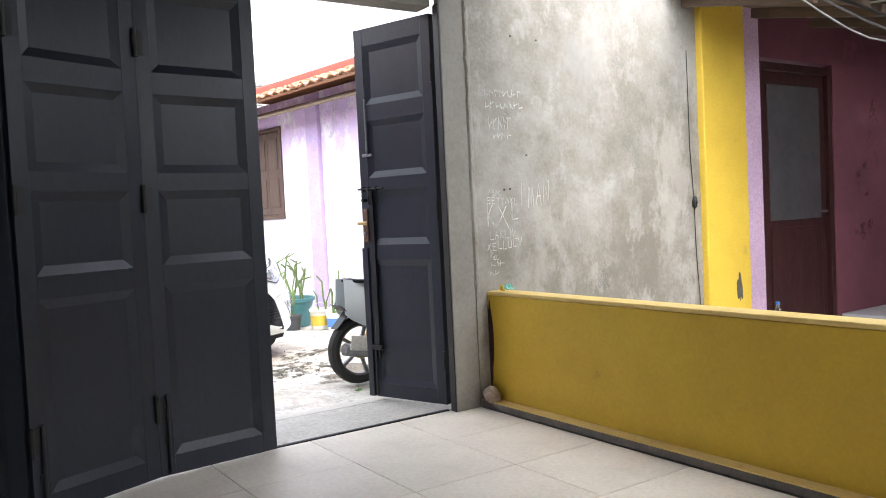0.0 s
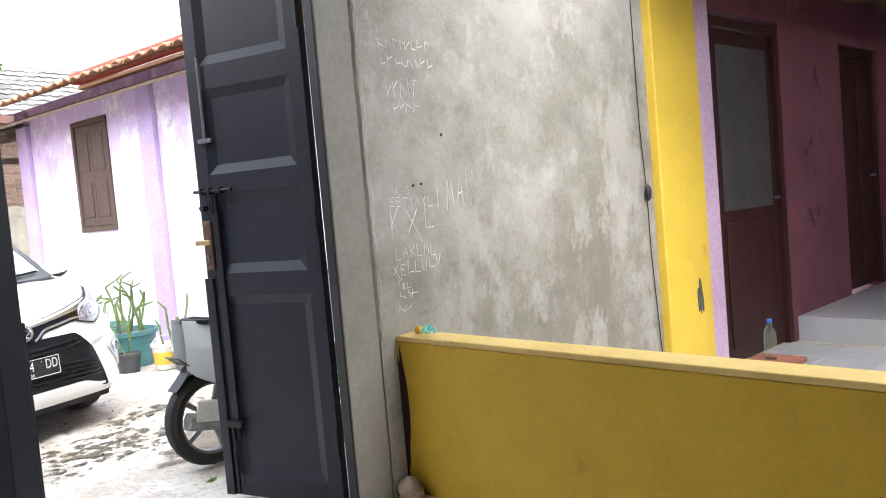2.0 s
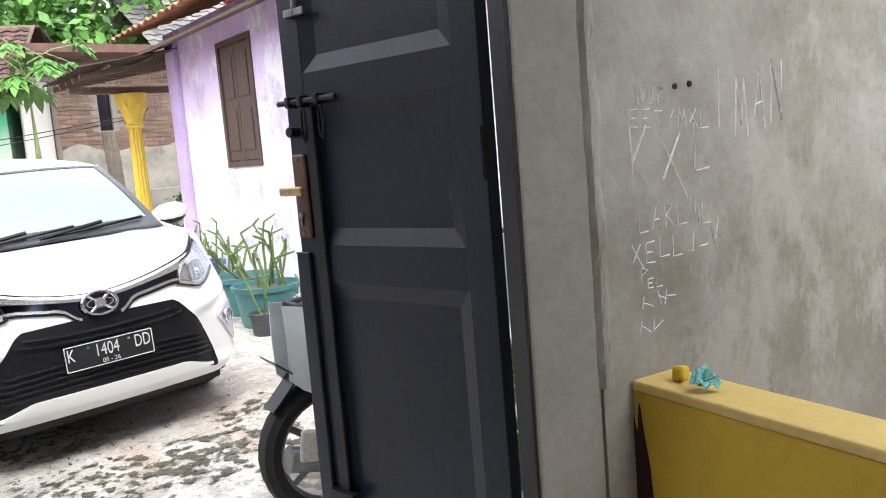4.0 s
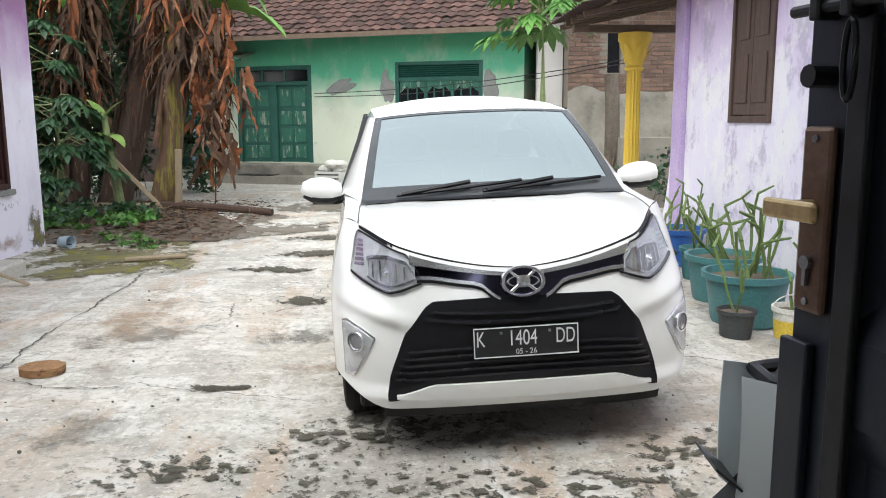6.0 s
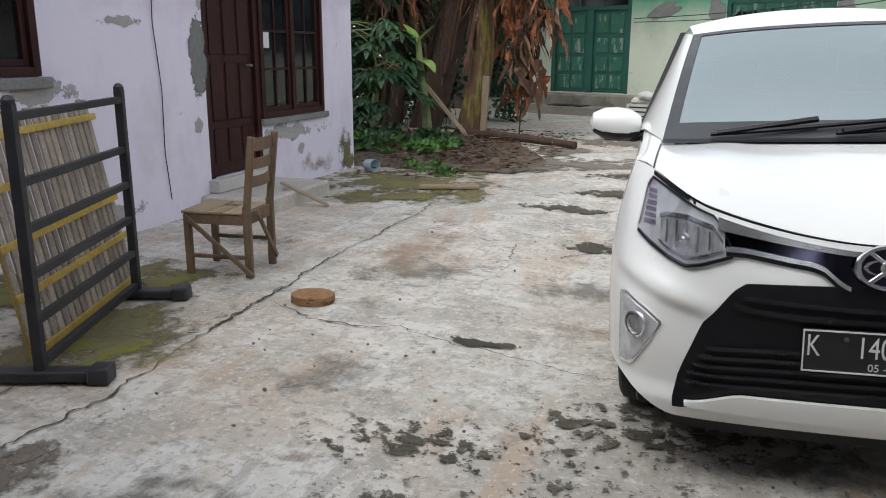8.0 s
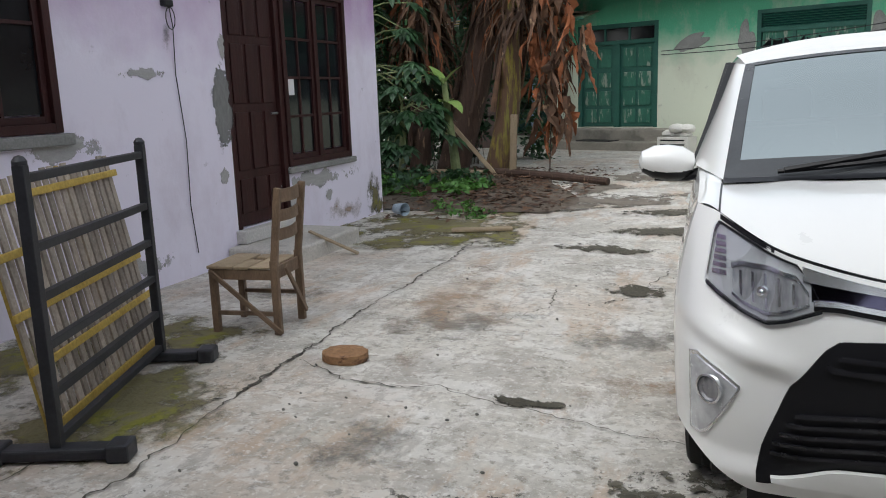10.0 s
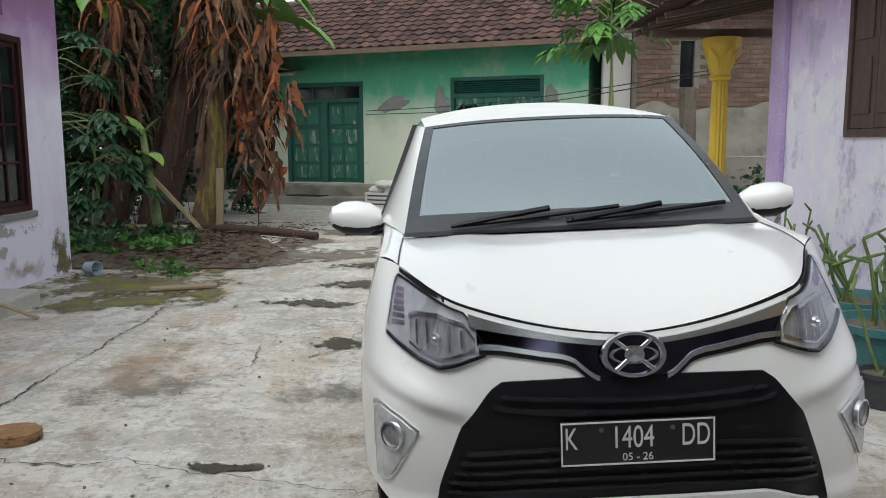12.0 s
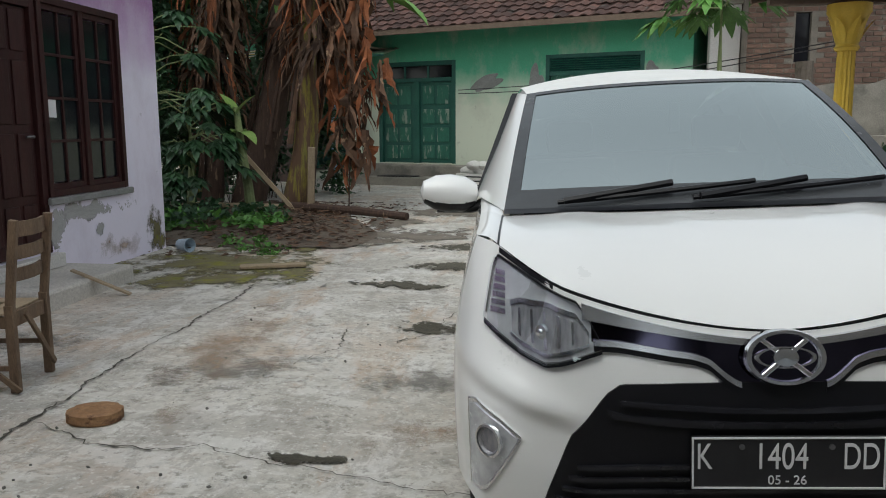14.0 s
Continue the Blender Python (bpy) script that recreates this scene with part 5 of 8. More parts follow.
# badge: a plain chrome oval with a cross of spokes
bz = 0.772
c = nose(0, bz, 0.03)
mm = Matrix.Translation(c) @ Vector((0, -1, 0.22)).to_track_quat("Z", "Y").to_matrix().to_4x4() @ Matrix.Diagonal((1.18, 0.84, 1, 1))
bd = part("badge", lathe(bmesh.new(), ((0.001, 0.0), (0.078, 0.0), (0.078, -0.03)), 32, mm), DARKCHROME, car, "oval chrome badge", True)
part("badge_ring", lathe(bmesh.new(), ((0.062, 0.001), (0.066, 0.010), (0.075, 0.010), (0.079, -0.002)), 32, mm), CHROME, bd, "", True)
for a in (52, 128, 232, 308):
    q = bm_box(-0.0065, 0.0065, 0.012, 0.066, 0.0, 0.007, 0.003)
    part("badge_spoke", q, CHROME, bd, m=mm @ pose(0, 0, 0, 0, 0, a))

part("badge_ring", lathe(bmesh.new(), ((0.040, 0.0), (0.042, 0.007), (0.048, 0.007), (0.050, 0.0)), 32, mm @ Matrix.Diagonal((1.2, 0.62, 1, 1))), CHROME, bd, "", True)
part("badge_hub", lathe(bmesh.new(), ((0.026, 0.0), (0.024, 0.010), (0.001, 0.012)), 24, mm), CHROME, bd, "", True)

# number plate
pm = Matrix.Translation((0, -0.032, 0.530)) @ Matrix.Diagonal((0.945, 1, 0.925, 1)) @ pose(0, 0, 0, 90)
pl = part("number_plate", bm_box(-0.228, 0.228, -0.068, 0.068, -0.012, 0.0, 0.003), PLATEBLACK, car, "black number plate with pale lettering", m=pm)
rim = bmesh.new()
for x0, x1, y0, y1 in ((-0.228, 0.228, 0.0635, 0.068), (-0.228, 0.228, -0.068, -0.0635), (-0.228, -0.2235, -0.0635, 0.0635), (0.2235, 0.228, -0.0635, 0.0635)):
    box(rim, x0, x1, y0, y1, 0.001, 0.004)
part("plate_rim", rim, PLATEWHITE, pl, "pale plate rim")


def lettering(name, text, size, m, material, parent, squeeze=1.0):
    cu = bpy.data.curves.new(name, "FONT")
    cu.body, cu.size, cu.extrude, cu.align_x, cu.align_y = text, size, 0.0008, "CENTER", "CENTER"
    tmp = new(name, cu)
    bpy.context.view_layer.update()
    me = bpy.data.meshes.new_from_object(tmp.evaluated_get(bpy.context.evaluated_depsgraph_get()))
    bpy.data.objects.remove(tmp)
    me.materials.clear()
    me.materials.append(material)
    ob = new(name, me)
    ob.parent = parent
    ob.matrix_basis = m @ Matrix.Diagonal((squeeze, 1, 1, 1))
    return ob


lettering("plate_letters", "K", 0.098, pose(-0.198, 0.014, 0.002), PLATEWHITE, pl, 0.62)
lettering("plate_letters", "1404", 0.098, pose(-0.015, 0.014, 0.002), PLATEWHITE, pl, 0.66)
lettering("plate_letters", "DD", 0.098, pose(0.172, 0.014, 0.002), PLATEWHITE, pl, 0.60)
lettering("plate_letters", "05 - 26", 0.034, pose(0.0, -0.046, 0.002), PLATEWHITE, pl, 0.95)
for x in (-0.108, 0.103):
    part("plate_screw", rod(bmesh.new(), (x, 0.042, 0.0), (x, 0.042, 0.004), 0.007), STEEL, pl)

# mirrors
for sgn in (-1, 1):
    mr = part("door_mirror", lathe(bmesh.new(), ((0.004, -0.10), (0.05, -0.092), (0.085, -0.05), (0.095, 0.0), (0.088, 0.05), (0.055, 0.09), (0.004, 0.10)), 20,
              Matrix.Translation((sgn * 0.878, 1.23, 1.085)) @ pose(0, 0, 0, 0, 90 - sgn * 6, sgn * -12) @ Matrix.Diagonal((0.72, 0.75, 1.14, 1))), CARWHITE, car, "white mirror housing", True)
    part("mirror_base", lathe(bmesh.new(), ((0.004, -0.097), (0.05, -0.089), (0.083, -0.05), (0.093, 0.0), (0.086, 0.05), (0.053, 0.087), (0.004, 0.097)), 20,
         Matrix.Translation((sgn * 0.878, 1.236, 1.070)) @ pose(0, 0, 0, 0, 90 - sgn * 6, sgn * -12) @ Matrix.Diagonal((0.70, 0.74, 1.12, 1))), CARBLACK, mr, "black lower half of the mirror", True)
    bm = bmesh.new()
    tube(bm, [(sgn * 0.735, 1.26, 1.035), (sgn * 0.80, 1.25, 1.018), (sgn * 0.93, 1.24, 1.022)], 0.024, 8, 0.7)
    part("mirror_foot", bm, CARBLACK, mr, "black mirror foot", True)
# wipers
for x0, x1, d in ((-0.47, 0.14, 0.0), (-0.06, 0.55, 0.0)):
    wp = bmesh.new()
    pts = [screen((x / 0.64 + 1) / 2, 0.012 + 0.085 * t ** 1.2, 0.02) for x, t in [(lerp(x0, x1, t / 8), t / 8) for t in range(9)]]
    tube(wp, pts, 0.009, 6)
    pts = [screen((x / 0.64 + 1) / 2, 0.005 + 0.085 * t, 0.03) for x, t in [(lerp(x0 + 0.02, (x0 + x1) / 2 + 0.05, t / 5), t / 5) for t in range(6)]]
    tube(wp, pts, 0.012, 6)
    part("wiper", wp, CARBLACK, car, "black wiper", True)

# wheels
for sgn in (-1, 1):
    for wy in (FRONT_WHEEL_Y, REAR_WHEEL_Y):
        mw = Matrix.Translation((sgn * 0.70, wy, WHEEL_R)) @ pose(0, 0, 0, 0, 90 * sgn)
        ty = part("tyre", lathe(bmesh.new(), ((0.19, -0.085), (0.26, -0.088), (0.280, -0.075), (0.285, -0.04), (0.285, 0.04), (0.280, 0.075), (0.26, 0.088), (0.19, 0.085)), 36, mw), RUBBER, car, "black tyre", True)
        bm = lathe(bmesh.new(), ((0.19, -0.06), (0.192, 0.07), (0.18, 0.078), (0.17, 0.05), (0.03, 0.03), (0.001, 0.03)), 30, mw)
        rm = part("rim", bm, STEEL, ty, "grey wheel rim", True)
        for k in range(5):
            part("spoke", bm_box(0.02, 0.178, -0.018, 0.018, 0.045, 0.07, 0.004), STEEL, ty, m=mw @ pose(0, 0, 0, 0, 0, 72 * k))
        grooves = bmesh.new()
        for zg in (-0.035, 0.0, 0.035):
            lathe(grooves, ((0.2856, zg - 0.004), (0.2862, zg), (0.2856, zg + 0.004)), 36, mw)
        part("tread_groove", grooves, CARBLACK, ty)

# cabin: dashboard, wheel, seats, ornament
bm = bmesh.new()
sheet(bm, lambda u, v: Vector((0.62 * (2 * u - 1), lerp(0.90, 1.40, v), 1.0 - 0.08 * v * v)), 16, 6, 0.04)
part("dashboard", bm, CARBLACK, car, "dark dashboard", True)
sw = bmesh.new()
tube(sw, [(0.36 + 0.18 * math.cos(a), 1.45 + 0.07 * math.sin(a), 0.99 + 0.165 * math.sin(a)) for a in [6.2832 * k / 24 for k in range(25)]], 0.015, 6)
part("steering_wheel", sw, CARBLACK, car, "", True, m=Matrix.Translation((-0.72, 0, 0)))
for x in (-0.36, 0.36):
    bm = bm_box(x - 0.23, x + 0.23, 2.2, 2.34, 0.5, 1.15, 0.05)
    box(bm, x - 0.24, x + 0.24, 1.75, 2.25, 0.4, 0.56, 0.05)
    box(bm, x - 0.12, x + 0.12, 2.22, 2.32, 1.17, 1.34, 0.04)
    part("car_seat", bm, CARBLACK, car, "", True)
part("rear_bench", bm_box(-0.6, 0.6, 2.9, 3.05, 0.5, 1.15, 0.05), CARBLACK, car)
part("cabin_floor", bm_box(-0.72, 0.72, 1.0, 3.8, 0.30, 0.36), CARBLACK, car)
part("ornament", bm_box(-0.022, 0.022, 1.38, 1.392, 1.27, 1.39, 0.006), PLATEWHITE, car, "pale paper tag hanging behind the windscreen")


# ---- plants: leaves, bananas, shrubs ----
LEAFGREEN = surface("banana leaf green", (0.10, 0.24, 0.035), (0.16, 0.32, 0.06), 4, 0.45, 0.1, 30, vary=0.2)
LEAFDARK = surface("dark foliage", (0.018, 0.062, 0.024), (0.036, 0.095, 0.030), 5, 0.5, 0.1, 30, vary=0.4)
LEAFBRIGHT = surface("fresh foliage", (0.07, 0.20, 0.03), (0.11, 0.26, 0.045), 5, 0.5, 0.1, 30, vary=0.35)
LEAFDEAD = surface("dry banana leaf", (0.14, 0.076, 0.042), (0.065, 0.036, 0.024), 5, 0.9, 0.4, 40, vary=0.65, c3=(0.34, 0.22, 0.13), amount3=0.285, scale3=5)
LEAFRUST = surface("rusty dry leaf", (0.30, 0.10, 0.035), (0.20, 0.07, 0.03), 5, 0.85, 0.3, 40, vary=0.3)
BANANASTEM = surface("banana stem", (0.30, 0.23, 0.035), (0.19, 0.18, 0.04), 4, 0.6, 0.2, 30, c3=(0.11, 0.06, 0.035), amount3=0.66, scale3=5, stretch=(2.5, 2.5, 0.3))
BROWNSTEM = surface("dry brown stem sheath", (0.09, 0.052, 0.036), (0.046, 0.028, 0.021), 5, 0.9, 0.5, 30, c3=(0.24, 0.16, 0.10), amount3=0.3, scale3=5, stretch=(3, 3, 0.3))
PALESTEM = surface("pale green stem", (0.22, 0.27, 0.11), (0.16, 0.20, 0.08), 5, 0.6, 0.2, 30)
BARK = surface("grey bark", (0.17, 0.14, 0.11), (0.11, 0.09, 0.07), 6, 0.9, 0.5, 40)
CACTUS = surface("cactus green", (0.10, 0.17, 0.045), (0.16, 0.22, 0.07), 6, 0.6, 0.2, 40, vary=0.25)


def blade(bm, root, way, length, width, droop, seed=0, fold=0.25, n=9, torn=0.0):
    """A long leaf from root along way, bending down by droop, folded along its midrib."""
    rnd = random.Random(seed)
    root, way = Vector(root), Vector(way).normalized()
    side = way.cross(Vector((0, 0, 1)))
    side = side.normalized() if side.length > 0.05 else Vector((rnd.uniform(-1, 1), rnd.uniform(-1, 1), 0)).normalized()
    p, d, rows = root.copy(), way.copy(), []
    for i in range(n + 1):
        t = i / n
        w = width * math.sin(math.pi * min(1, 0.08 + 0.92 * t) ** 0.75) ** 0.8 * (1 + torn * rnd.uniform(-0.6, 0.25))
        up = side.cross(d).normalized()
        tw = torn * rnd.uniform(-0.5, 0.5)
        rows.append([bm.verts.new(q) for q in (p - side * w + up * w * (fold + tw), p, p + side * w + up * w * (fold - tw))])
        d = (d + Vector((rnd.gauss(0, 0.05 + 0.1 * torn), rnd.gauss(0, 0.05 + 0.1 * torn), -droop / n))).normalized()
        p = p + d * (length / n)
    for a, b in zip(rows, rows[1:]):
        for k in (0, 1):
            bm.faces.new((a[k], a[k + 1], b[k + 1], b[k]))
    return bm


def leaf_cloud(bm, centre, radii, count, size, seed, droop=0.5, long=2.2):
    """Many small pointed leaves, thinner towards the outside, in an uneven cloud."""
    rnd = random.Random(seed)
    lumps = [(Vector((rnd.gauss(0, 0.5) * radii[0], rnd.gauss(0, 0.5) * radii[1], rnd.gauss(0, 0.5) * radii[2])), rnd.uniform(0.25, 0.6)) for _ in range(9)]
    for _ in range(count):
        c, s = rnd.choice(lumps)
        v = Vector((rnd.gauss(0, 1), rnd.gauss(0, 1), rnd.gauss(0, 1))).normalized() * rnd.uniform(0.2, 1.0) * s
        p = Vector(centre) + c + Vector((v.x * radii[0], v.y * radii[1], v.z * radii[2]))
        d = Vector((rnd.gauss(0, 1), rnd.gauss(0, 1), rnd.gauss(-droop, 0.6))).normalized()
        q = d.cross(Vector((rnd.gauss(0, 1), rnd.gauss(0, 1), rnd.gauss(0, 1)))).normalized()
        z = size * rnd.uniform(0.6, 1.4)
        a = [bm.verts.new(p), bm.verts.new(p + d * z * 0.45 * long * 0.5 + q * z * 0.32), bm.verts.new(p + d * z * long * 0.5), bm.verts.new(p + d * z * 0.45 * long * 0.5 - q * z * 0.32)]
        bm.faces.new(a)
    return bm


def palmate(bm, p, way, size, seed, fingers=7):
    """A lobed leaf like papaya: fingers spread from one point."""
    rnd = random.Random(seed)
    p = Vector(p)
    way = Vector(way).normalized()
    side = way.cross(Vector((0, 0, 1))).normalized()
    for k in range(fingers):
        a = radians(-105 + 210 * k / (fingers - 1))
        d = way * math.cos(a) + side * math.sin(a) + Vector((0, 0, -0.25 + rnd.gauss(0, 0.1)))
        ln = size * (0.65 + 0.35 * math.cos(a)) * rnd.uniform(0.85, 1.1)
        blade(bm, p, d, ln, ln * 0.15, 0.5, seed * 31 + k, 0.1, 4)
        for s in (-1, 1):
            blade(bm, p + d.normalized() * ln * 0.42, d + side * s * 0.8, ln * 0.36, ln * 0.07, 0.4, seed * 77 + k * 3 + s, 0.1, 2)
    return bm


def banana(name, base, top, r0, r1, stem_mat, greens, deads, seed, label, dead_len=(0.45, 1.25)):
    rnd = random.Random(seed)
    g = thing(name, label, "plant", B)
    base, top = Vector(base), Vector(top)
    bm = bmesh.new()
    pts = [base.lerp(top, t / 8) + Vector((0.06 * math.sin(t * 0.9 + seed), 0.05 * math.sin(t * 0.7), 0)) for t in range(9)]
    tube(bm, pts, r0, 14, r1 / r0)
    part("trunk", bm, stem_mat, g, "layered banana stem", True)
    for k in range(6):
        bm = bmesh.new()
        t0 = rnd.uniform(0.0, 0.6)
        a = rnd.uniform(0, 6.28)
        rr = r0 * 1.02
        q = [base.lerp(top, t0 + 0.4 * i / 6) + Vector((rr * math.cos(a), rr * math.sin(a), 0)) * (1 - 0.3 * i / 6) for i in range(7)]
        tube(bm, q, 0.045, 6, 0.3)
        part("sheath", bm, rnd.choice((BROWNSTEM, LEAFDEAD)), g, "dry peeling sheath", True)
    for k in range(greens):
        a = 6.28 * k / max(1, greens) + rnd.uniform(-0.4, 0.4)
        bm = blade(bmesh.new(), top + Vector((0, 0, rnd.uniform(-0.2, 0.25))), (math.cos(a), math.sin(a), 1.1), rnd.uniform(1.5, 2.1), rnd.uniform(0.19, 0.27), 2.0, seed * 100 + k, 0.3, 12, 0.15)
        part("leaf", bm, LEAFGREEN, g, "broad green banana leaf", True)
    for k in range(deads):
        a = rnd.uniform(0, 6.28)
        o = top + Vector((0.12 * math.cos(a), 0.12 * math.sin(a), rnd.uniform(-1.5, 0.35)))
        bm = bmesh.new()
        for j in range(5):
            blade(bm, o + Vector((rnd.gauss(0, 0.05), rnd.gauss(0, 0.05), rnd.gauss(0, 0.06))), (math.cos(a) * 0.5 + rnd.gauss(0, 0.2), math.sin(a) * 0.5 + rnd.gauss(0, 0.2), rnd.uniform(-0.5, 0.2)), rnd.uniform(*dead_len), rnd.uniform(0.018, 0.065), 2.6, seed * 300 + k * 5 + j, 0.6, 14, 0.9)
        part("dead_leaf", bm, LEAFDEAD if rnd.random() < 0.74 else LEAFRUST, g, "hanging dry brown banana leaf")
    return g


banana("banana_plant", (-1.55, 15.9, -0.06), (-0.75, 16.1, 3.7), 0.27, 0.16, BROWNSTEM, 6, 34, 11, "leaning banana plant with dry brown sheaths")
banana("banana_plant", (-0.70, 15.5, -0.06), (-0.22, 15.5, 3.6), 0.20, 0.12, BANANASTEM, 6, 30, 12, "yellow-green banana stem hung with dead leaves")
banana("banana_plant", (-2.1, 15.6, -0.06), (-2.0, 15.9, 3.3), 0.17, 0.11, BROWNSTEM, 6, 34, 13, "banana plant half hidden by dry leaves")
banana("banana_plant", (-1.1, 16.9, -0.06), (-0.4, 17.2, 3.4), 0.17, 0.11, BROWNSTEM, 5, 18, 14, "banana plant in the back of the clump")
banana("banana_plant", (-2.9, 16.8, -0.06), (-3.1, 16.8, 3.4), 0.18, 0.12, BANANASTEM, 6, 8, 15, "banana plant behind the lilac house")

# a long curtain of dry leaves beside the clump
cg = thing("dry_leaf_bundle", "long bundle of rusty dry banana leaves hanging to the ground", "plant", B)
rnd = random.Random(5)
for k in range(62):
    x = rnd.gauss(0.28, 0.19)
    o = (x, 15.2 + rnd.gauss(0, 0.15), rnd.uniform(0.7, 3.5))
    bm = bmesh.new()
    for j in range(2):
        blade(bm, o, (rnd.gauss(0, 0.3), rnd.gauss(0, 0.3), -1), rnd.uniform(0.3, 0.75), rnd.uniform(0.03, 0.10), 0.4, 900 + 3 * k + j, 0.6, 8, 0.95)
    part("dead_leaf", bm, LEAFDEAD if k % 3 else LEAFRUST, cg, "crumpled dry leaf")
bm = tube(bmesh.new(), [(-0.1, 15.45, 3.6), (0.2, 15.25, 3.65), (0.3, 15.2, 3.0), (0.28, 15.2, 1.5), (0.22, 15.2, 0.0)], 0.02, 6, 0.5)
part("stalk", bm, BROWNSTEM, cg, "dry leaf stalk")

# one fresh leaf arching over the green door
fl = thing("banana_leaf", "large fresh banana leaf arching out of the clump", "plant", B)
part("blade", blade(bmesh.new(), (-0.05, 15.4, 3.05), (1.0, -0.2, 0.16), 1.75, 0.27, 0.8, 3, 0.45, 14, 0.2), LEAFGREEN, fl, "", True)
fl = thing("banana_leaf", "fresh banana leaf hanging over the lilac corner", "plant", B)
part("blade", blade(bmesh.new(), (-2.2, 14.9, 3.9), (0.35, -0.5, -0.2), 1.5, 0.22, 1.0, 4, 0.4, 12, 0.2), LEAFGREEN, fl, "", True)

# young plant on a pale stalk
YOUNGLEAF = surface("young pale leaf", (0.20, 0.33, 0.08), (0.26, 0.38, 0.11), 5, 0.5, 0.1, 30)
yp = thing("young_plant", "young pale green stalk with a few broad leaves", "plant", B)
part("stem", tube(bmesh.new(), [(-0.98, 14.5, -0.06), (-1.02, 14.5, 0.4), (-1.10, 14.5, 1.0), (-1.15, 14.5, 1.5)], 0.08, 10, 0.5), PALESTEM, yp, "", True)
for k, (a, ln) in enumerate(((2.6, 0.42), (0.6, 0.40), (3.6, 0.35), (5.4, 0.42), (1.6, 0.4))):
    part("leaf", blade(bmesh.new(), (-1.15, 14.5, 1.4 if k < 3 else 1.15), (math.cos(a), math.sin(a) * 0.4, 1.3 if k < 3 else 0.3), ln, 0.12, 0.7 if k < 3 else 1.6, 60 + k, 0.2, 8), YOUNGLEAF, yp, "", True)


def papaya(name, base, height, count, seed, label, size=0.42, spread=0.75, material=LEAFDARK, below=0.55):
    rnd = random.Random(seed)
    g = thing(name, label, "plant", B)
    base = Vector(base)
    top = base + Vector((0.05, 0, height))
    part("trunk", tube(bmesh.new(), [base, base.lerp(top, 0.5) + Vector((0.04, 0, 0)), top], 0.06, 8, 0.6), PALESTEM, g, "", True)
    for k in range(count):
        a = rnd.uniform(0, 6.28)
        d = Vector((math.cos(a), math.sin(a), rnd.uniform(-0.5, 0.7)))
        o = top + Vector((0, 0, -rnd.uniform(0, height * below)))
        e = o + d * spread * rnd.uniform(0.6, 1.1)
        st = part("leaf_stalk", tube(bmesh.new(), [o, o.lerp(e, 0.5) + Vector((0, 0, 0.07)), e], 0.012, 5, 0.6), PALESTEM, g)
        part("leaf", palmate(bmesh.new(), e, Vector((d.x, d.y, -0.25)), size * rnd.uniform(0.8, 1.2), seed * 50 + k), material, g, "lobed green leaf")
    return g


papaya("papaya_plant", (-1.75, 14.2, -0.06), 1.7, 30, 21, "dark green shrub with deeply lobed leaves", 0.42, 0.62)
papaya("papaya_plant", (-2.6, 14.6, -0.06), 2.6, 26, 22, "taller lobed-leaf shrub behind the lilac corner", 0.45, 0.8)
papaya("papaya_tree", (5.35, 15.6, -0.06), 3.5, 26, 23, "papaya tree with lobed leaves over the porch roof", 0.5, 0.75, LEAFBRIGHT, 0.2)


def shrub(name, spots, count, size, material, seed, label):
    g = thing(name, label, "plant", B)
    bm = bmesh.new()
    st = bmesh.new()
    for k, (x, y, z, rx, ry, rz) in enumerate(spots):
        leaf_cloud(bm, (x, y, gz(x, y) + z), (rx, ry, rz), count, size, seed + k, 0.1)
        for j in range(7):
            r = random.Random(seed * 9 + k * 11 + j)
            tube(st, [(x + r.gauss(0, 0.1) * rx, y + r.gauss(0, 0.1) * ry, gz(x, y)), (x + r.gauss(0, 0.6) * rx, y + r.gauss(0, 0.6) * ry, gz(x, y) + z + rz * 0.3)], 0.007, 4, 0.5)
    tagged(part("leaves", bm, material, g, "many small leaves"), kind="stuff")
    tagged(part("stems", st, BARK, g), kind="stuff")
    return g


shrub("bush", [(-1.35, 13.3, 0.14, 0.55, 0.6, 0.22), (-0.75, 13.7, 0.12, 0.45, 0.5, 0.18), (-1.6, 14.0, 0.2, 0.6, 0.5, 0.3)], 620, 0.075, LEAFDARK, 31, "low leafy green ground cover beside the lilac house")
shrub("bush", [(-1.05, 13.1, 0.16, 0.5, 0.5, 0.2), (-0.55, 13.5, 0.1, 0.4, 0.4, 0.14)], 420, 0.085, LEAFBRIGHT, 37, "fresh green leafy ground cover")
shrub("bush", [(-0.25, 12.5, 0.05, 0.30, 0.45, 0.09), (0.25, 11.9, 0.03, 0.22, 0.4, 0.06)], 330, 0.045, LEAFBRIGHT, 33, "patch of short weeds on the yard edge")
shrub("bush", [(6.9, 14.6, 0.55, 0.5, 0.5, 0.5), (6.2, 14.9, 0.3, 0.4, 0.4, 0.35)], 500, 0.09, LEAFDARK, 35, "shrub behind the yellow column")


# added dark leaves that stand in for the deep shade behind the clump
shrub("shade_thicket", [(-2.4, 17.8, 1.3, 0.9, 0.5, 1.5), (-1.2, 18.1, 1.2, 0.8, 0.5, 1.4), (-3.4, 16.2, 1.2, 0.6, 0.6, 1.4)], 2600, 0.11, LEAFDARK, 55, "dense dark leaf mass added as shade behind the banana clump")


# more added dark leaves, for the shaded gaps between the stems
shrub("shade_thicket", [(-2.2, 16.4, 1.9, 0.9, 0.4, 1.6), (-3.0, 15.3, 1.7, 0.6, 0.5, 1.6), (-1.6, 17.2, 2.6, 0.9, 0.4, 1.1)], 1900, 0.12, LEAFDARK, 65, "dark leaf mass added as shade between the banana stems")


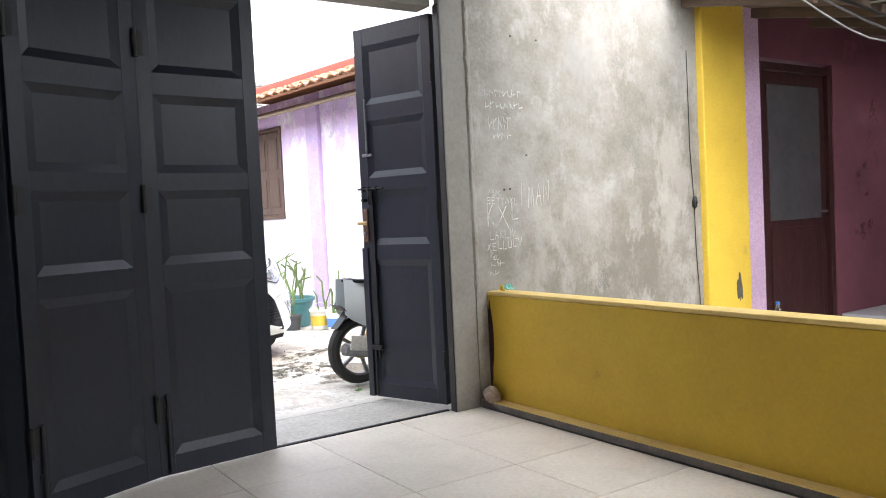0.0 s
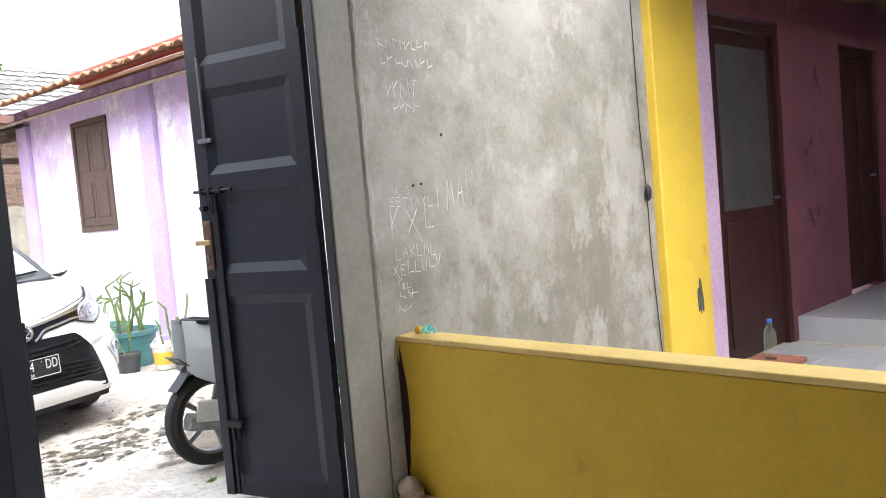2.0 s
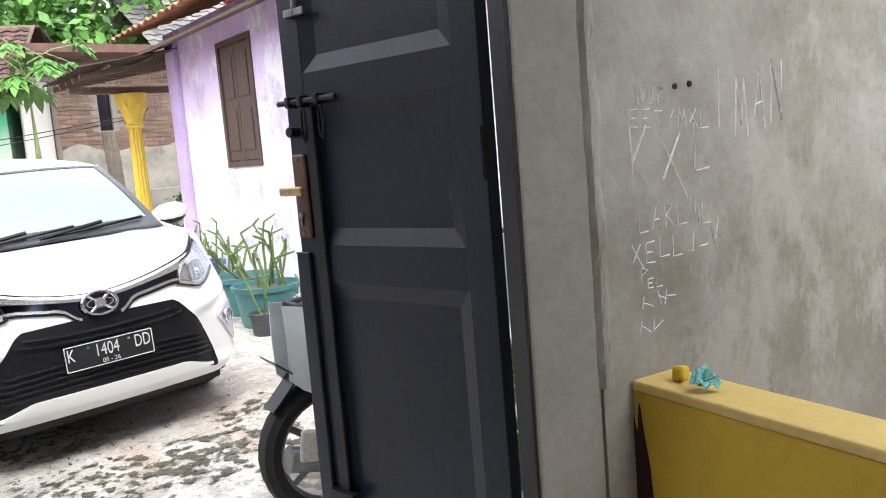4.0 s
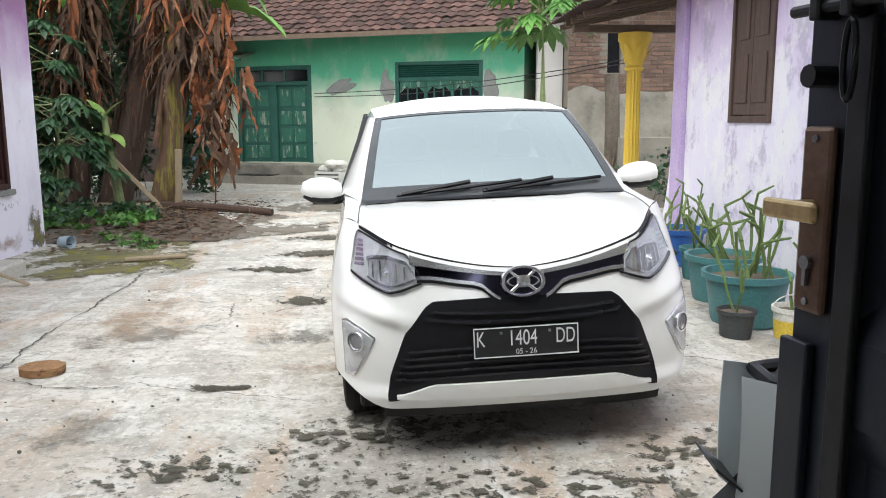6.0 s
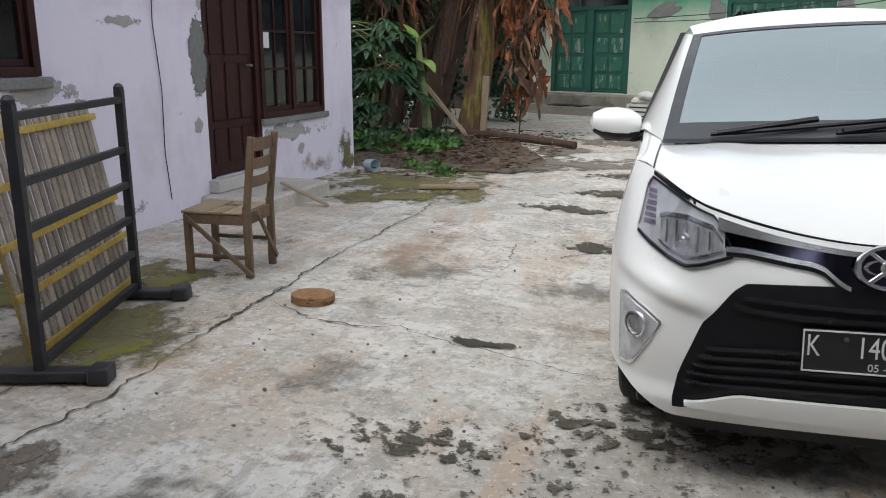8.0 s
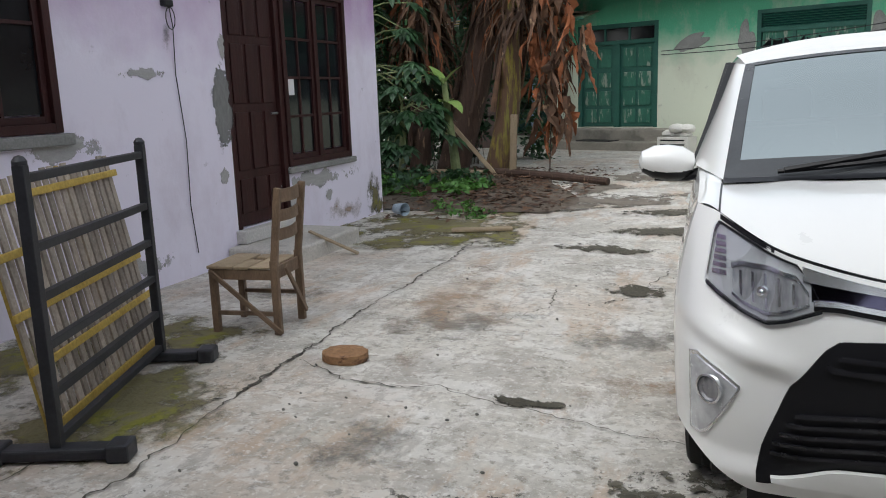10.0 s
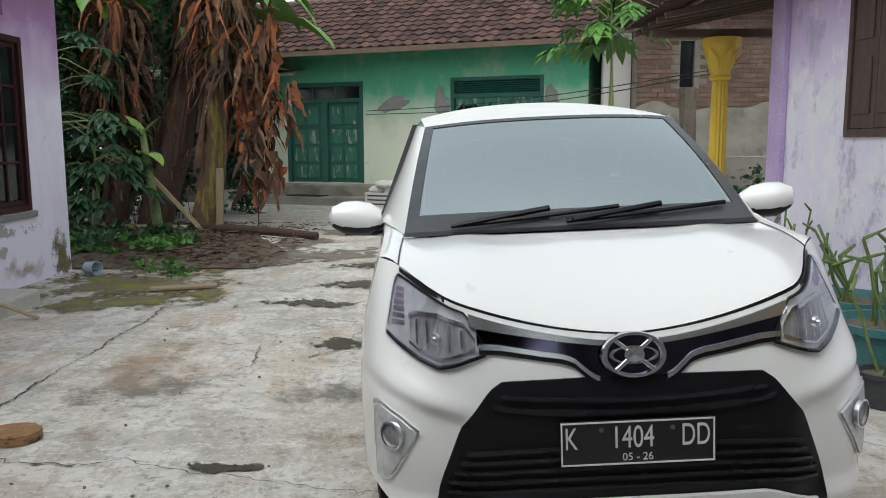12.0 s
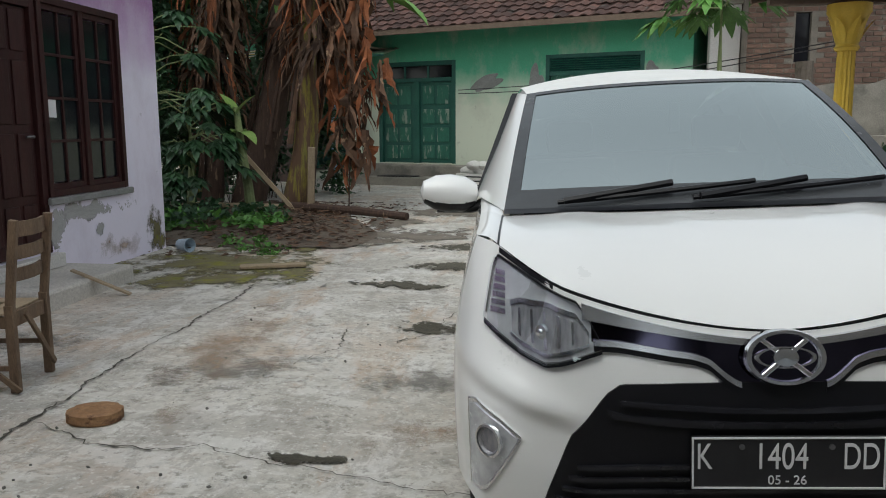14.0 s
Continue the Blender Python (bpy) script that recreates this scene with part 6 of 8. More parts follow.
def tree(name, x, y, height, crown, seed, label, count=2600, material=LEAFDARK, size=0.28):
    rnd = random.Random(seed)
    g = thing(name, label, "tree", B @ pose(x, y, 0))
    tr = bmesh.new()
    tube(tr, [(0, 0, -0.1), (0.1, 0.05, height * 0.3), (0.0, 0.1, height * 0.62)], 0.22, 10, 0.5)
    part("trunk", tr, BARK, g, "", True)
    for k in range(6):
        a = 6.28 * k / 6 + rnd.uniform(-0.4, 0.4)
        e = Vector((math.cos(a) * crown * 0.7, math.sin(a) * crown * 0.7, height * rnd.uniform(0.7, 0.95)))
        part("limb", tube(bmesh.new(), [(0, 0.08, height * 0.5), e * 0.5 + Vector((0, 0, height * 0.3)), e], 0.09, 6, 0.3), BARK, g)
    bm = bmesh.new()
    for k in range(5):
        a = 6.28 * k / 5
        leaf_cloud(bm, (math.cos(a) * crown * 0.5, math.sin(a) * crown * 0.5, height * rnd.uniform(0.72, 0.95)), (crown * 0.75, crown * 0.75, height * 0.22), count // 5, size, seed * 7 + k)
    part("crown", bm, material, g, "uneven leafy crown")
    return g


tree("tree", 4.6, 27.0, 8.5, 2.8, 41, "broad leafy tree behind the green house", 3800)
tree("tree", 8.0, 23.5, 7.0, 2.4, 42, "leafy tree beside the brick house", 3400, LEAFBRIGHT)
tree("tree", -5.5, 24.0, 8.0, 3.0, 43, "leafy tree behind the banana clump", 3400)
tree("tree", -3.6, 19.6, 5.2, 1.9, 44, "dense dark tree behind the banana clump", 3400)
tree("tree", -5.2, 16.5, 5.5, 2.2, 45, "dense dark tree behind the lilac house", 2600)
far = bmesh.new()
for k in range(26):
    a = radians(20 + 140 * k / 25)
    leaf_cloud(far, (60 * math.cos(a), 10 + 45 * math.sin(a), 3.6), (4.5, 4.5, 4.5), 420, 1.3, 500 + k)
solid("woods", far, LEAFDARK, B, "far belt of village trees", "trees", kind="stuff")

# ---- planting bed, litter and log ----
bed = bmesh.new()
sheet(bed, lambda u, v: (lerp(-3.6, 0.95 - 0.55 * v + 0.25 * math.sin(9 * v), u), lerp(12.1, 17.6, v), G + 0.012 + 0.13 * math.sin(math.pi * u ** 0.8) * math.sin(math.pi * min(1, v * 1.3)) ** 0.6 + 0.02 * noise.noise((u * 9, v * 9, 1))), 26, 26)
solid("soil_bed", bed, SOIL, B, "bare brown garden soil under the banana clump", "soil", kind="structure", smooth=True)
lit = bmesh.new()
rnd = random.Random(77)
for _ in range(1700):
    x, y = rnd.uniform(-1.6, 1.1), rnd.uniform(12.0, 16.4)
    if rnd.random() < 0.5:
        x, y = rnd.gauss(-0.3, 0.5), rnd.gauss(13.6, 0.9)
    a = rnd.uniform(0, 6.28)
    s = rnd.uniform(0.03, 0.08)
    u = (x + 3.6) / 4.4
    z = gz(x, y) + 0.03 + 0.12 * max(0, math.sin(math.pi * min(1, max(0, u)) ** 0.8)) * max(0.0, math.sin(math.pi * min(1, max(0.0, (y - 12.1) / 5.5 * 1.3)))) ** 0.6
    q = [(x + s * math.cos(a), y + s * math.sin(a)), (x - 0.35 * s * math.sin(a), y + 0.35 * s * math.cos(a)), (x - s * math.cos(a), y - s * math.sin(a)), (x + 0.35 * s * math.sin(a), y - 0.35 * s * math.cos(a))]
    lit.faces.new([lit.verts.new((px, py, z + rnd.uniform(0, 0.025))) for px, py in q])
solid("leaf_litter", lit, LEAFDEAD, B, "scattered dry brown leaf litter", "litter", kind="stuff")
solid("log", tube(bmesh.new(), [(-1.3, 15.3, 0.07), (-0.3, 15.1, 0.075), (0.5, 14.85, 0.05), (1.2, 14.55, 0.02)], 0.075, 10, 0.7), BROWNSTEM, B, "dry fallen trunk lying across the soil", "log", smooth=True)
solid("log", tube(bmesh.new(), [(-2.2, 14.4, 0.16), (-1.5, 14.35, 0.17), (-0.6, 14.6, 0.14)], 0.045, 8, 0.7), PLANK, B, "thin pale branch lying by the ground cover", "branch", smooth=True)
solid("stake", bm_box(-0.03, 0.03, -0.02, 0.02, 0.0, 1.3, 0.004), PLANK, B @ pose(-0.5, 15.1, -0.05, 0, -42), "leaning pale wooden stake", "stake")
solid("stake", bm_box(-0.05, 0.05, -0.02, 0.02, 0.0, 0.95, 0.004), PLANK, B @ pose(-0.32, 15.1, 0.0, 6, 4), "split grey plank standing by the banana stem", "plank")
solid("cup", lathe(bmesh.new(), ((0.001, 0.0), (0.055, 0.0), (0.075, 0.16), (0.07, 0.16), (0.05, 0.01)), 18, pose(-0.72, 11.75, 0.02, 90, 0, 65)), surface("pale blue plastic", (0.48, 0.58, 0.66), (0.42, 0.52, 0.6), 6, 0.4, 0.02), B, "pale blue plastic cup lying on its side", "cup", smooth=True)

# ---- cracks, moss and stains of the yard ----
ribbon("crack", [(0.98, 4.6), (0.93, 5.8), (0.86, 6.85), (0.80, 8.3), (0.73, 10.0), (0.78, 11.6)], 0.055, 1, "long dirt-filled joint along the driveway")
ribbon("crack", [(0.86, 7.0), (1.35, 6.85), (1.75, 6.9), (2.1, 6.75), (2.9, 6.6), (3.6, 6.55), (4.6, 6.7)], 0.026, 2, "thin crack across the concrete")
ribbon("crack", [(2.5, 9.7), (2.45, 9.3), (2.42, 9.0), (2.2, 8.6)], 0.035, 3, "short crack with dirt")
ribbon("crack", [(1.2, 9.8), (1.7, 9.6), (2.6, 9.75), (3.0, 9.6)], 0.03, 4, "wandering crack in the concrete")
ribbon("crack", [(1.5, 10.8), (2.0, 11.2), (2.6, 11.0), (3.1, 11.4)], 0.05, 5, "wide dirt-filled crack")
ribbon("crack", [(1.0, 12.3), (1.7, 12.7), (2.5, 12.5), (3.2, 13.0)], 0.06, 6, "wide dirt-filled crack")
ribbon("crack", [(1.3, 14.2), (2.2, 14.8), (3.0, 14.5)], 0.07, 7, "broken concrete edge with dirt")
ribbon("crack", [(1.75, 8.0), (1.9, 8.4), (1.85, 8.8)], 0.02, 8, "hairline crack")
ribbon("crack", [(0.5, 5.2), (0.52, 6.2), (0.85, 6.45)], 0.02, 9, "hairline crack in the moss")
ribbon("crack", [(4.4, 7.6), (4.8, 7.1), (5.2, 6.9)], 0.02, 10, "hairline crack near the pots")
ribbon("crack", [(1.4, 16.5), (2.4, 16.8), (3.4, 16.4)], 0.06, 11, "broken concrete edge with dirt")
def stain(x, y, rx, ry, material, label, k, turn=0):
    """A film on the concrete, following the yard's level."""
    bm = bmesh.new()
    c, sn = math.cos(radians(turn)), math.sin(radians(turn))
    base = gz(x, y)

    def at(u, v):
        lx, ly = 2 * u - 1, 2 * v - 1
        return (lx, ly, gz(x + lx * rx * c - ly * ry * sn, y + lx * rx * sn + ly * ry * c) - base)
    sheet(bm, at, 16, 16)
    solid("stain", bm, material, B @ pose(x, y, base + 0.0062 + 0.0005 * k, 0, 0, turn) @ Matrix.Diagonal((rx, ry, 1, 1)), label, "stain", kind="structure")


STAINS = (
    (1.0, 12.7, 0.5, 0.5, SOIL_EDGE, "soil washed off the bed", 20), (1.05, 14.3, 0.5, 0.6, SOIL_EDGE, "soil washed off the bed", 0), (0.9, 10.6, 0.35, 0.5, MOSS_EDGE, "moss along the joint", 0), (0.35, 5.0, 0.5, 0.6, MOSS_EDGE, "mossy film by the gate", 0),
    (0.42, 6.2, 0.55, 0.85, MOSS_EDGE, "mossy film beside the joint", 0), (-0.15, 7.2, 0.7, 0.5, MOSS_EDGE, "mossy film under the chair", 10), (-0.55, 6.6, 0.5, 0.7, MOSS_EDGE, "mossy film by the wall", 0),
    (-0.05, 11.2, 1.3, 1.1, MOSS_EDGE, "green moss on damp concrete", 0), (0.2, 10.3, 0.8, 0.5, MOSS_EDGE, "thin moss on the concrete", 20), (0.1, 12.3, 1.0, 0.6, MOSS_EDGE, "moss at the edge of the soil", 0),
    (2.15, 6.84, 0.24, 0.065, PIT_EDGE, "dark pit in the concrete", 6), (3.55, 6.05, 0.55, 0.24, WET_EDGE, "damp stain before the car", -10), (2.35, 9.0, 0.24, 0.2, PIT_EDGE, "dark dirt in a broken spot", 0),
    (3.1, 6.2, 0.7, 0.3, CRUMB_EDGE, "dark dirt crumbs on the concrete", 15), (2.3, 5.8, 0.5, 0.22, CRUMB_EDGE, "dark crumbs on the concrete", 10), (1.45, 7.9, 0.8, 0.5, WET_EDGE, "brown stain on the concrete", 30),
    (1.9, 10.3, 0.5, 0.2, PIT_EDGE, "damp pit", 0), (2.3, 11.2, 0.6, 0.24, PIT_EDGE, "damp pit", 10), (1.5, 13.2, 0.9, 0.6, SOIL_EDGE, "soil washed over the concrete", 0), (2.7, 13.8, 0.9, 0.4, SOIL_EDGE, "soil washed over the concrete", 0),
    (4.55, 5.75, 0.5, 0.28, CRUMB_EDGE, "dark crumbs beside the car", 0), (1.6, 5.1, 0.5, 0.3, WET_EDGE, "grey stain on the concrete", 20), (2.0, 15.6, 1.2, 0.7, SOIL_EDGE, "soil washed over the concrete", 0), (4.5, 4.7, 0.7, 0.4, SOIL_EDGE, "soil beside the ramp", 0),
    (1.25, 8.3, 0.55, 1.7, RUST_EDGE, "reddish earth along the joint", 4), (2.9, 7.2, 0.7, 0.8, RUST_EDGE, "reddish earth film", 0), (2.6, 8.0, 0.9, 0.35, WET_EDGE, "brown damp streak", 15), (1.4, 9.2, 0.3, 0.25, PALE_EDGE, "pale lime spot", 0),
    (3.0, 5.3, 0.95, 0.55, CRUMB_EDGE, "dark crumbs and moss before the ramp", 5), (3.9, 5.3, 0.7, 0.4, CRUMB_EDGE, "dark crumbs and moss before the ramp", -10), (1.7, 6.2, 0.5, 0.3, WET_EDGE, "grey stain on the concrete", 40), (1.1, 4.9, 0.25, 0.7, SOIL_EDGE, "soil along the joint", 5),
    (2.4, 12.4, 0.8, 0.35, PIT_EDGE, "damp pit", 10), (3.6, 8.6, 0.5, 0.6, WET_EDGE, "grey stain beside the car", 0), (0.0, 8.3, 0.6, 0.4, WET_EDGE, "damp film on the apron", 0), (2.0, 4.4, 0.6, 0.3, SOIL_EDGE, "soil at the edge of the yard", 0), (1.90, 5.52, 0.16, 0.06, RUST_EDGE, "orange earth spot", 30))
for k, (x, y, rx, ry, mt, lb, tn) in enumerate(STAINS):
    stain(x, y, rx * 1.25, ry * 1.25, mt, lb, k % 7, tn)
peb = bmesh.new()
rnd = random.Random(9)
for _ in range(170):
    x, y = rnd.uniform(1.0, 5.4), rnd.uniform(4.6, 9.5)
    if rnd.random() < 0.4:
        x, y = rnd.gauss(3.4, 0.6), rnd.gauss(5.9, 0.35)
    r = rnd.uniform(0.004, 0.011)
    bmesh.ops.create_icosphere(peb, subdivisions=1, radius=r, matrix=Matrix.LocRotScale((x, y, gz(x, y) + 0.01 + r * 0.3), Euler((rnd.random(), rnd.random(), rnd.random())), (1, rnd.uniform(0.6, 1), 0.5)))
solid("pebbles", peb, WET, B, "scattered dark pebbles and crumbs", "pebbles", kind="stuff")


# ---- steel barrier with a lath panel leaning behind it ----
F0, F1 = Vector((0.60, 5.72, G)), Vector((0.18, 6.80, G))
fd = (F1 - F0).normalized()
ang = math.degrees(math.atan2(fd.y, fd.x))
FB = B @ Matrix.Translation(F0) @ pose(0, 0, 0, 0, 0, ang)
fl_ = (F1 - F0).length
fb = thing("barrier", "black painted steel barrier with six bars on flat feet", "barrier", FB)
for x in (0.0, fl_):
    ps = part("post", bm_box(x - 0.022, x + 0.022, -0.022, 0.022, 0.06, 1.15, 0.004), FENCEPAINT, fb)
    part("post_cap", lathe(bmesh.new(), ((0.026, 1.15), (0.027, 1.165), (0.015, 1.182), (0.001, 1.186)), 12, Matrix.Translation((x, 0, 0))), FENCEPAINT, ps, "", True)
    part("foot", bm_box(x - 0.045, x + 0.045, -0.27, 0.27, 0.012, 0.06, 0.012), FENCEPAINT, fb, "flat black foot")
    part("foot_pad", bm_box(x - 0.055, x + 0.055, -0.29, -0.20, 0.0, 0.075, 0.012), FENCEPAINT, fb, "rubber foot end")
    part("foot_pad", bm_box(x - 0.055, x + 0.055, 0.20, 0.29, 0.0, 0.075, 0.012), FENCEPAINT, fb, "rubber foot end")
for k, z in enumerate((0.085, 0.27, 0.46, 0.65, 0.84, 1.10)):
    part("bar", bm_box(0.022, fl_ - 0.022, -0.017, 0.017, z - 0.017, z + 0.017, 0.003), FENCEPAINT, fb)
pn = thing("lath_panel", "yellow bamboo and grey lath panel leaning against the barrier", "panel", FB @ pose(0.10, 0.08, 0.03, -10, 0, 0))
rnd = random.Random(3)
for k in range(19):
    x = 0.03 + k * 0.066
    part("lath", bm_box(x, x + rnd.uniform(0.035, 0.05), -0.006, 0.006, rnd.uniform(0.0, 0.02), 1.06 + rnd.uniform(-0.02, 0.02), 0.002), SLATS, pn)
for z in (0.03, 0.28, 0.50, 0.74, 0.96):
    part("lath", bm_box(0.0, 1.30, -0.022, -0.008, z, z + 0.035, 0.004), BAMBOO, pn, "yellow bamboo cross lath")
for x in (0.03, 0.72, 1.25):
    part("lath", bm_box(x, x + 0.035, 0.008, 0.022, 0.0, 1.07, 0.004), BAMBOO, pn, "yellow bamboo upright")

# ---- broken wooden chair: its back stands towards the driveway ----
ch = thing("wooden_chair", "weathered wooden chair with a broken seat and nailed slanting braces", "chair", B @ pose(0.31, 7.53, G + 0.003, 0, 0, 8))
for y in (-0.17, 0.17):
    part("leg", bm_box(-0.215, -0.175, y - 0.02, y + 0.02, 0, 0.385, 0.004), RAWWOOD, ch)
    bp = bmesh.new()
    box(bp, 0.175, 0.22, y - 0.018, y + 0.018, 0, 0.44, 0.004)
    box(bp, 0.0, 0.042, y - 0.016, y + 0.016, 0.0, 0.44, 0.006, m=Matrix.Translation((0.178, 0, 0.425)) @ pose(0, 0, 0, 0, 7))
    part("back_post", bp, RAWWOOD, ch)
    part("seat_rail", bm_box(-0.175, 0.175, y - 0.012, y + 0.012, 0.325, 0.385, 0.003), RAWWOOD, ch)
    part("stretcher", bm_box(-0.175, 0.175, y - 0.01, y + 0.01, 0.11 + 0.05 * (y > 0), 0.135 + 0.05 * (y > 0), 0.003), RAWWOOD, ch)
part("seat_rail", bm_box(-0.205, -0.185, -0.15, 0.15, 0.325, 0.385, 0.003), RAWWOOD, ch)
part("seat_rail", bm_box(0.185, 0.205, -0.15, 0.15, 0.325, 0.40, 0.003), RAWWOOD, ch)
st = bmesh.new()
rnd = random.Random(8)
for x0, x1, y0, y1 in ((-0.225, -0.06, -0.19, 0.19), (-0.055, 0.04, -0.19, 0.02), (-0.05, 0.05, 0.09, 0.19), (0.045, 0.17, -0.19, 0.19)):
    box(st, x0, x1, y0, y1, 0.387 + rnd.uniform(0, 0.004), 0.402 + rnd.uniform(0, 0.004), 0.004)
part("seat", st, PLANK, ch, "split grey seat boards with a broken hole")
for z in (0.55, 0.66, 0.77):
    sl = bmesh.new()
    sheet(sl, lambda u, v: (0.198 + (z - 0.43) * 0.12 + 0.03 * math.sin(math.pi * u), -0.153 + 0.306 * u, z + (0.065 if z < 0.7 else 0.075) * v), 10, 2, 0.014)
    part("back_slat", sl, RAWWOOD, ch, "", True)
part("brace", bm_box(-0.014, 0.014, -0.008, 0.008, 0, 0.56, 0.003), RAWWOOD, ch, "nailed slanting brace", m=Matrix.Translation((0.235, -0.205, 0.015)) @ pose(0, 0, 0, 0, -50))
part("brace", bm_box(-0.008, 0.008, -0.014, 0.014, 0, 0.42, 0.003), RAWWOOD, ch, "nailed slanting brace", m=Matrix.Translation((0.235, 0.16, 0.06)) @ pose(0, 0, 0, 38))

hk = bmesh.new()
rnd = random.Random(4)
sheet(hk, lambda u, v: ((0.11 + 0.012 * noise.noise((6 * math.cos(6.283 * u), 6 * math.sin(6.283 * u), 2))) * math.cos(6.2832 * u) * (1.0 if v < 0.5 else 1.0 - (v - 0.5) * 1.9), 0.10 * math.sin(6.2832 * u) * (1.0 if v < 0.5 else 1.0 - (v - 0.5) * 1.9), min(v * 2, 1) * 0.07 + (0.018 * math.sin((v - 0.5) * 3.1) if v > 0.5 else 0) + 0.006 * noise.noise((u * 22, v * 9, 0))), 28, 10)
solid("wood_slice", hk, surface("fibrous brown husk", (0.27, 0.14, 0.065), (0.38, 0.22, 0.11), 9, 0.9, 0.9, 45, c3=(0.13, 0.065, 0.035), amount3=0.35, scale3=14), B @ pose(1.12, 7.1, G + 0.004) @ Matrix.Diagonal((1.12, 1.05, 0.62, 1)), "round brown fibrous stump slice lying on the concrete", "stump", smooth=True)
solid("plank", bm_box(-0.025, 0.025, 0, 0.48, -0.008, 0.008, 0.003), PLANK, B @ pose(-0.10, 9.62, G + 0.012, 24, 0, 100) , "short pale plank leaning on the doorstep", "plank")
solid("plank", bm_box(-0.06, 0.06, -0.3, 0.3, 0, 0.03, 0.006), PLANK, B @ pose(0.6, 10.9, G + 0.012, 0, 0, -70), "broken grey board lying on the moss", "plank")

# ---- loose things on the lilac house wall ----
def wire(name, pts, r, label, material, m, seg=5):
    return solid(name, tube(bmesh.new(), pts, r, seg), material, m, label, "cable", smooth=True)


cb = thing("cable", "black cable hanging from a hook on the lilac wall", "cable", BW)
part("hook", bm_box(8.46, 8.56, -0.05, 0.0, 1.98, 2.03, 0.012), BLACK, cb, "black hook knot")
part("wire", tube(bmesh.new(), [(8.52, -0.03, 2.0), (8.56, -0.02, 1.85), (8.55, -0.012, 1.5), (8.60, -0.012, 1.0), (8.58, -0.012, 0.5), (8.62, -0.012, 0.12)], 0.004, 5), BLACK, cb)
part("wire_loop", tube(bmesh.new(), [(8.53 + 0.05 * math.sin(a), -0.03, 1.9 - 0.08 * math.cos(a)) for a in [6.2832 * k / 12 for k in range(13)]], 0.004, 5), BLACK, cb)
PATCH_EDGE = ragged(surface("grey cement repair", (0.25, 0.25, 0.245), (0.19, 0.19, 0.185), 5, 0.9, 0.4, 50), 4.0, 0.75, 0.06)
for k, (x, z, rx, rz, mt) in enumerate(((9.10, 1.25, 0.16, 0.45, PATCH_EDGE), (9.05, 0.7, 0.08, 0.15, PLASTER_EDGE), (7.4, 1.02, 0.4, 0.12, PLASTER_EDGE), (10.6, 0.5, 0.9, 0.12, PLASTER_EDGE), (10.12, 0.42, 0.18, 0.3, PLASTER_EDGE), (11.8, 0.12, 0.35, 0.4, MOSS_EDGE), (8.2, 1.5, 0.3, 0.06, PLASTER_EDGE), (10.75, 0.3, 0.1, 0.14, PLASTER_EDGE), (9.15, 1.75, 0.07, 0.2, PLASTER_EDGE), (7.9, 0.15, 0.5, 0.12, PLASTER_EDGE), (8.5, 1.8, 0.12, 0.25, WET_EDGE), (11.1, 0.1, 0.8, 0.2, RUST_EDGE))):
    solid("plaster_patch", sheet(bmesh.new(), lambda u, v: (2 * u - 1, 2 * v - 1, 0), 2, 2), mt, BW @ pose(x, -0.003 - 0.0004 * k, z, 90) @ Matrix.Diagonal((rx, rz, 1, 1)), "worn bare patch on the lilac wall", "patch", kind="structure")
solid("paper", bm_box(0, 0.11, -0.002, 0.002, 0, 0.17), PLATEWHITE, BW @ pose(10.15, 0.028, 1.32), "small white paper stuck to the window pane", "paper")

# ---- pots with cactus along the lilac house ----
TEAL = surface("teal plastic", (0.07, 0.22, 0.23), (0.055, 0.18, 0.19), 4, 0.45, 0.05, c3=(0.14, 0.24, 0.23), amount3=0.2, scale3=5)
BLUE = surface("blue plastic", (0.03, 0.13, 0.42), (0.025, 0.10, 0.34), 4, 0.45, 0.05)
GREYPOT = surface("dark grey pot", (0.06, 0.065, 0.07), (0.045, 0.05, 0.055), 4, 0.6, 0.05)
WHITEPOT = surface("white plastic", (0.7, 0.69, 0.64), (0.62, 0.61, 0.56), 4, 0.5, 0.05)
YELLOWBAND = surface("yellow label", (0.65, 0.48, 0.06), (0.55, 0.4, 0.05), 4, 0.5, 0.02)
BLUEBAND = surface("blue label", (0.08, 0.22, 0.5), (0.07, 0.2, 0.45), 4, 0.5, 0.02)


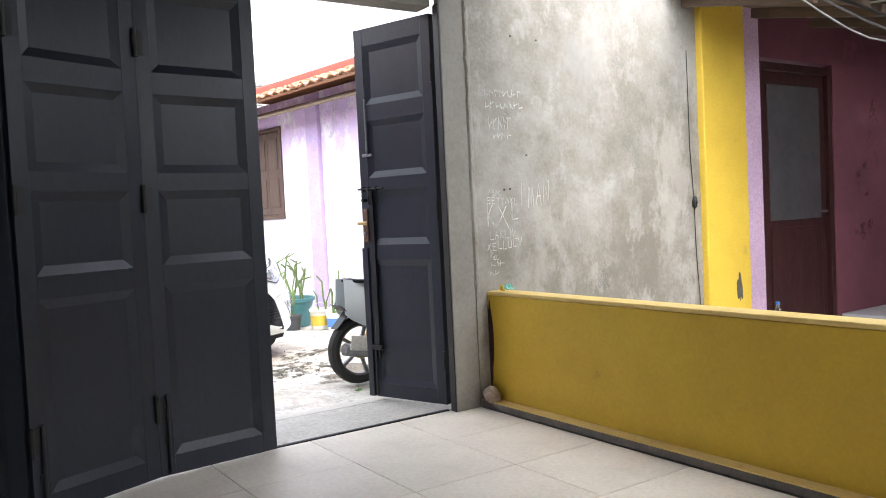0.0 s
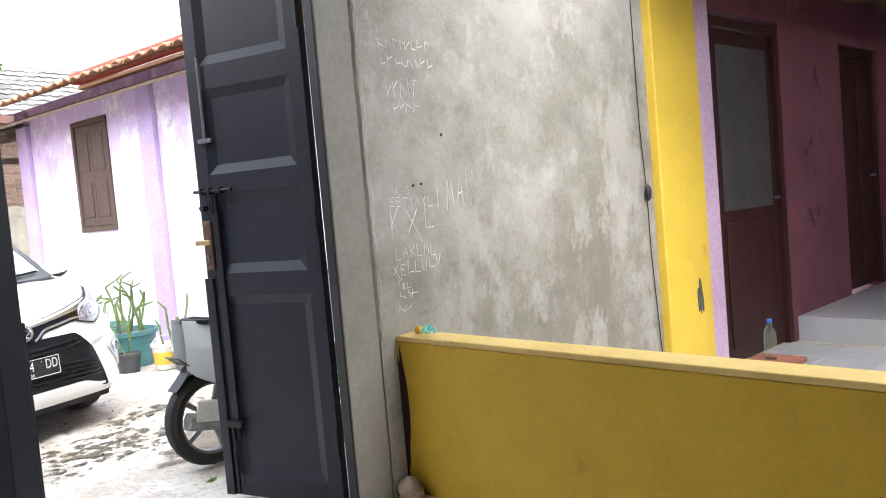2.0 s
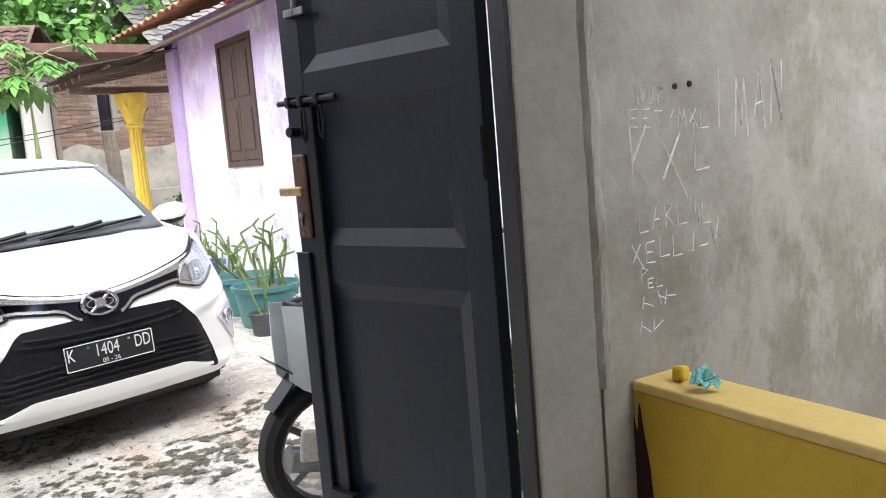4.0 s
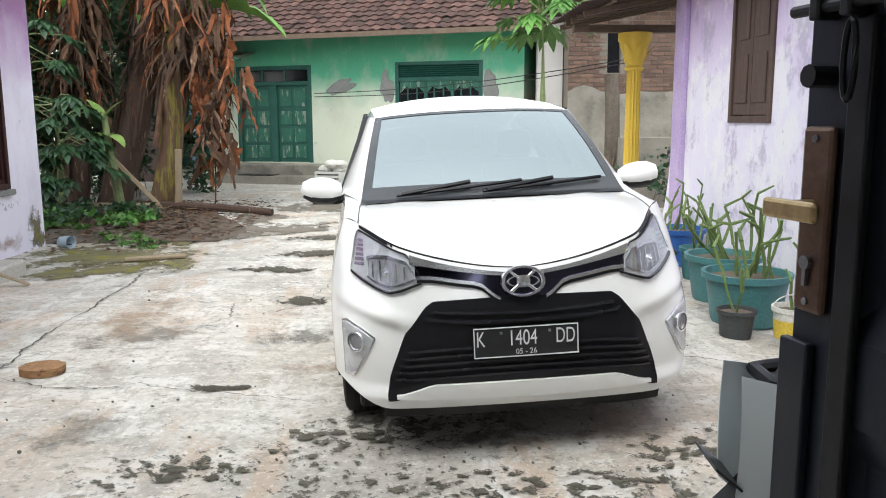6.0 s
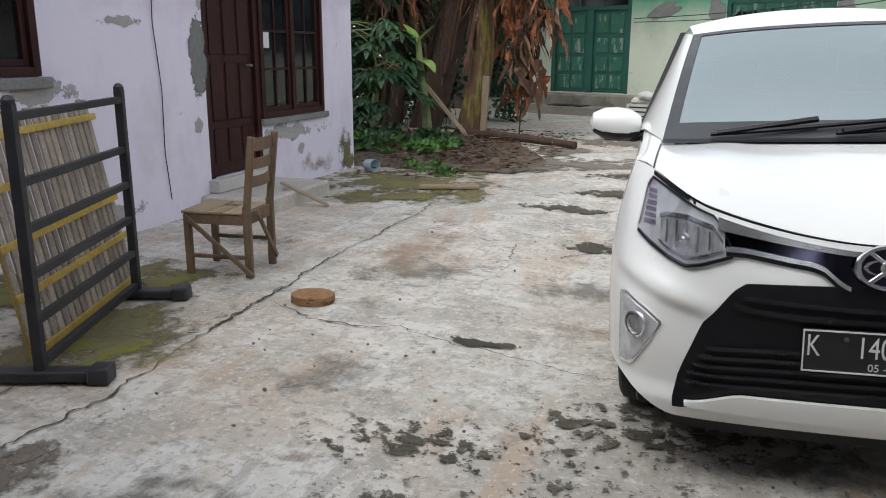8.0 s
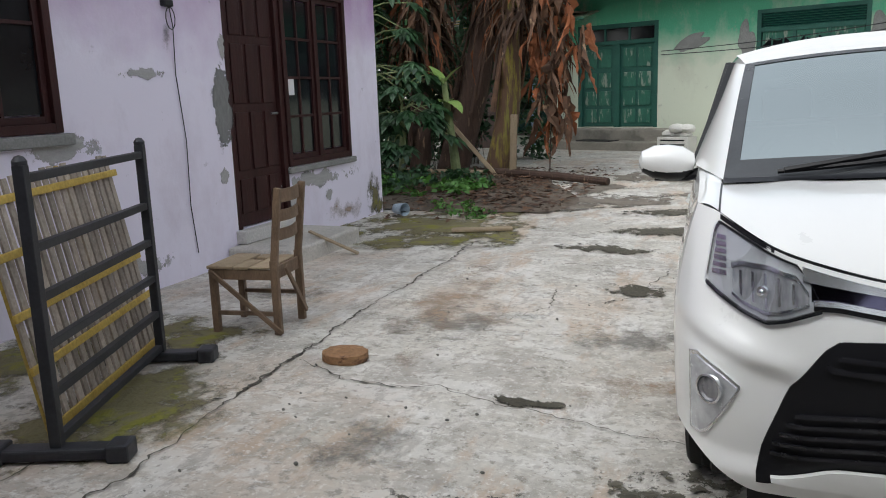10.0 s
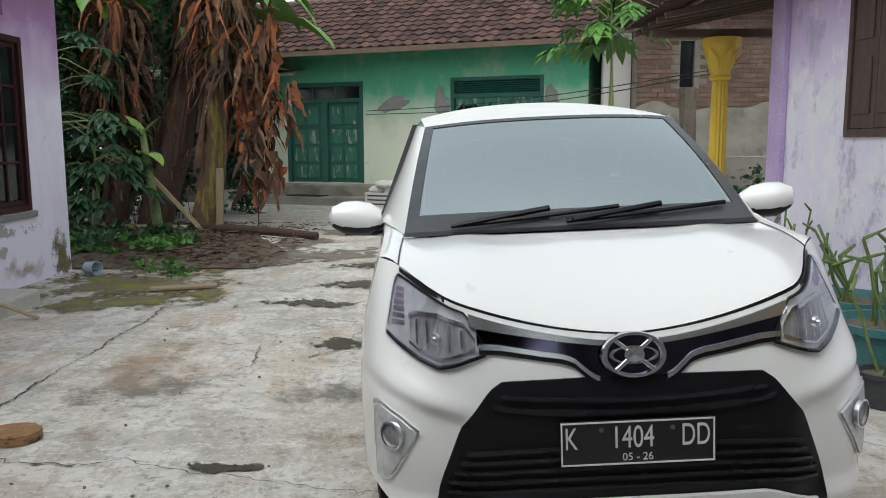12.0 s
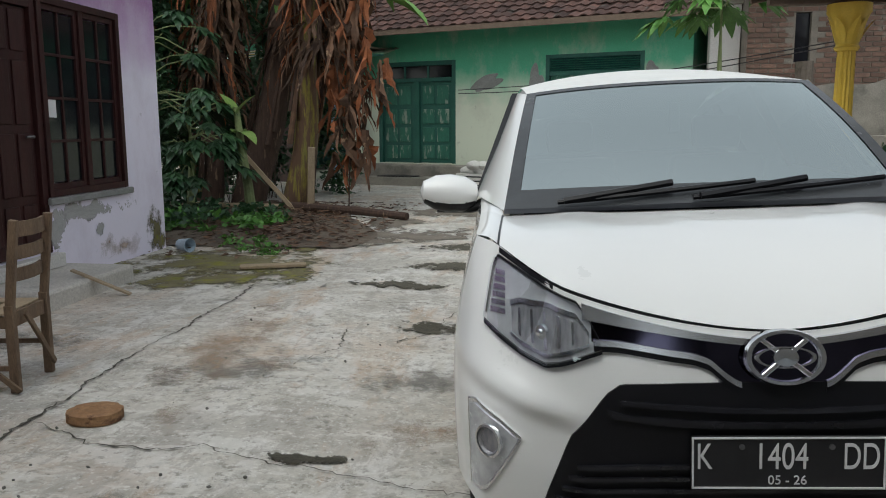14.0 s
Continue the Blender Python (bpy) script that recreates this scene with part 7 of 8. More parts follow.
def potted(x, y, r, h, material, stalks, tall, seed, label, band=None, handle=False):
    rnd = random.Random(seed)
    g = thing("potted_cactus", label, "plant pot", B @ pose(x, y, G + 0.012), "cactus pots by the wall")
    pt = part("pot", lathe(bmesh.new(), ((0.001, 0.0), (r * 0.78, 0.0), (r * 0.82, h * 0.1), (r * 0.97, h * 0.86), (r * 1.06, h * 0.88), (r * 1.07, h), (r * 0.98, h), (r * 0.92, h * 0.85), (0.001, h * 0.85)), 28), material, g, "", True)
    part("soil", lathe(bmesh.new(), ((r * 0.95, h * 0.87), (r * 0.5, h * 0.885), (0.001, h * 0.89)), 20), SOIL, g)
    if band:
        part("label_band", lathe(bmesh.new(), ((r * 0.86, h * 0.2), (r * 0.955, h * 0.68)), 28, Matrix.Diagonal((1.01, 1.01, 1, 1))), band, pt, "printed label band")
    if handle:
        part("handle", tube(bmesh.new(), [(r * 1.03 * math.cos(a), 0.02, h * 0.93 + r * 0.7 * math.sin(a)) for a in [math.pi * k / 12 for k in range(13)]], 0.004, 5), WHITEPOT, pt)
    for k in range(stalks):
        a, q = rnd.uniform(0, 6.28), r * 0.7 * rnd.random() ** 0.6
        p = Vector((q * math.cos(a), q * math.sin(a), h * 0.85))
        d = Vector((rnd.gauss(0, 0.3), rnd.gauss(0, 0.3), 1)).normalized()
        bm = bmesh.new()
        ln = tall * rnd.uniform(0.45, 1.0)
        n = max(2, int(ln / 0.13))
        for j in range(n):
            e = p + d * (ln / n)
            w = 0.016 * rnd.uniform(0.7, 1.3)
            tube(bm, [p, p.lerp(e, 0.2), p.lerp(e, 0.6), p.lerp(e, 0.93), e], w * 0.75, 6, 0.85)
            if rnd.random() < 0.65 and j > 0:
                s = Vector((rnd.gauss(0, 1), rnd.gauss(0, 1), 0.7)).normalized()
                b = e + s * rnd.uniform(0.08, 0.17)
                tube(bm, [e, e.lerp(b, 0.3), e.lerp(b, 0.7), b], w * 0.85, 6, 0.6)
            p = e
            d = (d + Vector((rnd.gauss(0, 0.13), rnd.gauss(0, 0.13), 0.08))).normalized()
        part("stalk", bm, CACTUS, g, "jointed green cactus stalk", True)
    return g


potted(5.57, 7.98, 0.285, 0.36, TEAL, 11, 0.62, 1, "wide teal plastic tub full of cactus stalks")
potted(5.70, 8.72, 0.28, 0.36, TEAL, 8, 0.6, 2, "teal plastic tub with cactus behind the wide tub")
potted(5.34, 7.58, 0.12, 0.19, GREYPOT, 2, 0.55, 3, "small dark grey pot with one cactus")
potted(5.62, 7.38, 0.125, 0.25, WHITEPOT, 3, 0.4, 4, "white paint bucket with a yellow label and wire handle", YELLOWBAND, True)
potted(5.68, 7.12, 0.12, 0.22, WHITEPOT, 3, 0.45, 5, "white paint bucket with a blue label", BLUEBAND)
potted(5.86, 10.3, 0.27, 0.36, BLUE, 8, 0.55, 6, "blue plastic tub with tall cactus")
potted(5.40, 9.25, 0.12, 0.2, BLUE, 2, 0.4, 7, "small blue pot with a cactus")
potted(5.82, 9.55, 0.17, 0.28, TEAL, 5, 0.6, 8, "green pot with thin cactus stalks")
potted(5.50, 9.65, 0.14, 0.24, GREYPOT, 3, 0.4, 9, "dark pot with short cactus")

# ---- scooter behind the open gate leaf: rear wheel nearest ----
SILVER = gloss_coat(surface("silver scooter paint", (0.72, 0.77, 0.78), (0.64, 0.70, 0.72), 2, 0.3, 0.0, grain=0.0), 0.6)
GOLD = surface("gold anodised hub", (0.62, 0.38, 0.05), (0.5, 0.3, 0.04), 6, 0.35, 0.05, metal=0.7)
COPPER = surface("brown stand bar", (0.42, 0.25, 0.15), (0.34, 0.2, 0.12), 6, 0.5, 0.05)
sc = thing("scooter", "silver motor scooter parked behind the open gate leaf", "scooter", B @ pose(4.07, 4.28, G + 0.012, 0, 0, -4))
# local x runs forward, z up; rear axle at x = 0, front axle at x = 1.24
for x in (0.0, 1.24):
    mw = Matrix.Translation((x, 0, 0.275)) @ pose(0, 0, 0, 90)
    ty = part("tyre", lathe(bmesh.new(), ((0.205, -0.04), (0.24, -0.05), (0.268, -0.035), (0.276, 0.0), (0.268, 0.035), (0.24, 0.05), (0.205, 0.04)), 30, mw), RUBBER, sc, "black tyre", True)
    rim = lathe(bmesh.new(), ((0.205, -0.038), (0.19, -0.03), (0.185, 0.0), (0.19, 0.03), (0.205, 0.038)), 30, mw)
    part("rim", rim, STEEL, ty, "grey alloy rim", True)
    for k in range(5):
        part("spoke", bm_box(0.03, 0.19, -0.014, 0.014, -0.014, 0.014, 0.004), STEEL, ty, m=mw @ pose(0, 0, 0, 0, 0, 72 * k))
    part("hub", lathe(bmesh.new(), ((0.001, -0.06), (0.05, -0.055), (0.07, -0.02), (0.07, 0.03), (0.001, 0.06)), 18, mw), GOLD, ty, "gold hub", True)
for sg in (-1, 1):
    bm = bmesh.new()
    sheet(bm, lambda u, v: (lerp(-0.15, 0.62, u), sg * (0.03 + 0.125 * math.sin(math.pi * min(1, 0.12 + u * 0.75)) * (0.45 + 0.55 * math.sin(math.pi * (0.15 + 0.7 * v)))), lerp(lerp(0.58, 0.26, u ** 0.7), lerp(0.86, 0.72, u), v)), 16, 10, 0.004)
    part("tail_panel", bm, SILVER, sc, "glossy silver tail panel", True)
    bm = bmesh.new()
    sheet(bm, lambda u, v: (lerp(0.55, 1.02, u), sg * (0.13 + 0.05 * u), lerp(0.30, lerp(0.42, 0.85, u * u), v)), 10, 6, 0.004)
    part("leg_panel", bm, SILVER, sc, "", True)
seat = bmesh.new()
sheet(seat, lambda u, v: (lerp(0.03, 0.62, u), 0.13 * (2 * v - 1) * (0.7 + 0.3 * math.sin(math.pi * u)), 0.80 - 0.04 * math.sin(math.pi * u) + 0.035 * math.sin(math.pi * v)), 14, 8, 0.06)
part("seat", seat, CARBLACK, sc, "black seat", True)
tc_ = bmesh.new()
sheet(tc_, lambda u, v: (-0.05 - 0.05 * math.sin(math.pi * u) * (0.4 + 0.6 * v), 0.085 * (2 * u - 1) * (0.55 + 0.45 * v), lerp(0.56, 0.80, v)), 10, 8, 0.006)
part("tail_cap", tc_, SILVER, sc, "glossy silver tail end", True)
part("grab_rail", tube(bmesh.new(), [(0.22, 0.14, 0.79), (0.02, 0.13, 0.83), (-0.08, 0.06, 0.84), (-0.08, -0.06, 0.84), (0.02, -0.13, 0.83), (0.22, -0.14, 0.79)], 0.017, 8), CARBLACK, sc, "black grab rail", True)
mg = bmesh.new()
sheet(mg, lambda u, v: (lerp(-0.06, -0.22, v), 0.05 * (2 * u - 1), lerp(0.66, 0.47, v ** 0.8)), 4, 8, 0.008)
part("rear_mudguard", mg, CARBLACK, sc, "black rear mudguard flap", True)
part("number_plate", bm_box(-0.08, 0.08, -0.003, 0.003, -0.04, 0.04, 0.002), PLATEBLACK, sc, "dark number plate", m=Matrix.Translation((-0.17, 0.0, 0.63)) @ pose(0, 0, 0, 0, 0, 90) @ pose(0, 0, 0, -50))
part("engine", bm_box(0.02, 0.42, -0.13, -0.06, 0.20, 0.36, 0.04), GREYPOT, sc, "grey engine case", True)
part("silencer", tube(bmesh.new(), [(0.35, -0.10, 0.24), (0.10, -0.145, 0.26), (-0.10, -0.15, 0.29), (-0.22, -0.15, 0.32)], 0.045, 12, 1.1), STEEL, sc, "steel silencer", True)
part("heat_shield", bm_box(-0.24, 0.02, -0.21, -0.195, 0.25, 0.37, 0.01), WHITEPOT, sc, "pale heat shield", m=pose(0, 0, 0.03, 0, 9))
part("shock_absorber", tube(bmesh.new(), [(0.0, -0.10, 0.29), (0.10, -0.10, 0.60)], 0.026, 10), GOLD, sc, "yellow spring", True)
part("stand", tube(bmesh.new(), [(0.26, -0.16, 0.20), (0.12, -0.19, 0.16), (-0.02, -0.20, 0.15)], 0.016, 8), COPPER, sc, "brown foot peg bar", True)
part("footboard", bm_box(0.55, 0.95, -0.16, 0.16, 0.27, 0.31, 0.02), CARBLACK, sc, "black footboard")
part("handlebar", tube(bmesh.new(), [(0.94, 0.34, 0.98), (1.0, 0.2, 1.0), (1.03, 0, 0.97), (1.0, -0.2, 1.0), (0.94, -0.34, 0.98)], 0.016, 8), CARBLACK, sc, "", True)
sh_ = bmesh.new()
sheet(sh_, lambda u, v: (lerp(1.18, 1.00, v) - 0.10 * abs(2 * u - 1) ** 2, lerp(-0.2, 0.2, u) * lerp(0.8, 1, v), lerp(0.48, 0.98, v)), 10, 10, 0.01)
part("front_shield", sh_, SILVER, sc, "silver front shield", True)
part("fork", tube(bmesh.new(), [(1.24, 0.07, 0.275), (1.10, 0.05, 0.7)], 0.02, 8), STEEL, sc)
part("fork", tube(bmesh.new(), [(1.24, -0.07, 0.275), (1.10, -0.05, 0.7)], 0.02, 8), STEEL, sc)
shrub("bush", [(4.72, 3.90, 0.32, 0.10, 0.12, 0.34)], 260, 0.06, LEAFBRIGHT, 91, "bright green plant beside the scooter")
shrub("weeds", [(4.15, 3.95, 0.03, 0.3, 0.12, 0.035)], 60, 0.03, LEAFBRIGHT, 93, "small weeds at the edge of the ramp")

# ---- porch of the east house: yellow column, beams and thin roof ----
pc = thing("column", "yellow fluted porch column with a leafy capital", "column", B @ pose(5.95, 12.3, G))
part("pedestal", bm_box(-0.17, 0.17, -0.17, 0.17, 0.0, 0.62, 0.015), OLDWALL, pc, "grey plastered pedestal")
part("base", lathe(bmesh.new(), ((0.17, 0.62), (0.17, 0.68), (0.15, 0.70), (0.155, 0.74), (0.12, 0.78)), 20), YCOL, pc, "", True)
shf = bmesh.new()
rings = []
for z, r in ((0.77, 0.094), (1.4, 0.089), (2.02, 0.083)):
    rings.append([shf.verts.new(((r - 0.012 * (k % 2)) * math.cos(6.2832 * k / 28), (r - 0.012 * (k % 2)) * math.sin(6.2832 * k / 28), z)) for k in range(28)])
for a, b in zip(rings, rings[1:]):
    for k in range(28):
        shf.faces.new((a[k], a[(k + 1) % 28], b[(k + 1) % 28], b[k]))
part("shaft", shf, YCOL, pc, "fluted yellow shaft")
cp = part("capital", lathe(bmesh.new(), ((0.098, 2.0), (0.118, 2.03), (0.10, 2.06), (0.115, 2.15), (0.15, 2.28), (0.20, 2.36), (0.20, 2.44), (0.001, 2.44)), 16), YCOL, pc, "", True)
for k in range(8):
    part("capital_leaf", blade(bmesh.new(), (0.11 * math.cos(0.785 * k), 0.11 * math.sin(0.785 * k), 2.08), (math.cos(0.785 * k) * 0.25, math.sin(0.785 * k) * 0.25, 1), 0.26, 0.05, 0.9, 5 + k, 0.2, 6), YCOL, cp)
pr = thing("porch_roof", "thin sheet porch roof on timber rafters", "roof", B, kind="structure")
part("beam", bm_box(5.2, 8.2, 12.24, 12.36, 2.385, 2.47), TIMBER, pr)
for k in range(5):
    part("rafter", bm_box(0, 3.2, -0.03, 0.03, -0.03, 0.03), TIMBER, pr, m=Matrix.Translation((5.15, 11.5 + 0.33 * k, 2.50)) @ pose(0, 0, 0, 0, -11))
for k in range(4):
    part("batten", bm_box(-0.02, 0.02, 0, 1.75, -0.012, 0.012), TIMBER, pr, m=Matrix.Translation((5.4 + 0.5 * k, 11.15, 2.59 + 0.097 * k)))
rs = bmesh.new()
sheet(rs, lambda u, v: (lerp(5.05, 8.2, u), lerp(11.1, 12.95, v), 2.56 + 0.195 * (lerp(5.05, 8.2, u) - 5.05) + 0.012 * math.sin(v * 75)), 4, 72, 0.006)
part("sheet", rs, ROOFTILE, pr, "brown corrugated sheet")

# ---- brick house and white wall beyond the porch ----
bh = thing("house", "old half plastered brick house wall", "house", B @ pose(6.3, 18.0, -0.05))
part("wall", wall_bm(0, 6.0, 0, 0.2, 0, 3.7, [(0.75, 1.0, 2.3, 3.1)]), MORTAR, bh)
part("side_wall", bm_box(0, 0.2, 0.2, 4.0, 0, 3.7), MORTAR, bh)
pl_ = bmesh.new()
sheet(pl_, lambda u, v: (6.0 * u, -0.02, 1.95 * v + 0.3 * v * noise.noise((u * 9, 0, 3))), 60, 4, 0.016)
part("plaster", pl_, OLDWALL, bh, "stained grey plaster")
bk = bmesh.new()
rnd = random.Random(12)
for r in range(24):
    z = 1.72 + r * 0.082
    x = -0.12 * (r % 2)
    while x < 5.9:
        if not (0.55 < x < 1.0 and 2.25 < z < 3.1):
            box(bk, max(0, x), min(6.0, x + 0.225), -0.012 - rnd.uniform(0, 0.008), 0.0, z, z + 0.064)
        x += 0.245
part("bricks", bk, BRICK, bh, "courses of weathered brick")
part("window_gap", bm_box(0.75, 1.0, 0.1, 0.14, 2.3, 3.1), DARKGLASS, bh, "narrow dark window")
part("roof", bm_box(-0.5, 6.4, -0.7, 4.4, 3.7, 3.85), ROOFTILE, bh, "clay tile roof", m=pose(0, 0, 0, 0, 0))
ww = thing("garden_wall", "tall stained white wall between the houses", "wall", B @ pose(5.78, 18.4, -0.05))
part("masonry", bm_box(0, 0.5, 0, 0.2, 0, 3.3, 0.01), WHITE, ww)
part("coping", bm_box(-0.04, 0.54, -0.05, 0.25, 3.3, 3.38, 0.01), OLDWALL, ww)
solid("tree_stump", tube(bmesh.new(), [(6.6, 15.8, G), (6.62, 15.8, 1.0), (6.6, 15.85, 2.1)], 0.14, 10, 0.85), BARK, B, "bare grey tree trunk behind the porch", "trunk", smooth=True)
sw_ = thing("garden_wall", "low dark stained wall behind the shrub", "wall", B @ pose(6.6, 15.2, G))
part("masonry", bm_box(0, 3.5, 0, 0.18, 0, 1.15, 0.01), OLDWALL, sw_)

# grey roofed house far behind the east house
gh = thing("house", "far house with a grey tile gable roof", "house", B @ pose(7.2, 17.2, 0, 0, 0, 0))
part("wall", bm_box(2.2, 8.0, 3.5, 9.0, 0, 4.3), OLDWALL, gh)
tiled_roof("roof", gh, Matrix.Translation((1.8, 3.0, 4.2)), 6.8, 3.6, 30, GREYTILE, "grey tile slope", 0.3, 0.35, seed=19)
part("gable", bm_box(1.9, 8.4, 6.0, 6.2, 4.2, 6.0), OLDWALL, gh)

# ---- bits on and by the green house ----
aw = thing("awning", "green and yellow striped awning board over the porch", "awning", C)
for k in range(16):
    part("stripe", bm_box(-2.9, 0.3, -1.15 + 0.0, -1.12, 2.52 + k * 0.0, 2.60) if k == 0 else bm_box(-2.9, 0.3, -1.15 + 0.004 * k, -1.13 + 0.004 * k, 2.60 + 0.018 * (k - 1), 2.616 + 0.018 * (k - 1)), (GREENWOOD, BAMBOO, WHITE)[k % 3], aw)
part("awning_top", bm_box(-2.9, 0.3, -1.09, 0.0, 2.80, 2.84), TIMBER, aw)
# two dark boards put in for the shade inside the porch
part("porch_dark", bm_box(-2.9, -1.6, -0.06, -0.01, 0.3, 2.3, 0.01), GREENDARK, aw, "dark green board standing in for porch shade")
part("porch_screen", bm_box(-2.9, -1.3, -1.1, -1.06, 0.0, 2.5, 0.01), BROWNWOOD, aw, "dark board screen added as porch shade")
pp = thing("drain_pipe", "pale blue plastic drain pipe standing by the porch", "pipe", C)
part("pipe", rod(bmesh.new(), (-1.15, -0.9, 0.0), (-1.15, -0.9, 2.55), 0.055, seg=14), surface("pale blue pipe", (0.36, 0.46, 0.55), (0.30, 0.40, 0.5), 5, 0.45, 0.05), pp, "", True)
part("collar", rod(bmesh.new(), (-1.15, -0.9, 0.85), (-1.15, -0.9, 1.0), 0.064, seg=14), WHITE, pp, "", True)
part("collar", rod(bmesh.new(), (-1.15, -0.9, 0.02), (-1.15, -0.9, 0.2), 0.068, seg=14), PLASTER, pp, "", True)
ct = thing("crate", "pale plastic crate on the yard by the doorstep", "crate", C @ pose(2.75, -0.95, 0.04))
cr = bmesh.new()
for a in ((-0.3, 0.3, -0.2, -0.18, 0, 0.3), (-0.3, 0.3, 0.18, 0.2, 0, 0.3), (-0.3, -0.28, -0.18, 0.18, 0, 0.3), (0.28, 0.3, -0.18, 0.18, 0, 0.3), (-0.28, 0.28, -0.18, 0.18, 0, 0.02)):
    box(cr, *a, 0.005)
part("body", cr, WHITEPOT, ct)
for z in (0.08, 0.16, 0.24):
    part("slot", bm_box(-0.24, 0.24, -0.206, -0.2005, z - 0.012, z + 0.012), DARKGLASS, ct)
for k, (x, y, z) in enumerate(((-0.14, 0, 0.36), (0.13, 0.02, 0.35), (0.02, -0.05, 0.47), (0.2, 0.0, 0.46))):
    bg = bmesh.new()
    sheet(bg, lambda u, v: ((0.16 + 0.03 * noise.noise((u * 7, v * 7, k))) * math.cos(6.2832 * u) * math.sin(math.pi * max(0.02, min(0.98, v))), (0.12 + 0.03 * noise.noise((u * 9, v * 5, k + 7))) * math.sin(6.2832 * u) * math.sin(math.pi * max(0.02, min(0.98, v))), -0.09 * math.cos(math.pi * v) + 0.02 * noise.noise((u * 11, v * 11, k + 3))), 18, 10)
    solid("plastic_bag", bg, WHITEPOT, C @ pose(2.75 + x, -0.95 + y, 0.04 + z - 0.02), "crumpled white plastic bag heaped on the crate", "bag", smooth=True)
solid("doormat", bm_box(0.55, 1.35, -0.98, -0.62, 0.221, 0.24, 0.004), CARBLACK, C, "dark doormat on the green house step", "mat")
for k, (za, zb, sag) in enumerate(((1.95, 2.35, 0.12), (1.88, 2.3, 0.16))):
    wire("cable", [(lerp(1.95, 9.0, t / 14), lerp(-0.05, -2.6, t / 14), lerp(za, zb, t / 14) - sag * math.sin(math.pi * t / 14)) for t in range(15)], 0.008, "black cable strung from the green wall", BLACK, C)

PINKSTAIN = ragged(surface("maroon stain", (0.13, 0.035, 0.045), (0.17, 0.05, 0.06), 5, 0.9, 0.2, 50), 5.0, 0.2, 0.8, 2.5)

# ---- small things in the gate room and on the terrace ----
ck = thing("chalk_scribble", "white chalk letters scratched on the cement wall", "writing", A @ pose(0.20, -0.1005, 0))


def strokes(name, lines, r=0.0035):
    bm = bmesh.new()
    for ln in lines:
        tube(bm, [(x, 0, z) for x, z in ln], r, 4)
    part(name, bm, CHALK, ck)


GLYPH = {"K": [[(0, 1), (0.05, 0)], [(0.9, 1), (0.1, 0.5), (0.8, 0.1)]], "X": [[(0, 1), (1, -0.15)], [(0.8, 1), (0.05, 0.2)]], "L": [[(0.05, 1), (0, 0.02), (0.9, 0.05)]],
         "W": [[(0, 1), (0.25, 0), (0.5, 0.7), (0.75, 0), (1, 1)]], "U": [[(0, 1), (0.1, 0.05), (0.7, 0), (0.85, 1)]], "R": [[(0.1, 0), (0.05, 1), (0.8, 0.85), (0.15, 0.5), (0.9, 0)]],
         "I": [[(0.3, 1), (0.2, 0)]], "M": [[(0, 0), (0.2, 1), (0.45, 0.2), (0.7, 1), (0.9, 0)]], "A": [[(0, 0), (0.5, 1), (0.85, 0)], [(0.2, 0.4), (0.75, 0.45)]], "N": [[(0, 0), (0.1, 1), (0.8, 0.05), (0.9, 1)]],
         "E": [[(0.8, 1), (0.05, 0.95), (0, 0.02), (0.8, 0)], [(0.05, 0.5), (0.6, 0.5)]], "V": [[(0, 1), (0.4, 0), (0.9, 1)]], "T": [[(0, 1), (0.9, 0.95)], [(0.45, 0.97), (0.5, 0)]], "Y": [[(0, 1), (0.45, 0.5), (0.9, 1)], [(0.45, 0.5), (0.4, 0)]],
         "P": [[(0, 0), (0.05, 1), (0.8, 0.8), (0.1, 0.5)]]}
rnd = random.Random(6)


def write(text, x0, x1, z0, z1, rise=0.0, r=0.002):
    """Letters of chalk from x0 to x1 of the wall, between the heights z0 and z1."""
    step = (x1 - x0) / len(text)
    for k, c in enumerate(text):
        dz = rise * k / len(text) + rnd.uniform(-0.1, 0.1) * (z1 - z0)
        h = (z1 - z0) * rnd.uniform(0.88, 1.1)
        strokes("letter", [[(x0 - 0.2 + step * (k + 0.78 * px_), z0 + dz + h * pz) for px_, pz in ln] for ln in GLYPH[c]], r)


write("K", 0.262, 0.335, 1.175, 1.325, r=0.0036)
write("X", 0.355, 0.465, 1.185, 1.33, r=0.0036)
write("L", 0.47, 0.54, 1.235, 1.35, r=0.0034)
write("WUR", 0.285, 0.39, 1.392, 1.43)
write("EETYMXL", 0.265, 0.535, 1.338, 1.38, -0.01, 0.0017)
write("IMAN", 0.55, 0.83, 1.31, 1.47, 0.0, 0.0026)
write("LARLML", 0.275, 0.53, 1.10, 1.155, 0.0, 0.0022)
write("XELLULV", 0.25, 0.56, 1.02, 1.075, 0.03, 0.0022)
write("P", 0.275, 0.31, 0.98, 1.02)
write("EL", 0.295, 0.35, 0.965, 0.99)
for z, h, n, x0 in ((2.05, 0.05, 8, 0.08), (1.97, 0.045, 8, 0.09), (1.83, 0.085, 5, 0.11), (1.765, 0.04, 4, 0.14), (0.92, 0.035, 3, 0.08), (0.86, 0.04, 2, 0.07)):
    for k in range(n):
        x = x0 + k * 0.04 + rnd.uniform(-0.006, 0.006)
        strokes("letter", [[(x, z + h * rnd.uniform(0.8, 1.1)), (x + rnd.uniform(-0.01, 0.012), z)], [(x, z + h * rnd.random()), (x + 0.028, z + h * rnd.random())]], 0.0018)
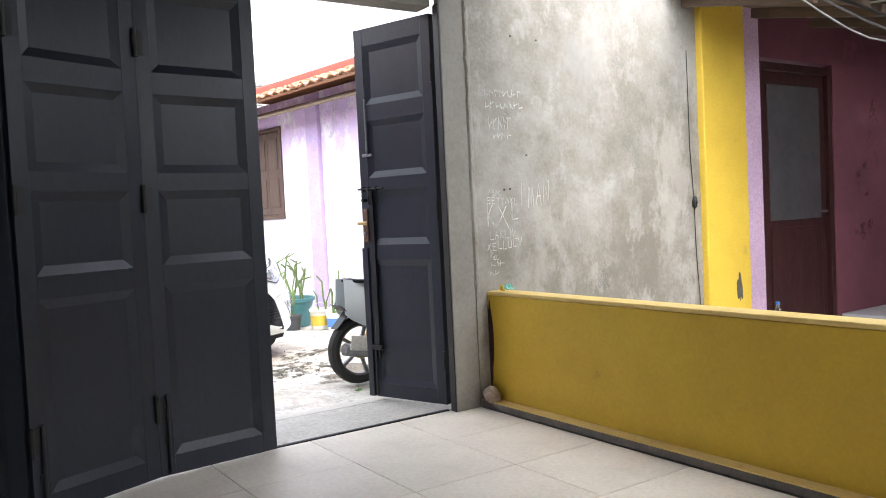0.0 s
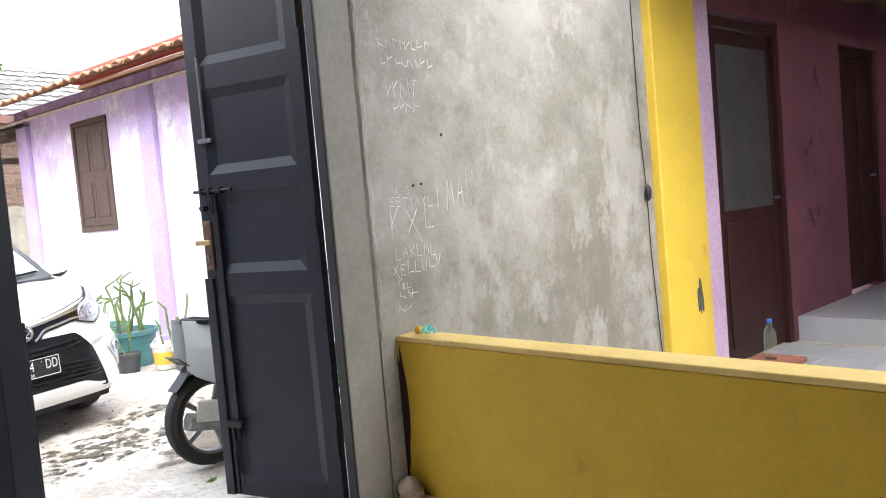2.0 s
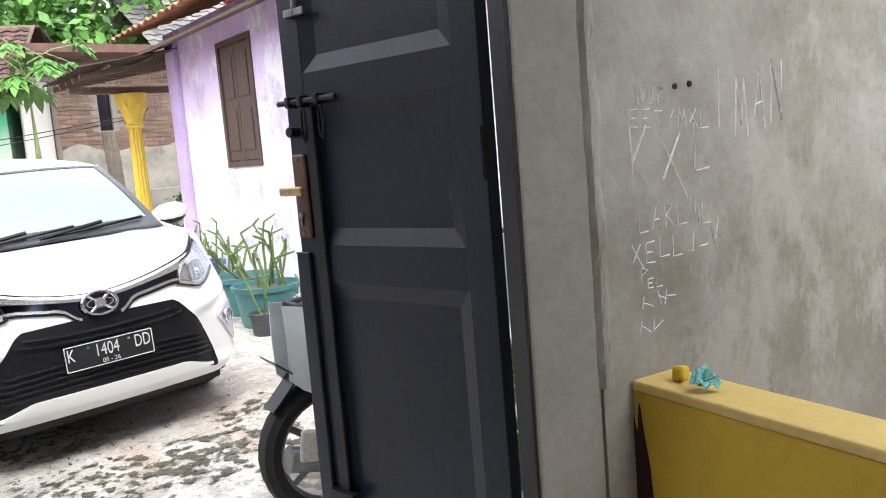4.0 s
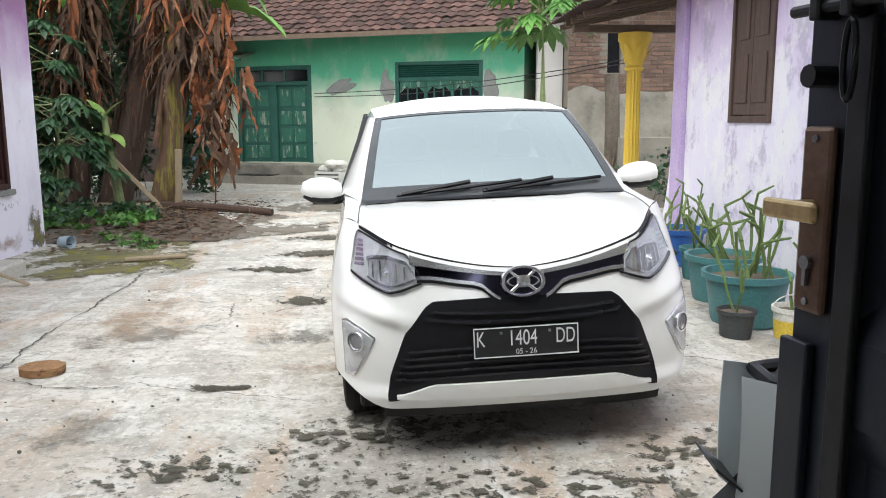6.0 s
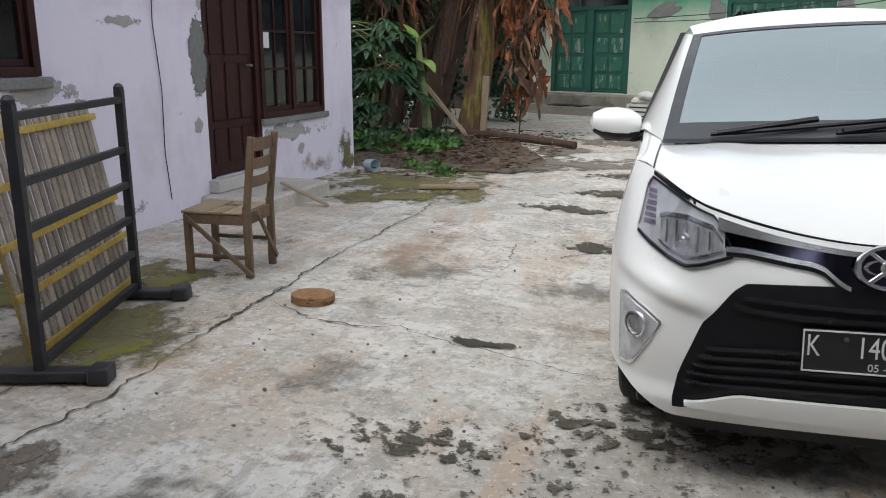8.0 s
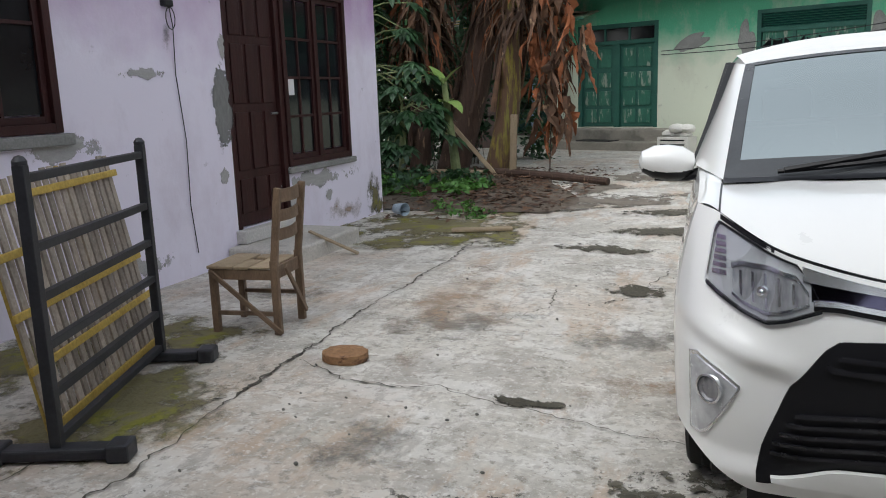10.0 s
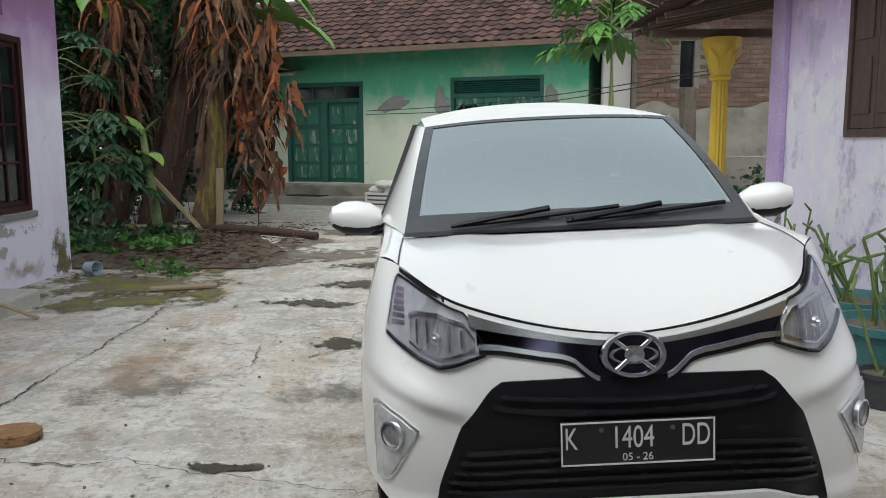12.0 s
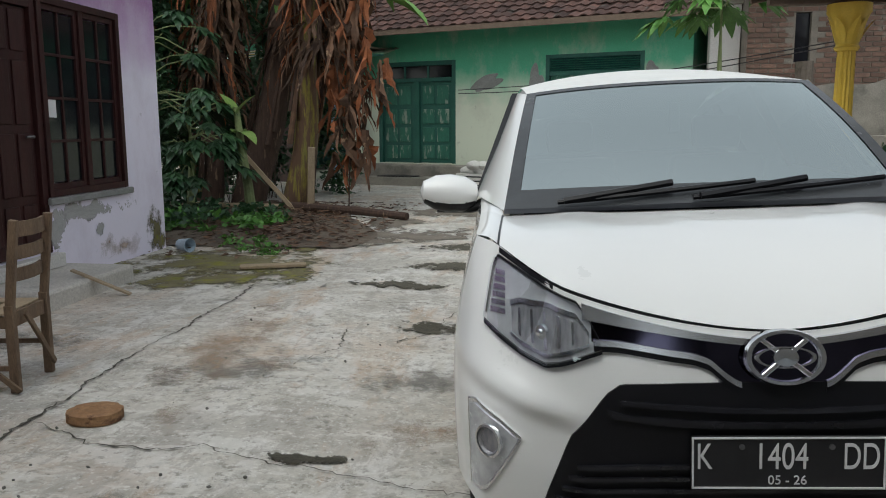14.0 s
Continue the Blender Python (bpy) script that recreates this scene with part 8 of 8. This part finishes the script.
for x, z in ((0.52, 2.46), (0.75, 2.45), (0.62, 1.66), (0.412, 1.428), (0.462, 1.433)):
    solid("nail_hole", rod(bmesh.new(), (x, -0.104, z), (x, -0.099, z), 0.007), BLACK, A, "dark nail hole in the cement wall", "hole", kind="structure")
wd = thing("wall_cord", "thin black cord with a plug hanging down the cement wall", "cable", A)
part("cord", tube(bmesh.new(), [(2.33, -0.108, 2.5), (2.335, -0.108, 1.7), (2.36, -0.112, 1.3), (2.37, -0.108, 0.9), (2.42, -0.108, 0.2)], 0.003, 5), BLACK, wd)
part("plug", lathe(bmesh.new(), ((0.002, -0.05), (0.018, -0.035), (0.022, 0.0), (0.016, 0.04), (0.002, 0.055)), 10, Matrix.Translation((2.36, -0.12, 1.28))), BLACK, wd, "black plug", True)
for k in range(3):
    wire("cable", [(lerp(2.05, 5.5, t / 12), -1.2 - 0.03 * k, 2.70 - 0.10 * (k + 1) * math.sin(math.pi * (t / 12 + 0.1 * k)) ** 2) for t in range(13)], 0.011 - 0.002 * k, "grey cable looped along the terrace eave", (BLACK, STEEL, PLASTER)[k], A)
wire("cable", [(1.55 + 0.08 * k, -0.5 - 0.12 * k, 3.0 - 0.32 * math.sin(math.pi * k / 6)) for k in range(7)], 0.006, "thin grey cable drooping before the wall", STEEL, A)
tl = tiled_roof("tile_course", eave, Matrix.Translation((2.1, -0.08, 0.062)), 6.9, 2.3, 0, ROOFTILE, "row of old clay tiles", 0.22, 0.24, seed=23)
rnd = random.Random(2)
for k in range(4):
    part("loose_tile", bm_box(-0.1, 0.1, -0.08, 0.08, -0.006, 0.006, 0.003), OLDWALL, eave, "broken pale tile", m=pose(2.2 + 0.32 * k, -0.06, 0.05 + 0.02 * rnd.random(), rnd.uniform(-25, 15), rnd.uniform(-20, 20), rnd.uniform(0, 90)))
wr = bmesh.new()
sheet(wr, lambda u, v: (0.05 * (u - 0.5) + 0.012 * noise.noise((u * 5, v * 5, 0)), 0.045 * (v - 0.5), 0.018 + 0.025 * noise.noise((u * 4, v * 4, 5)) + 0.03 * u * v), 8, 8, 0.003)
solid("wrapper", wr, surface("turquoise foil", (0.12, 0.5, 0.45), (0.3, 0.6, 0.55), 20, 0.35, 0.3), A @ pose(0.27, -0.28, 0.763), "crumpled turquoise wrapper on the parapet cap", "wrapper")
solid("wrapper", bm_box(-0.02, 0.02, -0.015, 0.015, 0, 0.035, 0.008), YELLOW, A @ pose(0.29, -0.19, 0.763, 0, 12, 20), "small yellow lump on the parapet cap", "lump")
edge = bmesh.new()
sheet(edge, lambda u, v: (lerp(0.128 + 0.012 * noise.noise((0, 0, v * 22)), 0.172 + 0.014 * noise.noise((3, 0, v * 17)), u), lerp(-0.089, -0.1015, min(1.0, u * 3)) - 0.006 * math.sin(math.pi * u) - 0.004 * noise.noise((u * 6, 0, v * 60)), lerp(0.76, 3.08, v)), 6, 120)
solid("render_edge", edge, CONCRETE, A, "rough hand-floated cement edge beside the pillar", "wall", kind="structure")
stn = bmesh.new()
bmesh.ops.create_icosphere(stn, subdivisions=3, radius=0.055)
for v in stn.verts:
    v.co += v.co.normalized() * 0.02 * noise.noise(v.co * 22)
solid("stone", stn, surface("pale stone", (0.5, 0.42, 0.36), (0.3, 0.22, 0.18), 12, 0.9, 0.5), A @ pose(0.165, -0.19, 0.095), "pale stone lying on the foot of the parapet", "stone", smooth=True)
bt = thing("bottle", "clear plastic water bottle standing on the low stool", "bottle", A @ pose(2.30, -0.87, 0.302))
part("body", lathe(bmesh.new(), ((0.001, 0.0), (0.032, 0.0), (0.033, 0.13), (0.028, 0.16), (0.013, 0.19), (0.013, 0.205)), 16), glassy("clear plastic", (0.85, 0.88, 0.9), 0.12, 0.08), bt, "clear ribbed plastic", True)
part("cap", rod(bmesh.new(), (0, 0, 0.205), (0, 0, 0.225), 0.015, seg=14), BLUE, bt, "blue screw cap")
bn = thing("stool", "low red-brown wooden stool on the terrace", "stool", A @ pose(2.26, -0.88, -0.062))
part("top", bm_box(-0.18, 0.18, -0.13, 0.13, 0.325, 0.36, 0.006), surface("red-brown bench wood", (0.22, 0.08, 0.05), (0.16, 0.06, 0.04), 5, 0.6, 0.1), bn)
for x in (-0.14, 0.14):
    part("leg", bm_box(x - 0.02, x + 0.02, -0.11, 0.11, 0.0, 0.325, 0.004), RAWWOOD, bn)
solid("column_scar", blob_sheet(0, 0, 0.03, 0.14, 0, 3, rough=0.5, dome=0.002), DIRT, A @ pose(2.85, -0.163, 0.55, 90), "dark worn scar on the yellow column", "stain", kind="structure")
solid("pillar_scar", blob_sheet(0, 0, 0.025, 0.34, 0, 4, rough=0.4, dome=0.002), MAROON, A @ pose(0.228, -0.115, 0.42, 90, 0, -90) , "brown scar beside the parapet end", "stain", kind="structure")

for k, (u, z, ru, rz, mt) in enumerate(((1.3, 2.3, 0.7, 0.9, PALE_EDGE), (0.45, 1.9, 0.25, 0.5, PALE_EDGE), (1.7, 1.7, 0.35, 0.3, PALE_EDGE), (1.3, 0.85, 0.3, 0.35, PALE_EDGE), (5.0, 1.55, 0.35, 0.6, PINKSTAIN), (4.95, 0.9, 0.3, 0.4, PINKSTAIN), (5.2, 2.1, 0.3, 0.3, PINKSTAIN))):
    solid("wall_stain", sheet(bmesh.new(), lambda a, b: (2 * a - 1, 2 * b - 1, 0), 2, 2), mt, A @ pose(u, -0.1035 - 0.0004 * k, z, 90) @ Matrix.Diagonal((ru, rz, 1, 1)), "blotchy stain on the terrace wall", "stain", kind="structure")

# ---- floor tiles, last: each a piece of the floor ----
tile_mesh = to_mesh("tile", bm_box(-0.2975, 0.2975, -0.2975, 0.2975, -0.012, 0.0, 0.0015), TILE)
for i in range(-7, 1):
    for j in range(0, 9):
        u0, n0 = -0.16 + 0.6 * i, -0.88 - 0.6 * j
        if u0 - 0.3 < -4.6:
            continue
        t = new("tile", tile_mesh)
        t.parent = floor
        t.matrix_basis = pose(u0, n0, 0.001 * ((i * 7 + j * 3) % 3) * 0.4)
edge_mesh = to_mesh("tile", bm_box(-0.2975, 0.2975, -0.275, 0.275, -0.012, 0.0, 0.0015), TILE)
for i in range(-7, 1):
    t = new("tile", edge_mesh)
    t.parent = floor
    t.matrix_basis = pose(-0.16 + 0.6 * i, -0.303, 0.0)
terr_mesh = to_mesh("tile", bm_box(-0.198, 0.198, -0.198, 0.198, -0.012, 0.0, 0.0015), WHITETILE)
terr = bpy.data.objects["terrace_floor"]
for i in range(10):
    for j in range(7):
        t = new("tile", terr_mesh)
        t.parent = terr
        t.matrix_basis = pose(0.56 + 0.4 * i, -2.72 + 0.4 * j, -0.058)
